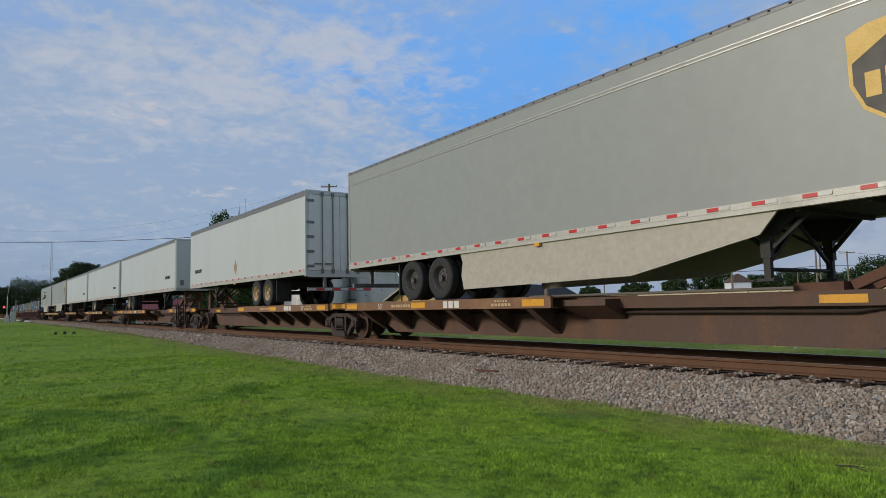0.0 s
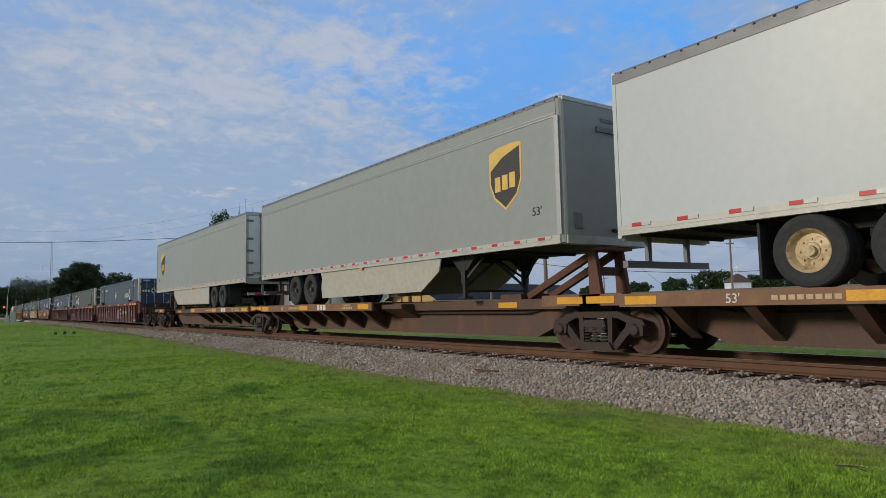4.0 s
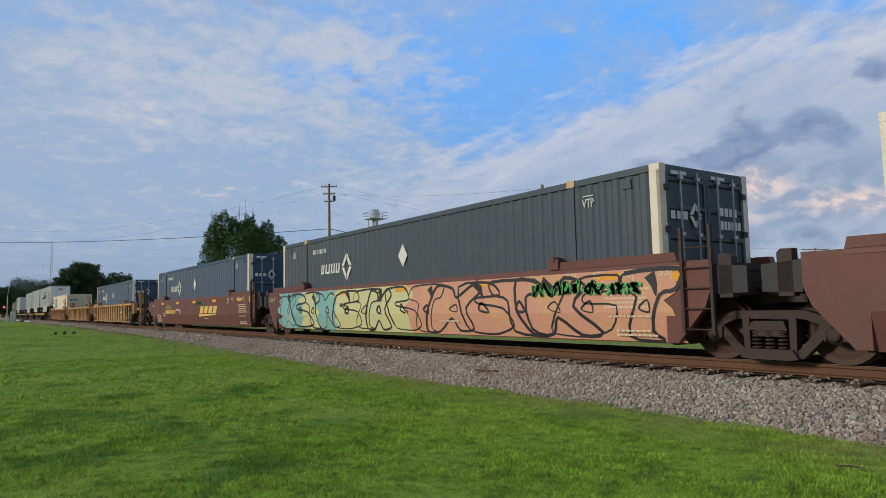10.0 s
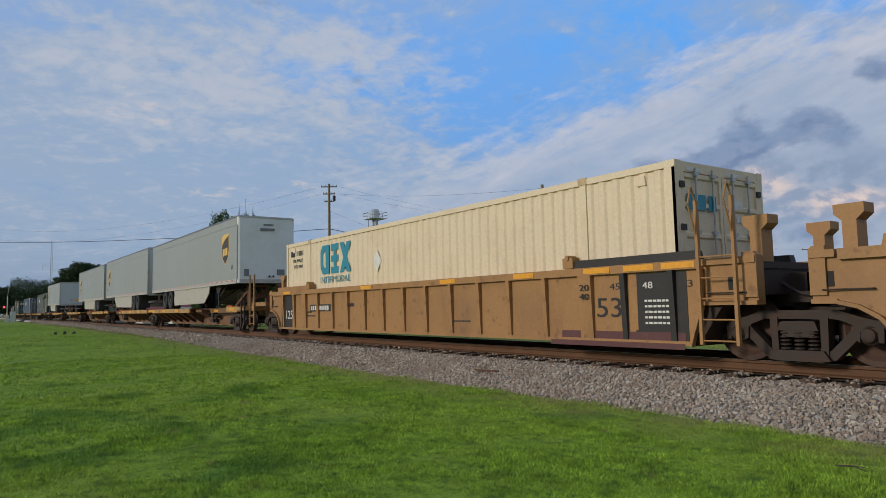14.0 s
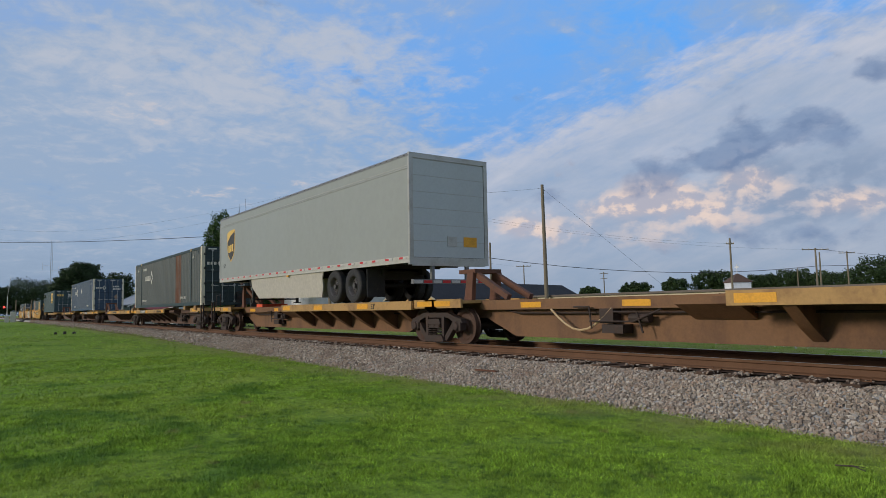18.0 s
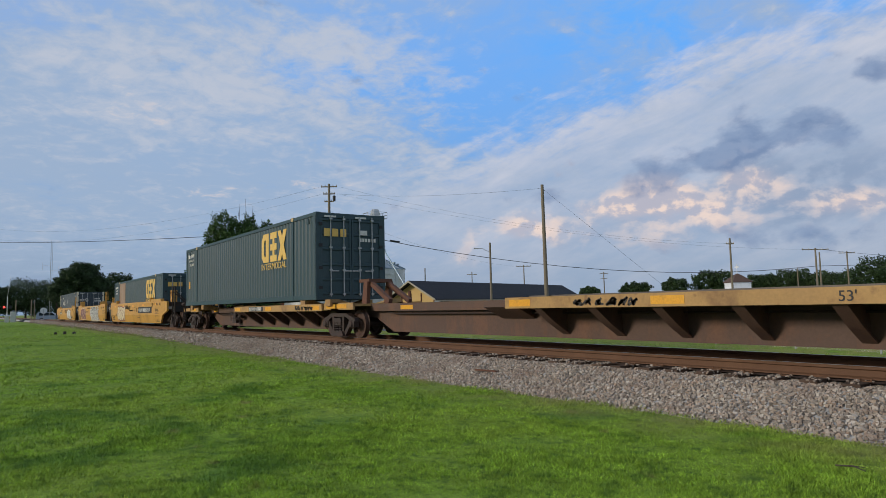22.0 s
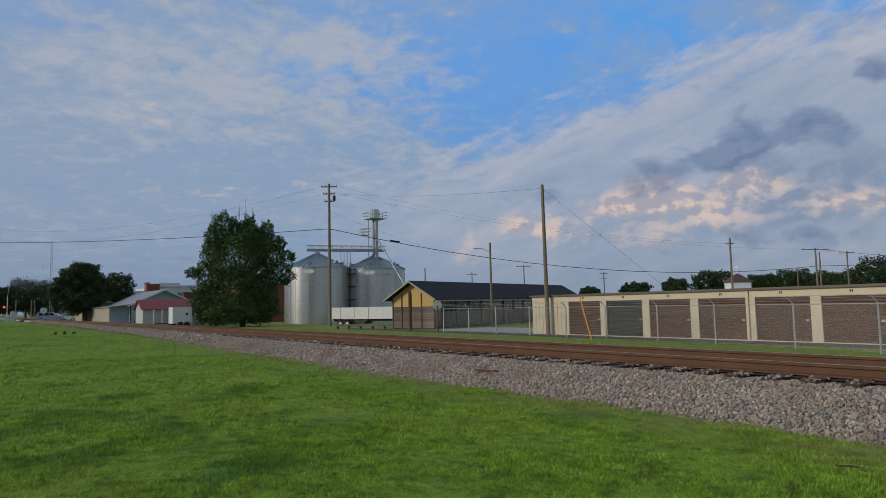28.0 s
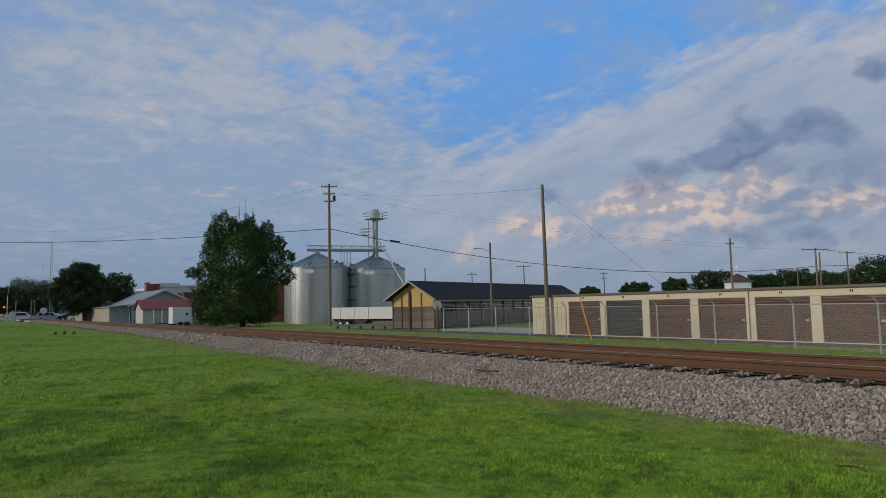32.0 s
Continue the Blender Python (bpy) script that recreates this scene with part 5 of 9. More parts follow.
        def blocks(bm):
            k = size
            for j, x in enumerate((-0.98, -0.22, 0.40)):
                x = mark_x + x * k
                w, t, hh, z0 = 0.62 * k, 0.20 * k, 0.92 * k, 1.70 - 0.2 * (k > 1)
                if j == 0:
                    prism(bm, [(x + 0.16 * k, z0), (x + w, z0), (x + w, z0 + t), (x + 0.26 * k, z0 + t), (x + t, z0 + 0.3 * k), (x + t, z0 + 0.62 * k), (x + 0.26 * k, z0 + hh - t), (x + w, z0 + hh - t), (x + w, z0 + hh), (x + 0.16 * k, z0 + hh), (x, z0 + hh - 0.2 * k), (x, z0 + 0.2 * k)], y - 0.004, y)
                    box(bm, x + w * 0.6, x + w, y - 0.004, y, z0 + t, z0 + hh - t)
                elif j == 1:
                    for q in (0, 0.36, 0.72):
                        box(bm, x, x + w * 0.86, y - 0.004, y, z0 + q * k, z0 + q * k + t)
                    box(bm, x + w * 0.3, x + w * 0.56, y - 0.003, y, z0 + t, z0 + 0.72 * k)
                else:
                    prism(bm, [(x, z0), (x + 0.26 * k, z0), (x + w + 0.1 * k, z0 + hh), (x + w - 0.16 * k, z0 + hh)], y - 0.004, y)
                    prism(bm, [(x, z0 + hh), (x + 0.26 * k, z0 + hh), (x + w + 0.1 * k, z0), (x + w - 0.16 * k, z0)], y - 0.006, y - 0.001)
        piece(u, "logo", ("blocklogo", mark_x, size), blocks, mm, Z, "bold block company mark")
        words(u, "INTERMODAL", mark_x - 1.0 * size, z + 1.42 - 0.2 * (size > 1), 0.20 * size, y, mm, 2.06 * size)

        def dl(bm):
            for k in range(3):
                box(bm, h + 0.008, h + 0.012, -1.02 + k * 0.30, -0.80 + k * 0.30, 2.10, 2.36)
        piece(u, "door_logo", "dlogo2", dl, mm, Z)
        piece(u, "number_bars", "dnum2", lambda bm: (box(bm, h + 0.008, h + 0.012, 0.30, 0.60, 2.18, 2.34), *[box(bm, h + 0.008, h + 0.012, 0.30 + k * 0.11, 0.38 + k * 0.11, 1.95, 2.07) for k in range(6)]), M_mark, Z)
        piece(u, "number_bars", ("rnum2", paint.name), lambda bm: (box(bm, -7.7, -7.35, y - 0.004, y, 2.42, 2.62), bars(bm, -7.22, 2.44, (0.05,) * 6, 0.16, 0.05, y), bars(bm, -7.05, 2.02, (0.035,) * 5, 0.10, 0.04, y)), M_mark if paint is not M_cream else M_ink, Z)
        wm = M_mark if paint is not M_cream else M_ink
        words(u, "TARE WEIGHT", -7.55, z + 2.22, 0.11, y, wm, 0.85)
        words(u, "(KG)", -7.45, z + 2.02, 0.11, y, wm, 0.30)
    for x, zz, kind in placards:
        if kind == "d":
            piece(u, "placard", ("placard", x, zz), lambda bm: diamond(bm, x, zz, 0.27, y - 0.004), M_mark, Z, "pale diamond placard holder")
        elif kind == "y":
            piece(u, "sticker", ("sticker", x, zz), lambda bm: box(bm, x - 0.13, x + 0.13, y - 0.006, y, zz, zz + 0.36), M_yellow, Z, "yellow label")
    for at, mt in ((rust_at, M_rustp), (bare_at, M_bare)):
        if at:
            piece(u, "repaired_panel", ("patch", at[0], at[1]), lambda bm: side_strip(bm, -1, at[0], at[1], 0.17, 2.785), mt, pose(0, -0.006, z), "rusty bare replacement panel" if mt is M_rustp else "faded bare replacement panel")
    return u


# ---------------------------------------------------------------- trailers

TB, TT = 2.06, 4.97      # underside and roof of a trailer over the rails


def tyre_fill(bm):
    lathe(bm, [(0.30, -0.11), (0.42, -0.125), (0.485, -0.11), (0.505, -0.08), (0.505, 0.08), (0.485, 0.11), (0.42, 0.125), (0.30, 0.11)], 28, caps=False)


def rim_fill(bm):
    lathe(bm, [(0.06, -0.02), (0.11, -0.02), (0.12, 0.0), (0.24, 0.02), (0.28, -0.08), (0.305, -0.115), (0.305, 0.1), (0.05, 0.1)], 20)
    for k in range(8):
        a = k * math.pi / 4
        rod(bm, (0.165 * math.cos(a), -0.02, 0.165 * math.sin(a)), (0.165 * math.cos(a), 0.02, 0.165 * math.sin(a)), 0.016, 6)
    rod(bm, (0, -0.09, 0), (0, 0, 0), 0.075, 12)


def trailer(label, f, length=16.15, style="white", rims=None, skirt=False, tandem=3.8, ribs=0, rear="doors", paint=None, nose=None, top=4.97, wing=0.9, reach=0.0):
    """A highway trailer standing on a railcar; f=1: its nose is towards the front of the train."""
    u = thing("highway_trailer", label, "trailer", "trailers on the train")
    h, TT = length / 2, top
    paint = paint or (M_white if style == "white" else M_grey)
    roof = M_roofrail

    def X(v):
        return f * v

    def bx(bm, x0, x1, y0, y1, z0, z1):
        box(bm, min(X(x0), X(x1)), max(X(x0), X(x1)), y0, y1, z0, z1)
    k0 = (f, length, style, top)
    for s in (-1, 1):
        sp = piece(u, "side_panel", ("tside", s) + k0, lambda bm: bx(bm, -h + 0.04, h - 0.16, min(s * 1.25, s * 1.29), max(s * 1.25, s * 1.29), TB + 0.17, TT - 0.2), paint)
        piece(u, "bottom_rail", ("tbot", s) + k0, lambda bm: (bx(bm, -h, h - 0.1, min(s * 1.2, s * 1.305), max(s * 1.2, s * 1.305), TB, TB + 0.17), bx(bm, -h, h - 0.1, min(s * 1.2, s * 1.312), max(s * 1.2, s * 1.312), TB + 0.075, TB + 0.095)), M_botrail)
        th = 0.22 if style == "white" else 0.10
        piece(u, "top_rail", ("ttop", s) + k0, lambda bm: prism(bm, [(s * 1.2, TT - th), (s * 1.302, TT - th), (s * 1.302, TT - 0.05), (s * 1.25, TT), (s * 1.2, TT)], X(-h), X(h - 0.12), "x"), roof)
        if style == "grey":
            piece(u, "upper_band", ("tband", s) + k0, lambda bm: bx(bm, -h, h - 0.12, min(s * 1.25, s * 1.296), max(s * 1.25, s * 1.296), TT - 0.40, TT - 0.10), paint)
            for zz in (-0.42, -0.36):
                piece(u, "trim_line", ("ttrim", s) + k0, lambda bm: bx(bm, -h, h - 0.12, min(s * 1.25, s * 1.303), max(s * 1.25, s * 1.303), TT, TT + 0.02), M_alu, pose(0, 0, zz))
    if ribs:
        for k in range(1, ribs):
            x = -h + k * length / ribs
            piece(u, "panel_seam", ("seam",) + k0, lambda bm: box(bm, -0.03, 0.03, -1.2945, -1.288, TB + 0.2, TT - 0.42), paint, pose(X(x), 0, 0))
    n_rv = int(length / 0.305)
    piece(u, "roof_rivets", ("trivet",) + k0, lambda bm: [box(bm, X(-h + 0.2 + q * 0.305) - 0.02, X(-h + 0.2 + q * 0.305) + 0.02, -1.308, -1.300, TT - 0.075, TT - 0.045) for q in range(n_rv)], M_under)["kind"] = "stuff"
    piece(u, "roof", ("troof",) + k0, lambda bm: bx(bm, -h, h - 0.05, -1.22, 1.22, TT - 0.03, TT + 0.005), paint)
    piece(u, "floor", ("tfloor",) + k0, lambda bm: bx(bm, -h + 0.02, h - 0.05, -1.2, 1.2, TB + 0.03, TB + 0.16), M_under)
    for k in range(int((length - 0.8) / 0.91)):
        piece(u, "cross_member", ("tcross",), lambda bm: box(bm, -0.035, 0.035, -1.19, 1.19, TB - 0.04, TB + 0.029), M_under, pose(X(-h + 0.4 + k * 0.91), 0, 0))
    # nose with rounded corners

    def nose_fill(bm):
        r, n = 0.16, 5
        pts = [(h - r, -1.29)] + [(h - r + r * math.sin(a), -1.29 + r - r * math.cos(a)) for a in [i * math.pi / 2 / n for i in range(1, n + 1)]]
        pts += [(x, -y) for x, y in pts[::-1]]
        pts += [(h - 0.25, 1.2), (h - 0.25, -1.2)]
        prism(bm, [(X(x), y) for x, y in pts], TB + 0.02, TT - 0.06, "z")
    fw = piece(u, "front_wall", ("tnose",) + k0, nose_fill, nose or paint)
    piece(u, "nose_rail", ("tnoser",) + k0, lambda bm: bx(bm, h - 0.22, h + 0.012, -1.22, 1.22, TT - 0.10, TT - 0.02), M_alu)
    piece(u, "nose_sill", ("tnosel",) + k0, lambda bm: bx(bm, h - 0.22, h + 0.012, -1.2, 1.2, TB, TB + 0.16), M_alu)
    if style == "grey":
        piece(u, "corner_strip", ("tcorner",) + k0, lambda bm: bx(bm, h - 0.17, h - 0.06, -1.302, -1.285, TB + 0.18, TT - 0.4), M_alu)
    piece(fw, "vent_plate", ("tvent",) + k0, lambda bm: (bx(bm, h, h + 0.05, -0.3, 0.35, TT - 0.62, TT - 0.52), bx(bm, h, h + 0.02, -0.15, 0.3, TT - 0.40, TT - 0.33), bx(bm, h, h + 0.03, -1.0, -0.8, TB + 0.3, TB + 0.6), bx(bm, h, h + 0.02, 0.45, 0.8, TB + 0.35, TB + 0.6)), M_roofrail)
    for y in (0.1, 0.28):
        piece(fw, "air_coupling", ("tglad", y) + k0, lambda bm: rod(bm, (X(h), y, TB + 0.3), (X(h + 0.09), y, TB + 0.28), 0.04, 8), M_black)
    # tail: frame and doors
    piece(u, "rear_frame", ("trear",) + k0, lambda bm: (bx(bm, -h - 0.02, -h + 0.06, -1.3, -1.18, TB - 0.05, TT), bx(bm, -h - 0.02, -h + 0.06, 1.18, 1.3, TB - 0.05, TT), bx(bm, -h - 0.02, -h + 0.06, -1.18, 1.18, TT - 0.14, TT), bx(bm, -h - 0.02, -h + 0.06, -1.18, 1.18, TB - 0.08, TB + 0.14)), M_alu if style == "grey" else paint)
    if rear == "doors":
        for s in (-1, 1):
            dr = piece(u, "rear_door", ("tdoor", s) + k0, lambda bm: bx(bm, -h - 0.012, -h + 0.03, min(s * 0.01, s * 1.17), max(s * 0.01, s * 1.17), TB + 0.15, TT - 0.15), M_whiteb)
            for y in (s * 0.28, s * 0.68):
                piece(dr, "lock_rod", ("trod", y) + k0, lambda bm: (rod(bm, (X(-h - 0.045), y, TB + 0.05), (X(-h - 0.045), y, TT - 0.05), 0.02, 6), bx(bm, -h - 0.06, -h - 0.02, y - 0.05, y + 0.05, TT - 0.2, TT - 0.05), bx(bm, -h - 0.06, -h - 0.02, y - 0.05, y + 0.05, TB + 0.05, TB + 0.2), bx(bm, -h - 0.06, -h - 0.03, min(y, y + s * 0.3), max(y, y + s * 0.3), TB + 0.36, TB + 0.40)), M_roofrail)
            for zz in (0.25, 0.75, 1.25, 1.75, 2.5):
                piece(dr, "hinge", ("thinge", s, zz) + k0, lambda bm: bx(bm, -h - 0.04, -h - 0.01, min(s * 0.98, s * 1.25), max(s * 0.98, s * 1.25), TB + zz, TB + zz + 0.09), M_roofrail)
    else:
        dr = piece(u, "roll_up_door", ("troll",) + k0, lambda bm: bx(bm, -h + 0.004, -h + 0.03, -1.17, 1.17, TB + 0.15, TT - 0.14), M_alu)
        pitch = (TT - TB - 0.30) / 6
        for k in range(6):
            piece(dr, "panel", ("trollp",) + k0, lambda bm: bx(bm, -h - 0.004, -h + 0.004, -1.17, 1.17, TB + 0.15, TB + 0.135 + pitch), M_rolldoor, pose(0, 0, k * pitch))
        piece(dr, "door_label", ("tlabel",) + k0, lambda bm: bx(bm, -h - 0.012, -h - 0.004, 0.45, 0.9, TB + 0.45, TB + 0.72), M_yellow)
        piece(dr, "door_pocket", ("tpocket",) + k0, lambda bm: bx(bm, -h - 0.02, -h - 0.004, -0.1, 0.22, TB + 0.45, TB + 0.72), M_alu)
    piece(u, "bumper", ("tbump",) + k0, lambda bm: (bx(bm, -h - 0.02, -h + 0.09, -1.2, 1.2, TB - 0.55, TB - 0.43), bx(bm, -h + 0.0, -h + 0.08, -0.62, -0.52, TB - 0.45, TB), bx(bm, -h + 0.0, -h + 0.08, 0.52, 0.62, TB - 0.45, TB)), M_roofrail)
    for k in range(8):
        piece(u, "reflector", ("tbr", k % 2) + k0, lambda bm: bx(bm, -h - 0.028, -h - 0.02, -0.13, 0.13, TB - 0.53, TB - 0.46), M_red if k % 2 else M_silver, pose(0, -1.05 + k * 0.3, 0))
    # reflective tape along the side
    n = 22 if style == "grey" else 18
    for k in range(n):
        x = -h + 0.4 + k * (length - 1.0) / (n - 1)
        piece(u, "reflector", ("tred", style, f), lambda bm: box(bm, -0.10, 0.10, -1.318, -1.305, TB + (0.10 if style == "grey" else 0.13), TB + (0.155 if style == "grey" else 0.19)), M_red, pose(X(x), 0, 0), "red reflective tape")
        piece(u, "reflector", ("tsil", style, f), lambda bm: box(bm, 0.10, 0.28, -1.318, -1.305, TB + (0.10 if style == "grey" else 0.13), TB + (0.155 if style == "grey" else 0.19)), M_silver, pose(X(x), 0, 0))
    piece(u, "marker_lamp", ("tlamp",) + k0, lambda bm: bx(bm, -0.08, 0.08, -1.33, -1.29, TB - 0.06, TB + 0.0), M_amber, None, "amber side marker lamp")
    # landing gear
    lx = h - 3.6
    lg = piece(u, "landing_gear", ("tland",) + k0, lambda bm: (prism(bm, [(X(lx - 0.5), TB), (X(lx + 0.5), TB), (X(lx + 0.15), TB - 0.32), (X(lx - 0.15), TB - 0.32)], -1.0, -0.9), prism(bm, [(X(lx - 0.5), TB), (X(lx + 0.5), TB), (X(lx + 0.15), TB - 0.32), (X(lx - 0.15), TB - 0.32)], 0.9, 1.0), rod(bm, (X(lx), -0.9, 1.25), (X(lx), 0.9, 1.25), 0.03, 8)), M_black)
    for s in (-1, 1):
        piece(lg, "leg", ("tleg", s) + k0, lambda bm: (bx(bm, lx - 0.075, lx + 0.075, s * 0.95 - 0.06, s * 0.95 + 0.06, 1.42, TB), bx(bm, lx - 0.05, lx + 0.05, s * 0.95 - 0.045, s * 0.95 + 0.045, 1.12, 1.45), bx(bm, lx - 0.13, lx + 0.13, s * 0.95 - 0.12, s * 0.95 + 0.12, 1.075, 1.12)), M_black)
        piece(lg, "brace", ("tbrace", s) + k0, lambda bm: (beam(bm, (X(lx), s * 0.95, 1.55), (X(lx - 0.75), s * 0.7, TB), 0.05, 0.05), beam(bm, (X(lx), s * 0.92, 1.35), (X(lx), -s * 0.1, TB), 0.05, 0.05), beam(bm, (X(lx), s * 0.95, 1.5), (X(lx + 0.6), s * 0.8, TB), 0.05, 0.05)), M_black)
    # tandem axles
    tx = -h + tandem
    sub = piece(u, "sub_frame", ("tsub",) + k0 + (tandem,), lambda bm: (bx(bm, tx - 1.5, tx + 1.5, -0.75, -0.62, TB - 0.22, TB), bx(bm, tx - 1.5, tx + 1.5, 0.62, 0.75, TB - 0.22, TB), *[bx(bm, tx + d - 0.08, tx + d + 0.08, -0.72, 0.72, TB - 0.35, TB - 0.1) for d in (-1.2, 0, 1.2)]), M_under)
    rims = rims or (M_rima, M_rima)
    for j, d in enumerate((-0.63, 0.63)):
        piece(sub, "axle", ("taxle",), lambda bm: rod(bm, (0, -1.1, 1.555), (0, 1.1, 1.555), 0.065, 10), M_under, pose(X(tx + d), 0, 0))
        for s in (-1, 1):
            for y in (1.165, 0.87):
                w = piece(sub if y < 1 else u, "tyre" if y < 1 else "wheel", ("ttyre",), tyre_fill, M_rubber, pose(X(tx + d), s * y, 1.555, 0, 0, 0 if s < 0 else 180), smooth=False)
                if y > 1:
                    piece(w, "rim", ("trim",), rim_fill, rims[j], None)
        piece(sub, "mud_flap", ("tflap",), lambda bm: bx(bm, -0.02, 0.02, -1.2, -0.62, 1.2, TB - 0.05), M_rubber, pose(X(tx - 1.35), 0, 0)) if j == 0 else None
    if skirt:
        a, b = tx + 1.45, lx - 0.55 + reach
        for s in (-1, 1):
            piece(u, "side_skirt", ("tskirt", s, wing, reach) + k0, lambda bm: prism(bm, [(X(a), TB), (X(b), TB), (X(b - 0.11 * wing), TB - 0.32), (X(b - wing), TB - 0.78), (X(a + 0.10), TB - 0.82), (X(a + 0.02), TB - 0.5), (X(a + 0.08), TB - 0.2)], s * 1.22, s * 1.255), M_skirt)
    if style == "grey":
        # shield mark near the nose: gold edge, dark field, gold head band
        cx, cz, w, hh = X(h - 1.66), 3.54, 0.52, 1.28

        def shield(k, lift):
            return [(cx - w * k, cz + hh * 0.5 * k), (cx - w * 0.5 * k, cz + hh * 0.57 * k), (cx + w * 0.5 * k, cz + hh * 0.60 * k), (cx + w * k, cz + hh * 0.58 * k), (cx + w * k, cz - hh * 0.02 * k), (cx + w * 0.72 * k, cz - hh * 0.28 * k), (cx, cz - hh * 0.5 * k), (cx - w * 0.72 * k, cz - hh * 0.28 * k), (cx - w * k, cz - hh * 0.02 * k)]
        sh = piece(u, "shield_mark", ("shield", f, length), lambda bm: prism(bm, shield(1.0, 0), -1.296, -1.288), M_gold, None, "gold and dark brown shield mark")
        piece(sh, "dark_field", ("shield2", f, length), lambda bm: prism(bm, shield(0.90, 0), -1.300, -1.294), M_brown)
        piece(sh, "gold_band", ("shield3", f, length), lambda bm: (prism(bm, [(cx - w * 0.9, cz + hh * 0.45), (cx - w * 0.45, cz + hh * 0.52), (cx + w * 0.45, cz + hh * 0.545), (cx + w * 0.9, cz + hh * 0.52), (cx + w * 0.5, cz + hh * 0.47), (cx - w * 0.1, cz + hh * 0.40), (cx - w * 0.9, cz + hh * 0.20)], -1.304, -1.299), *[box(bm, cx - 0.33 + q * 0.235, cx - 0.15 + q * 0.235, -1.304, -1.299, cz - 0.22 + q * 0.02, cz + 0.10 + q * 0.02) for q in range(3)]), M_gold)
        words(u, "53'", X(h - 0.75) - 0.12, TB + 0.62, 0.17, -1.29, M_ink)
    else:
        piece(u, "number_bars", ("tnum",) + k0, lambda bm: bars(bm, X(h - 1.6) - 0.58, TB + 0.72, (0.10,) * 9, 0.17, 0.03, -1.2905), M_ink)
        piece(fw, "number_bars", ("tnum2",) + k0, lambda bm: [bx(bm, h + 0.001, h + 0.006, -0.3 + q * 0.12, -0.21 + q * 0.12, TT - 0.95, TT - 0.82) for q in range(7)], M_ink)
    return u


# ---------------------------------------------------------------- the train

MOVING = []        # (thing, its x when the clip starts)


def run(t):
    """How far the train has gone after t seconds."""
    return 20.5055 * t + 0.006418 * t * t + 0.000182 * t * t * t


def place(ob, u0, tilt=0.0, lift=0.0):
    ob.matrix_basis = pose(u0, C, lift, 0, tilt, 0)
    MOVING.append((ob, u0, tilt, lift))
    return ob


def marks_spine(u, f, style, length=PS, plate=""):
    H = length / 2
    a = (-H + 0.75) if f > 0 else (H - 9.45)
    y = -1.307
    m = {"brown": M_mark, "ochre": M_ink, "plain": M_ink}[style]
    words(u, "53'", a + (2.0 if f > 0 else 6.6), 0.87, 0.14, y, m)
    if style == "ochre":
        x0 = a + 2.2 if f > 0 else (a + 3.1 if plate == "words" else a + 1.9)
        if plate:
            pl = piece(u, "name_plate", ("spplate", f, length, plate), lambda bm: box(bm, x0 - 0.05, x0 + 1.55, y - 0.003, y, 0.845, 1.035), M_ink, label="black plate with pale marks")
        if plate == "words":
            words(u, "ALL PURPOSE SPINE CAR", x0 + 0.03, 0.89, 0.10, y - 0.003, M_mark, 1.45)
        elif plate:
            piece(pl, "number_bars", ("spnump", f, length), lambda bm: bars(bm, x0 + 0.05, 0.88, (0.07,) * 4 + (0.01,) + (0.07,) * 6, 0.13, 0.06, y - 0.003), M_mark)
        at = x0 + 4.6 if plate == "bars" else x0 - 2.3 * (plate == "words")
        scrawl(u, ("sp", f, length, plate), (at, at + 1.3), 0.86, 1.02, y, M_brown, 61, 0.02)
    elif style == "brown":
        piece(u, "number_bars", ("spnumb", f, length), lambda bm: bars(bm, a + 5.1, 0.86, (0.17, 0.17, 0.19), 0.16, 0.05, y), m)
        piece(u, "stencil_bars", ("spsten", f, length), lambda bm: (bars(bm, a + 2.7, 0.90, (0.09,) * 8, 0.07, 0.03, y), bars(bm, a + 6.9, 0.88, (0.08,) * 6, 0.06, 0.03, y), bars(bm, a + 7.0, 0.97, (0.06,) * 5, 0.04, 0.03, y)), M_tan)


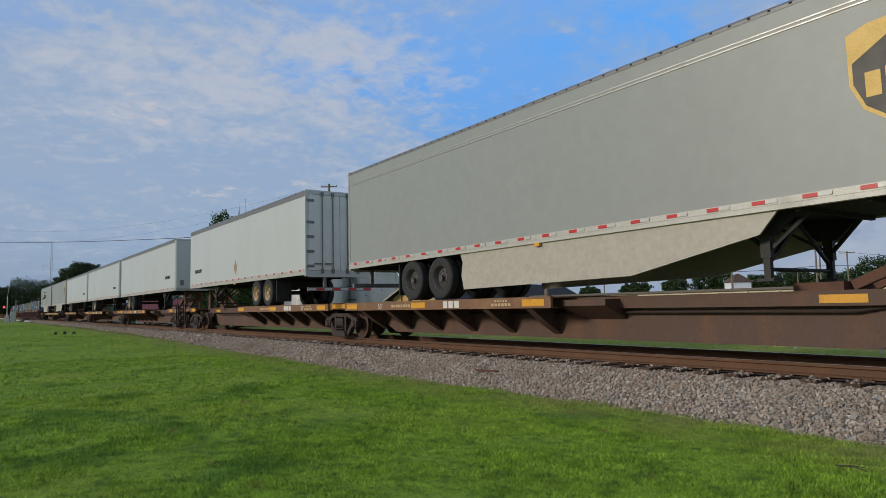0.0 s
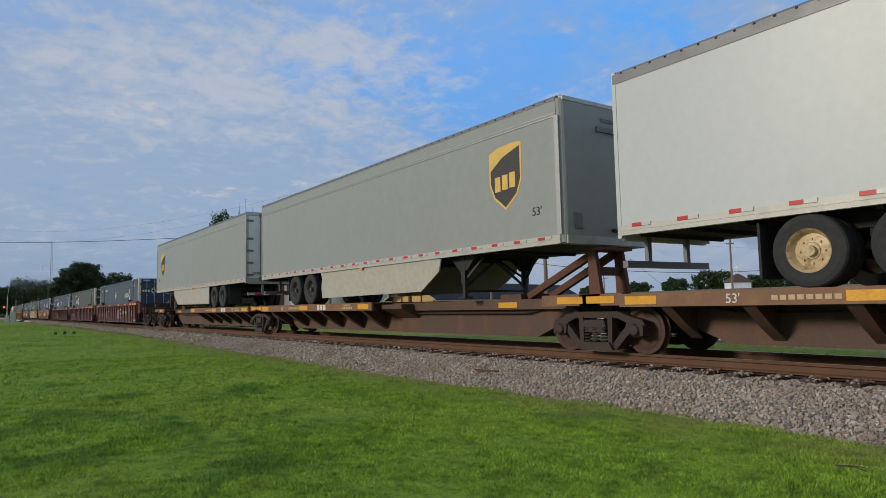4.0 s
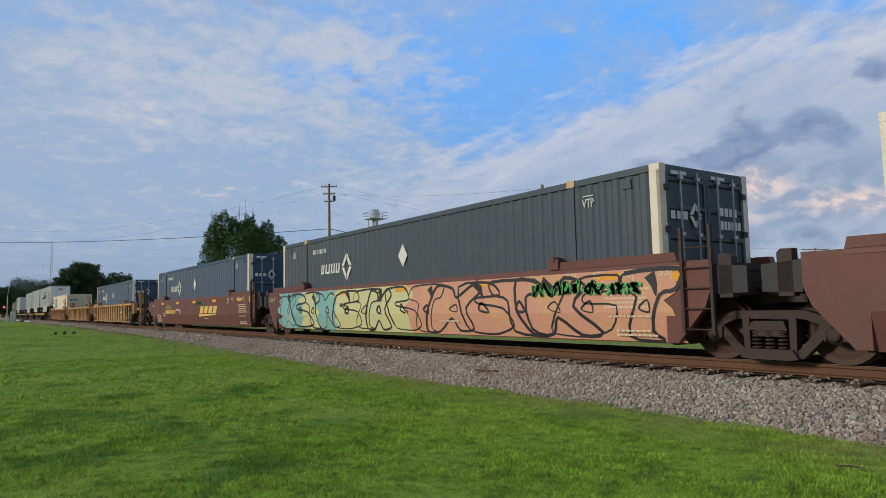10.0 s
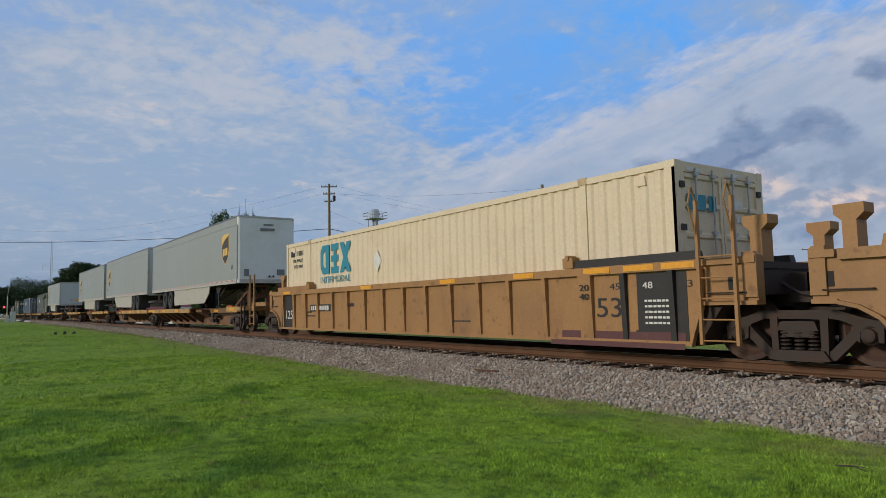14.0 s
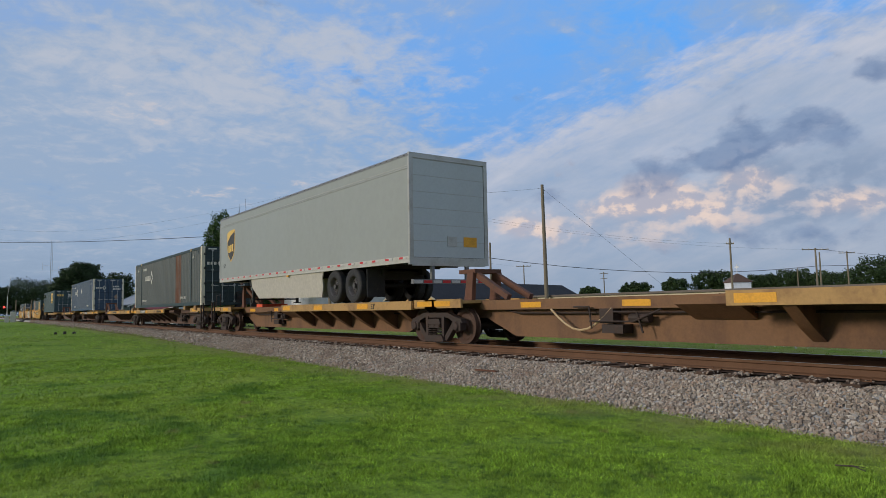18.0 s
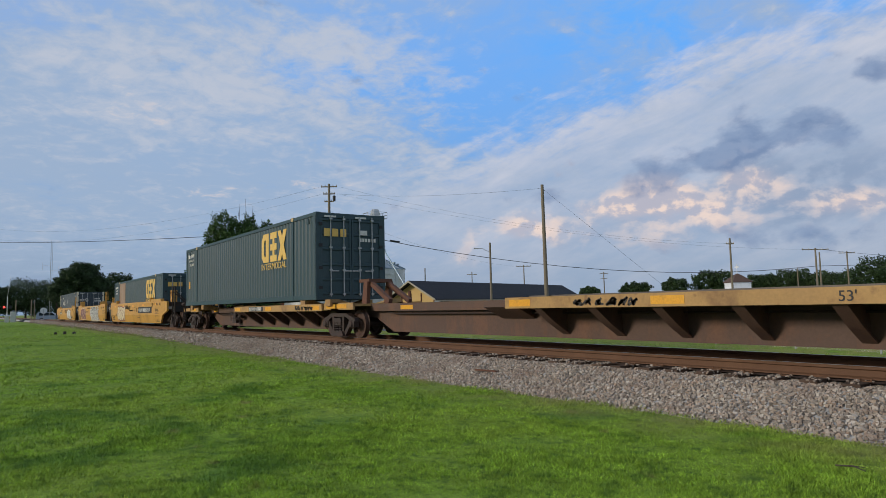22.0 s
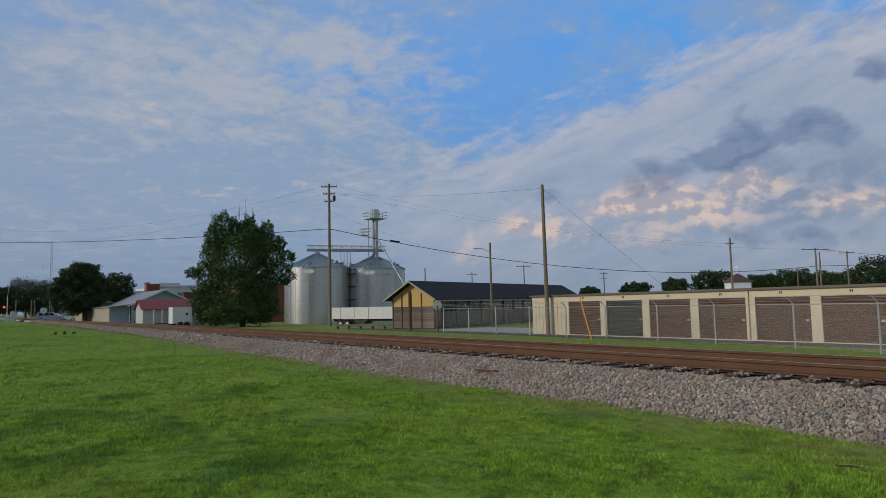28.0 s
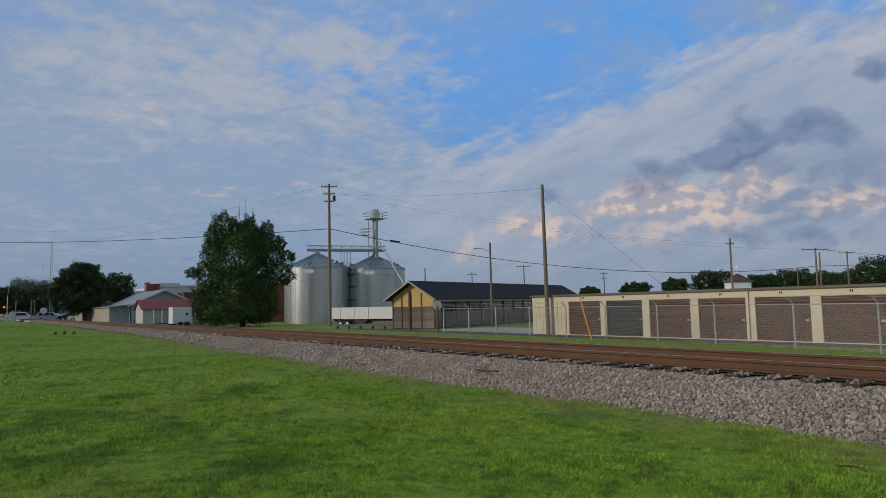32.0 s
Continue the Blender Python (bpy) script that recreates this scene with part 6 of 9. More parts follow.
def marks_well(u, kind, style, letter):
    y = -1.4215 if kind == "ribbed" else -1.4725
    m = {"maroon": M_tan, "oxide": M_gcream, "ochre": M_ink, "yellow": M_ink}[style]
    dx = -0.65 if style == "oxide" and letter == "A" else 0.0
    m2 = M_gold if style == "maroon" else m
    sz = 0.34
    if kind == "ribbed":
        words(u, "53", 6.39, 0.66, sz, y, m2, 0.54)
    else:
        w53 = words(u, "53", -7.65, 0.34, 0.42, -1.39, m2, 0.78)
        w53.matrix_basis = pose(-7.65, -1.394, 0.34, 101.5, 0, 0)
    if kind == "ribbed":
        words(u, "125", -7.88, 0.58, 0.27, y, m2, 0.52)
    for txt, x in (("20", 6.09), ("45", 6.72), ("48", 7.38), ("53", 8.12)):
        if kind == "ribbed":
            words(u, txt, x, 1.13, 0.11, y if txt != "20" else -1.512, m, 0.22)
        else:
            x += dx
            words(u, txt, x, 1.33, 0.12, y, m, 0.22)
            piece(u, "tick", ("tick",), lambda bm: box(bm, -0.01, 0.01, -1.477, -1.471, 1.26, 1.46), m, pose(x + 0.26, 0, 0))
    words(u, "40", 6.09 + dx, 0.97 if kind == "ribbed" else 1.2, 0.11 if kind == "ribbed" else 0.09, -1.512 if kind == "ribbed" else y, m, 0.22)
    rng = random.Random(ord(letter[0]) + len(kind))
    def small(bm):
        for x0, z0, n_, h_ in ((7.25, 0.42, 7, 0.03), (7.25, 0.35, 9, 0.03), (-6.2, 0.78, 6, 0.05), (-6.2, 0.66, 7, 0.04), (-3.2, 0.95, 5, 0.10), (2.0, 0.55, 8, 0.03)) + (tuple((7.0, 1.12 - 0.075 * q, 9, 0.028) for q in range(5)) + ((7.1, 0.66, 8, 0.028),) if kind == "smooth" else ()):
            bars(bm, x0, z0, [rng.uniform(0.05, 0.12) for _ in range(n_)], h_, 0.02, y)
    piece(u, "stencil_bars", ("stencil", kind, style, letter), small, m, label="small stencilled data lines")


def hug(bm):
    """Bends flat paint onto a smooth well side, which leans inwards below its knee."""
    bmesh.ops.bisect_plane(bm, geom=bm.verts[:] + bm.edges[:] + bm.faces[:], plane_co=(0, 0, 0.74), plane_no=(0, 0, 1))
    for v in bm.verts:
        if v.co.z < 0.74:
            v.co.y += (0.74 - v.co.z) * 0.2037


def ribbon(bm, pts, t0, t1, y):
    """A painted stroke along pts, t0 wide at its start and t1 at its end."""
    n = len(pts)
    up, dn = [], []
    for i, p in enumerate(pts):
        a, b = pts[max(0, i - 1)], pts[min(n - 1, i + 1)]
        dx, dz = b[0] - a[0], b[1] - a[1]
        ln = math.hypot(dx, dz) or 1
        t = t0 + (t1 - t0) * i / (n - 1)
        up.append((p[0] - dz / ln * t, p[1] + dx / ln * t))
        dn.append((p[0] + dz / ln * t, p[1] - dx / ln * t))
    for i in range(n - 1):
        vs = [bm.verts.new((q[0], y, q[1])) for q in (dn[i], dn[i + 1], up[i + 1], up[i])]
        bm.faces.new(vs)


def graffiti(u, key, spans, z0, z1, y, fill, outline, seed, letters=4):
    """Sprayed bubble forms that overlap, each with its outline and inner lines, lying on the wall."""
    rng = random.Random(seed)
    n = letters
    w = (spans[1] - spans[0]) / n
    zc, hz = (z0 + z1) / 2, (z1 - z0) / 2

    def form(cx, cz, rx, rz, grow, ph):
        out = []
        for i in range(30):
            a = i * 2 * math.pi / 30
            c_, s_ = math.cos(a), math.sin(a)
            k = (abs(c_) ** 3.2 + abs(s_) ** 3.2) ** (-1 / 3.2)
            wob = 1 + 0.14 * math.sin(2 * a + ph[0]) + 0.13 * math.sin(3 * a + ph[1]) + 0.06 * math.sin(5 * a + ph[2])
            out.append((cx + (rx * wob * k + grow) * c_, min(z1 + grow, max(z0 - grow, cz + (rz * wob * k + grow) * s_))))
        return out
    top = None
    for i in range(n):
        cx, cz = spans[0] + (i + 0.5) * w, zc + rng.uniform(-0.08, 0.08) * hz
        rx, rz = w * rng.uniform(0.50, 0.60), hz * rng.uniform(0.86, 1.0)
        ph = [rng.uniform(0, 6.28) for _ in range(3)]
        d = y - 0.002 - 0.0022 * i
        g = piece(u, "graffiti", ("gro", key, i), lambda bm: (bm.faces.new([bm.verts.new((p[0], d, p[1])) for p in form(cx, cz, rx, rz, 0.055, ph)]), hug(bm)), outline, label="spray-painted graffiti bubble form")
        piece(g, "graffiti_fill", ("grf", key, i), lambda bm: (bm.faces.new([bm.verts.new((p[0], d - 0.001, p[1])) for p in form(cx, cz, rx, rz, -0.012, ph)]), hug(bm)), fill)
        for q in range(3):
            a0 = rng.uniform(0.3, 2.0) + q * 2.1
            pts = [(cx + rx * 0.75 * (1 - f * 0.75) * math.cos(a0 + f * 0.9), cz + rz * 0.85 * (1 - f * 0.8) * math.sin(a0 + f * 0.9)) for f in (0, 0.25, 0.5, 0.75, 1.0)]
            piece(g, "graffiti_line", ("grl", key, i, q), lambda bm: (ribbon(bm, pts, 0.032, 0.012, d - 0.002), hug(bm)), outline)


def wild_piece(u, key, zones, z0, z1, y, stroke, seed, count, thick):
    """A full-height sprayed piece: colour fields that meet in ragged edges, crossed by angular letter strokes."""
    rng = random.Random(seed)
    n = len(zones)
    for i, (a, b, m) in enumerate(zones):
        k = 9
        lft = [(a + rng.uniform(-0.28, 0.28), z0 + (z1 - z0) * q / k) for q in range(k + 1)]
        rgt = [(b + 0.3 * (i < n - 1) + rng.uniform(-0.28, 0.28), z0 + (z1 - z0) * q / k) for q in range(k + 1)]
        d = y - 0.002 - 0.001 * (n - i)
        piece(u, "graffiti", ("wpf", key, i), lambda bm: (bm.faces.new([bm.verts.new((p[0], d, p[1])) for p in rgt + lft[::-1]]), hug(bm)), m, label="full-height spray-painted graffiti")
    a, b = zones[0][0], zones[-1][1]
    step = (b - a) / count
    hz = z1 - z0
    for i in range(count):
        x0, x1 = a + i * step - rng.uniform(0.0, 0.35) * step, a + (i + 1) * step + rng.uniform(0.05, 0.6) * step
        lean = rng.uniform(-0.7, 0.7) * step

        def at(f, g):
            return (x0 + (x1 - x0) * f + lean * (g - 0.5) + rng.uniform(-0.06, 0.06) * step, z0 + 0.03 + (hz - 0.06) * g + rng.uniform(-0.03, 0.03) * hz)
        outer = [at(0.05, 0.0), at(0.0, 0.45), at(0.1, 1.0), at(0.45, 0.92), at(0.5, rng.uniform(0.55, 0.8)), at(0.8, 1.0), at(1.0, 0.85), at(0.72, 0.52), at(1.0, 0.08), at(0.68, 0.02), at(0.5, rng.uniform(0.2, 0.42)), at(0.34, 0.0)]
        if i % 3 == 1:
            outer = [at(0.0, 0.1), at(0.1, 0.95), at(0.85, 1.0), at(0.95, 0.7), at(0.4, 0.68), at(0.36, 0.55), at(0.95, 0.5), at(1.0, 0.12), at(0.6, 0.0), at(0.2, 0.02)]
        elif i % 3 == 2:
            outer = [at(0.0, 0.98), at(0.95, 1.0), at(0.9, 0.72), at(0.66, 0.7), at(0.7, 0.1), at(0.98, 0.0), at(0.3, 0.02), at(0.38, 0.66), at(0.02, 0.7)]
        inner = [at(0.42, 0.45), at(0.55, 0.62), at(0.62, 0.40)]
        for k, loop in enumerate((outer, inner)):
            pts = []
            for p, q in zip(loop, loop[1:] + loop[:1]):
                for f in (0.0, 0.3, 0.7):
                    pts.append((p[0] + (q[0] - p[0]) * f, p[1] + (q[1] - p[1]) * f))
            n = len(pts)
            sm = [((pts[j - 1][0] + 2 * pts[j][0] + pts[(j + 1) % n][0]) / 4, (pts[j - 1][1] + 2 * pts[j][1] + pts[(j + 1) % n][1]) / 4) for j in range(n)]
            t0 = thick * rng.uniform(0.5, 1.2)
            piece(u, "graffiti_line", ("wpl", key, i, k), lambda bm: (ribbon(bm, sm + sm[:1], t0, t0 * rng.uniform(0.4, 0.9), y - 0.008 - 0.001 * (i % 2)), hug(bm)), stroke)
        if i % 2 == 0:
            p, q = at(0.5, 0.95), at(0.62, 0.66)
            piece(u, "graffiti_line", ("wps", key, i), lambda bm: (ribbon(bm, [p, ((p[0] + q[0]) / 2 + 0.03, (p[1] + q[1]) / 2), q], thick * 3.0, thick * 0.4, y - 0.010), hug(bm)), stroke)


def scrawl(u, key, spans, z0, z1, y, material, seed, t=0.018):
    """A thin sprayed tag: a chain of short strokes."""
    rng = random.Random(seed)

    def fill(bm):
        x = spans[0]
        while x < spans[1]:
            pts = [(x + rng.uniform(0, 0.30), z0 + (z1 - z0) * (0.5 + 0.5 * math.sin(q * 2.1 + x * 9)) * rng.uniform(0.6, 1.0)) for q in range(9)]
            for p, q in zip(pts, pts[1:]):
                dx, dz = q[0] - p[0], q[1] - p[1]
                ln = math.hypot(dx, dz) or 1
                nx, nz = -dz / ln * t, dx / ln * t
                prism(bm, [(p[0] - nx, p[1] - nz), (q[0] - nx, q[1] - nz), (q[0] + nx, q[1] + nz), (p[0] + nx, p[1] + nz)], y - 0.004, y)
            x += 0.26
    piece(u, "tag", ("scrawl", key), fill, material, label="sprayed graffiti tag")


M_gpink = mat("spray_pink_orange", (0.62, 0.30, 0.20), 0.6, 0, (0.65, 0.40, 0.15), 1.2, 0.9)
M_gyel = mat("spray_pale_yellow", (0.62, 0.58, 0.28), 0.6, 0, (0.5, 0.55, 0.33), 1.2, 0.8)
M_gteal = mat("spray_teal", (0.20, 0.42, 0.40), 0.6, 0, (0.35, 0.5, 0.38), 1.2, 0.8)
M_gwhite = mat("spray_white", (0.66, 0.65, 0.62), 0.6, 0, (0.5, 0.48, 0.45), 1.5, 0.5)
M_gcream = mat("spray_cream", (0.66, 0.55, 0.36), 0.6, 0, (0.55, 0.44, 0.28), 1.5, 0.5)
M_gplum = mat("spray_plum", (0.20, 0.06, 0.07), 0.6, 0, (0.12, 0.05, 0.06), 2, 0.5)
M_ggreen = mat("spray_green", (0.08, 0.40, 0.10), 0.6)


def assemble():
    # spine car A: the last two of its platforms
    brown, dk = M_spbrown, M_deckb
    L_sb = "rust-brown articulated spine car platform carrying a trailer"
    cars = [
        (-10.26, 1, "trailer", (-PS / 2, PS / 2), ()), (-27.0, -1, "trailer", (-PS / 2 + 0.45,), (-1,)),
    ]
    for u0, f, load, tr, ends in cars:
        s = spine_unit(f, brown, dk, tr, L_sb, load, ends)
        marks_spine(s, f, "brown")
        place(s, u0)
    sets = (
        ((-39.26, -55.68, -73.0, -90.55, -108.0, -124.82), M_spbrown, M_deckb, "brown", "rust-brown articulated spine car platform", ((1, "trailer"), (1, "trailer"), (1, "trailer"), (1, "trailer"), (-1, "trailer"))),
        ((-317.34, -333.8, -351.14, -368.45, -385.85, -402.59), M_spochre, M_deck, "plain", "ochre and rust articulated spine car platform", ((1, "trailer"), (-1, "trailer"), (-1, "trailer"), (-1, "empty"), (-1, "trailer"))),
        ((-406.71, -422.85, -440.1, -457.4, -475.1, -491.6), M_spbrown, M_deck, "ochre", "brown spine car platform with yellow deck edges", ((1, "container"), (-1, "empty"), (-1, "container"), (-1, "empty"), (-1, "container"))),
    )
    for ks, body, deck, style, lab, kinds in sets:
        for i, (f, load) in enumerate(kinds):
            ln = round(ks[i] - ks[i + 1], 2)
            tr = (-ln / 2,) + ((ln / 2,) if i == 0 else ())
            how = {"trailer": " carrying a trailer", "empty": " running empty", "container": " under a container"}[load]
            s = spine_unit(f, body, deck, tr, lab + how, load, (1,) if i == 0 else ((-1,) if i == 4 else ()), ln)
            marks_spine(s, f, style, ln, "" if load == "empty" else ("words" if i == 2 else "bars"))
            if load == "empty" and style == "plain":
                px = [(f * (ln / 2 - 3.6 - 0.2 * q), 0.80 - 0.42 * math.sin(q * math.pi / 8)) for q in range(9)]
                piece(s, "sagging_hose", "saghose", lambda bm: [rod(bm, (p[0], -0.64, p[1]), (q[0], -0.64, q[1]), 0.022, 6) for p, q in zip(px, px[1:])], M_tan, label="sagging pale brake hose")
            if style == "plain" and i == 2:
                words(s, "ALL PURPOSE SPINE CAR", -0.6, 0.87, 0.14, -1.309, M_ink, 2.4)
            place(s, (ks[i] + ks[i + 1]) / 2)
    # well cars
    packs = (
        (-128.96, 19.53, "ribbed", M_maroon, "maroon", "maroon ribbed steel well car unit with worn stencils", None),
        (-191.55, 19.45, "smooth", M_bnred, "oxide", "oxide-red smooth-sided steel well car unit", None),
        (-254.56, 19.50, "ribbed", M_ochre, "ochre", "weathered ochre ribbed steel well car unit", M_black),
        (-496.05, 19.50, "smooth", M_tyel, "yellow", "yellow smooth-sided steel well car unit with graffiti", None),
    )
    units = {}
    for k0, p, kind, paint, style, label, dark in packs:
        for i in range(3):
            s = well_unit(kind, paint, (-PW / 2,) + ((PW / 2,) if i == 0 else ()), label, (1,) if i == 0 else ((-1,) if i == 2 else ()), dark)
            marks_well(s, kind, style, "BCA"[i])
            place(s, k0 - p * (i + 0.5))
            units[style, i] = s
    # signs on the maroon cars
    y = -1.4215
    for i in range(3):
        piece(units["maroon", i], "sticker", "msticker", lambda bm: box(bm, 8.22, 8.42, y - 0.004, y, 0.86, 1.06), M_yellow, label="square yellow sticker")
    for i in (0, 2):
        s = units["maroon", i]
        piece(s, "logo", ("railmark", i), lambda bm: (box(bm, 2.18, 2.52, y - 0.004, y, 0.80, 0.87), box(bm, 2.18, 2.25, y - 0.004, y, 0.87, 1.10), box(bm, 2.18, 2.55, y - 0.004, y, 1.10, 1.17), prism(bm, [(2.55, 1.17), (2.63, 1.17), (2.95, 0.80), (2.85, 0.80)], y - 0.004, y)) if i == 0 else bars(bm, -5.4, 0.85, (0.2, 0.2, 0.2), 0.2, 0.08, y), M_mark if i == 0 else M_tan, label="faded railway company mark")
        piece(s, "number_bars", ("gtnum", i), lambda bm: (bars(bm, 3.28 if i != 2 else -4.95, 0.82, (0.14, 0.12, 0.14), 0.19, 0.05, y), bars(bm, 4.22 if i != 2 else -4.0, 0.82, (0.08,) * 6, 0.19, 0.04, y)), M_tan)
    scrawl(units["maroon", 0], "m0", (1.15, 1.7), 0.4, 1.3, y, M_gwhite, 4, 0.009)
    scrawl(units["maroon", 0], "m1", (-4.0, -3.5), 0.4, 1.3, y, M_gwhite, 5, 0.009)
    piece(units["maroon", 2], "sprayed_panel", "panel26", lambda bm: box(bm, -3.0, -2.45, y - 0.004, y, 0.35, 1.25), M_tan, label="faded sprayed panel")
    # slanted mark with an underline on the oxide-red cars
    ys = -1.4725

    def slant(bm):
        for k in range(4):
            x = 1.75 + k * 0.70
            prism(bm, [(x, 0.80), (x + 0.52, 0.80), (x + 0.66, 1.13), (x + 0.14, 1.13)], ys - 0.004, ys)

    def wedge(bm):
        prism(bm, [(1.6, 0.64), (4.3, 0.72), (4.4, 0.755), (1.65, 0.765)], ys - 0.006, ys + 0.05)
    for i in (0, 2):
        s = units["oxide", i]
        lg = piece(s, "logo", ("slant", i), slant, M_gold, pose(-0.45 if i else 0.0, 0, 0), "slanted gold railway mark")
        piece(lg, "underline", ("slantline", i), wedge, M_gold)
        piece(s, "number_bars", ("bnnum", i), lambda bm: bars(bm, -5.6, 0.80, (0.16,) * 4 + (0.05,) + (0.15,) * 6, 0.2, 0.06, ys), M_gold)
    for i in range(3):
        s = units["oxide", i]
        piece(s, "end_reflector", ("oxr", i), lambda bm: box(bm, 9.46, 9.91, -1.474, -1.4645, 1.24, 1.47) if i == 0 else box(bm, 8.26, 8.64, -1.474, -1.4645, 1.22, 1.47), M_amber, label="square orange reflector")
        if i == 0:
            piece(s, "data_panel", "oxdata", lambda bm: box(bm, 9.50, 9.90, -1.472, -1.4645, 1.02, 1.21), M_black, label="small dark data panel")
            piece(s, "sticker", "oxstick", lambda bm: box(bm, 9.12, 9.30, -1.472, -1.4645, 0.98, 1.16), M_yellow, label="yellow sticker")
        else:
            words(s, "125 T", -9.0, 1.2, 0.14, -1.4645, M_gcream, 0.55)
    words(units["oxide", 0], "A", -3.0, 0.80, 0.22, ys, M_mark)
    words(units["oxide", 2], "B", -2.6, 0.80, 0.24, ys, M_mark)
    scrawl(units["oxide", 0], "b0", (-7.0, -6.1), 0.4, 1.4, ys, M_gwhite, 8, 0.014)
    scrawl(units["oxide", 0], "b1", (0.4, 0.9), 1.2, 1.42, ys, M_ggreen, 9)
    scrawl(units["oxide", 0], "b2", (5.4, 5.6), 0.9, 1.2, ys, M_ggreen, 10, 0.03)
    scrawl(units["oxide", 2], "b3", (0.6, 1.4), 1.2, 1.4, ys, M_ggreen, 12, 0.03)
    scrawl(units["oxide", 2], "b4", (-5.6, -4.5), 1.05, 1.35, ys, M_gyel, 13, 0.018)
    wild_piece(units["oxide", 1], "k1", ((-7.9, -6.4, M_gteal), (-6.4, -5.2, M_gyel), (-5.2, -3.8, M_gteal), (-3.8, 0.4, M_gyel), (0.4, 8.3, M_gpink)), 0.26, 1.46, ys, M_ink, 22, 15, 0.036)
    scrawl(units["oxide", 1], "k4", (5.2, 7.6), 1.05, 1.35, ys - 0.03, M_ggreen, 24, 0.03)
    # ochre cars
    for i in range(3):
        s = units["ochre", i]
        piece(s, "dark_panel", ("dkp", i), lambda bm: box(bm, 7.30, 8.25, -1.428, -1.4205, 0.24, 1.38), M_black, label="black painted end panel")
        piece(s, "maroon_strip", ("mrs", i), lambda bm: (box(bm, 5.3, 8.2, -1.478, -1.4725, 0.16, 0.25), box(bm, 5.55, 8.2, -1.434, -1.4285, 0.25, 0.42)), M_maroon)
        piece(s, "plate_bars", ("dpl", i), lambda bm: [bars(bm, 7.45, 0.55 + q * 0.09, [0.05, 0.08, 0.06, 0.07, 0.05, 0.09], 0.035, 0.02, -1.431) for q in range(5)], M_mark)
        words(s, "48", 7.42, 1.13, 0.11, -1.431, M_mark, 0.2)
        words(s, "125", -7.88, 0.58, 0.29, -1.431, M_mark, 0.55)
        piece(s, "dark_panel", ("dkp2", i), lambda bm: box(bm, -8.25, -7.30, -1.428, -1.4205, 0.24, 1.38), M_black, label="black painted end panel")
        if i != 1:
            xb, wb = (3.55, 1.6) if i == 0 else (-5.8, 1.7)
            bd = piece(s, "number_board", ("dtnum", i), lambda bm: box(bm, xb, xb + wb, -1.4255, -1.4205, 0.82, 1.04), M_black)
            piece(bd, "number_bars", ("dtbars", i), lambda bm: bars(bm, xb + 0.08, 0.86, (0.09,) * 3 + (0.02,) + (0.09,) * 6, 0.14, 0.05, -1.426), M_mark)
        for e in (-1, 1):
            for yy in (-0.95, 0.95):
                piece(s, "guide_post", ("hpost", e), lambda bm: prism(bm, [(-0.09, 1.46), (0.09, 1.46), (0.09, 1.93), (0.19, 2.02), (0.19, 2.15), (-0.19, 2.15), (-0.19, 2.02), (-0.09, 1.93)], -0.15, 0.15), M_ochre, pose(9.22 if e > 0 else -9.0, yy, 0), "ochre container guide post")
    piece(units["ochre", 1], "logo", "ttmark", lambda bm: [box(bm, 1.13 + q * 0.70, 1.75 + q * 0.70, y - 0.004, y, 1.0, 1.13) for q in range(2)] + [box(bm, 1.37 + q * 0.70, 1.52 + q * 0.70, y - 0.004, y, 0.52, 1.0) for q in range(2)] + [prism(bm, [(2.52, zz), (2.68, zz), (3.1, 1.65 - zz), (2.94, 1.65 - zz)], y - 0.004 - 0.001 * (zz > 1), y) for zz in (0.52, 1.13)], M_maroon, label="faded red block mark")
    piece(units["ochre", 1], "hanging_strap", "ostrap", lambda bm: (beam(bm, (-1.75, -1.47, 1.38), (-1.52, -1.47, 0.98), 0.03, 0.07), beam(bm, (-1.52, -1.47, 0.98), (-1.25, -1.47, 1.38), 0.03, 0.07)), M_black, label="black strap hanging in a loop")
    scrawl(units["ochre", 1], "o1", (4.33, 4.9), 0.35, 1.3, y, M_gwhite, 31, 0.009)
    scrawl(units["ochre", 1], "o2", (5.31, 5.95), 0.35, 1.3, y, M_gwhite, 32, 0.009)
    scrawl(units["ochre", 0], "o3", (-0.6, 0.0), 0.85, 1.25, y, M_gwhite, 33, 0.012)
    scrawl(units["ochre", 0], "o4", (0.5, 1.2), 0.5, 1.25, y, M_gwhite, 34, 0.012)
    # yellow cars
    for i in range(3):
        s = units["yellow", i]
        words(s, "BCA"[i], (1.41, -1.08, -3.9)[i], 0.95, 0.26, ys, M_ink, 0.26, shear=0.2)
        if i != 1:
            x = (2.12, -6.4)[i // 2]
            piece(s, "number_plate", ("ypl", i), lambda bm: box(bm, x, x + (4.0 if i == 0 else 2.3), ys - 0.003, ys, 0.86, 1.24 if i == 0 else 1.12), M_ink, label="black number board")
            piece(s, "number_bars", ("ypn", i), lambda bm: bars(bm, x + 0.2, 0.94, (0.17, 0.17, 0.17, 0.17, 0.01, 0.17, 0.17, 0.17, 0.17, 0.17, 0.17) if i == 0 else (0.10,) * 11, 0.22 if i == 0 else 0.12, 0.15 if i == 0 else 0.08, ys - 0.003), M_mark)
        words(s, "LD LMT 117,900 PER UNIT", (-0.97, -3.0, -0.6)[i], 1.0, 0.085, ys, M_ink, 1.45)
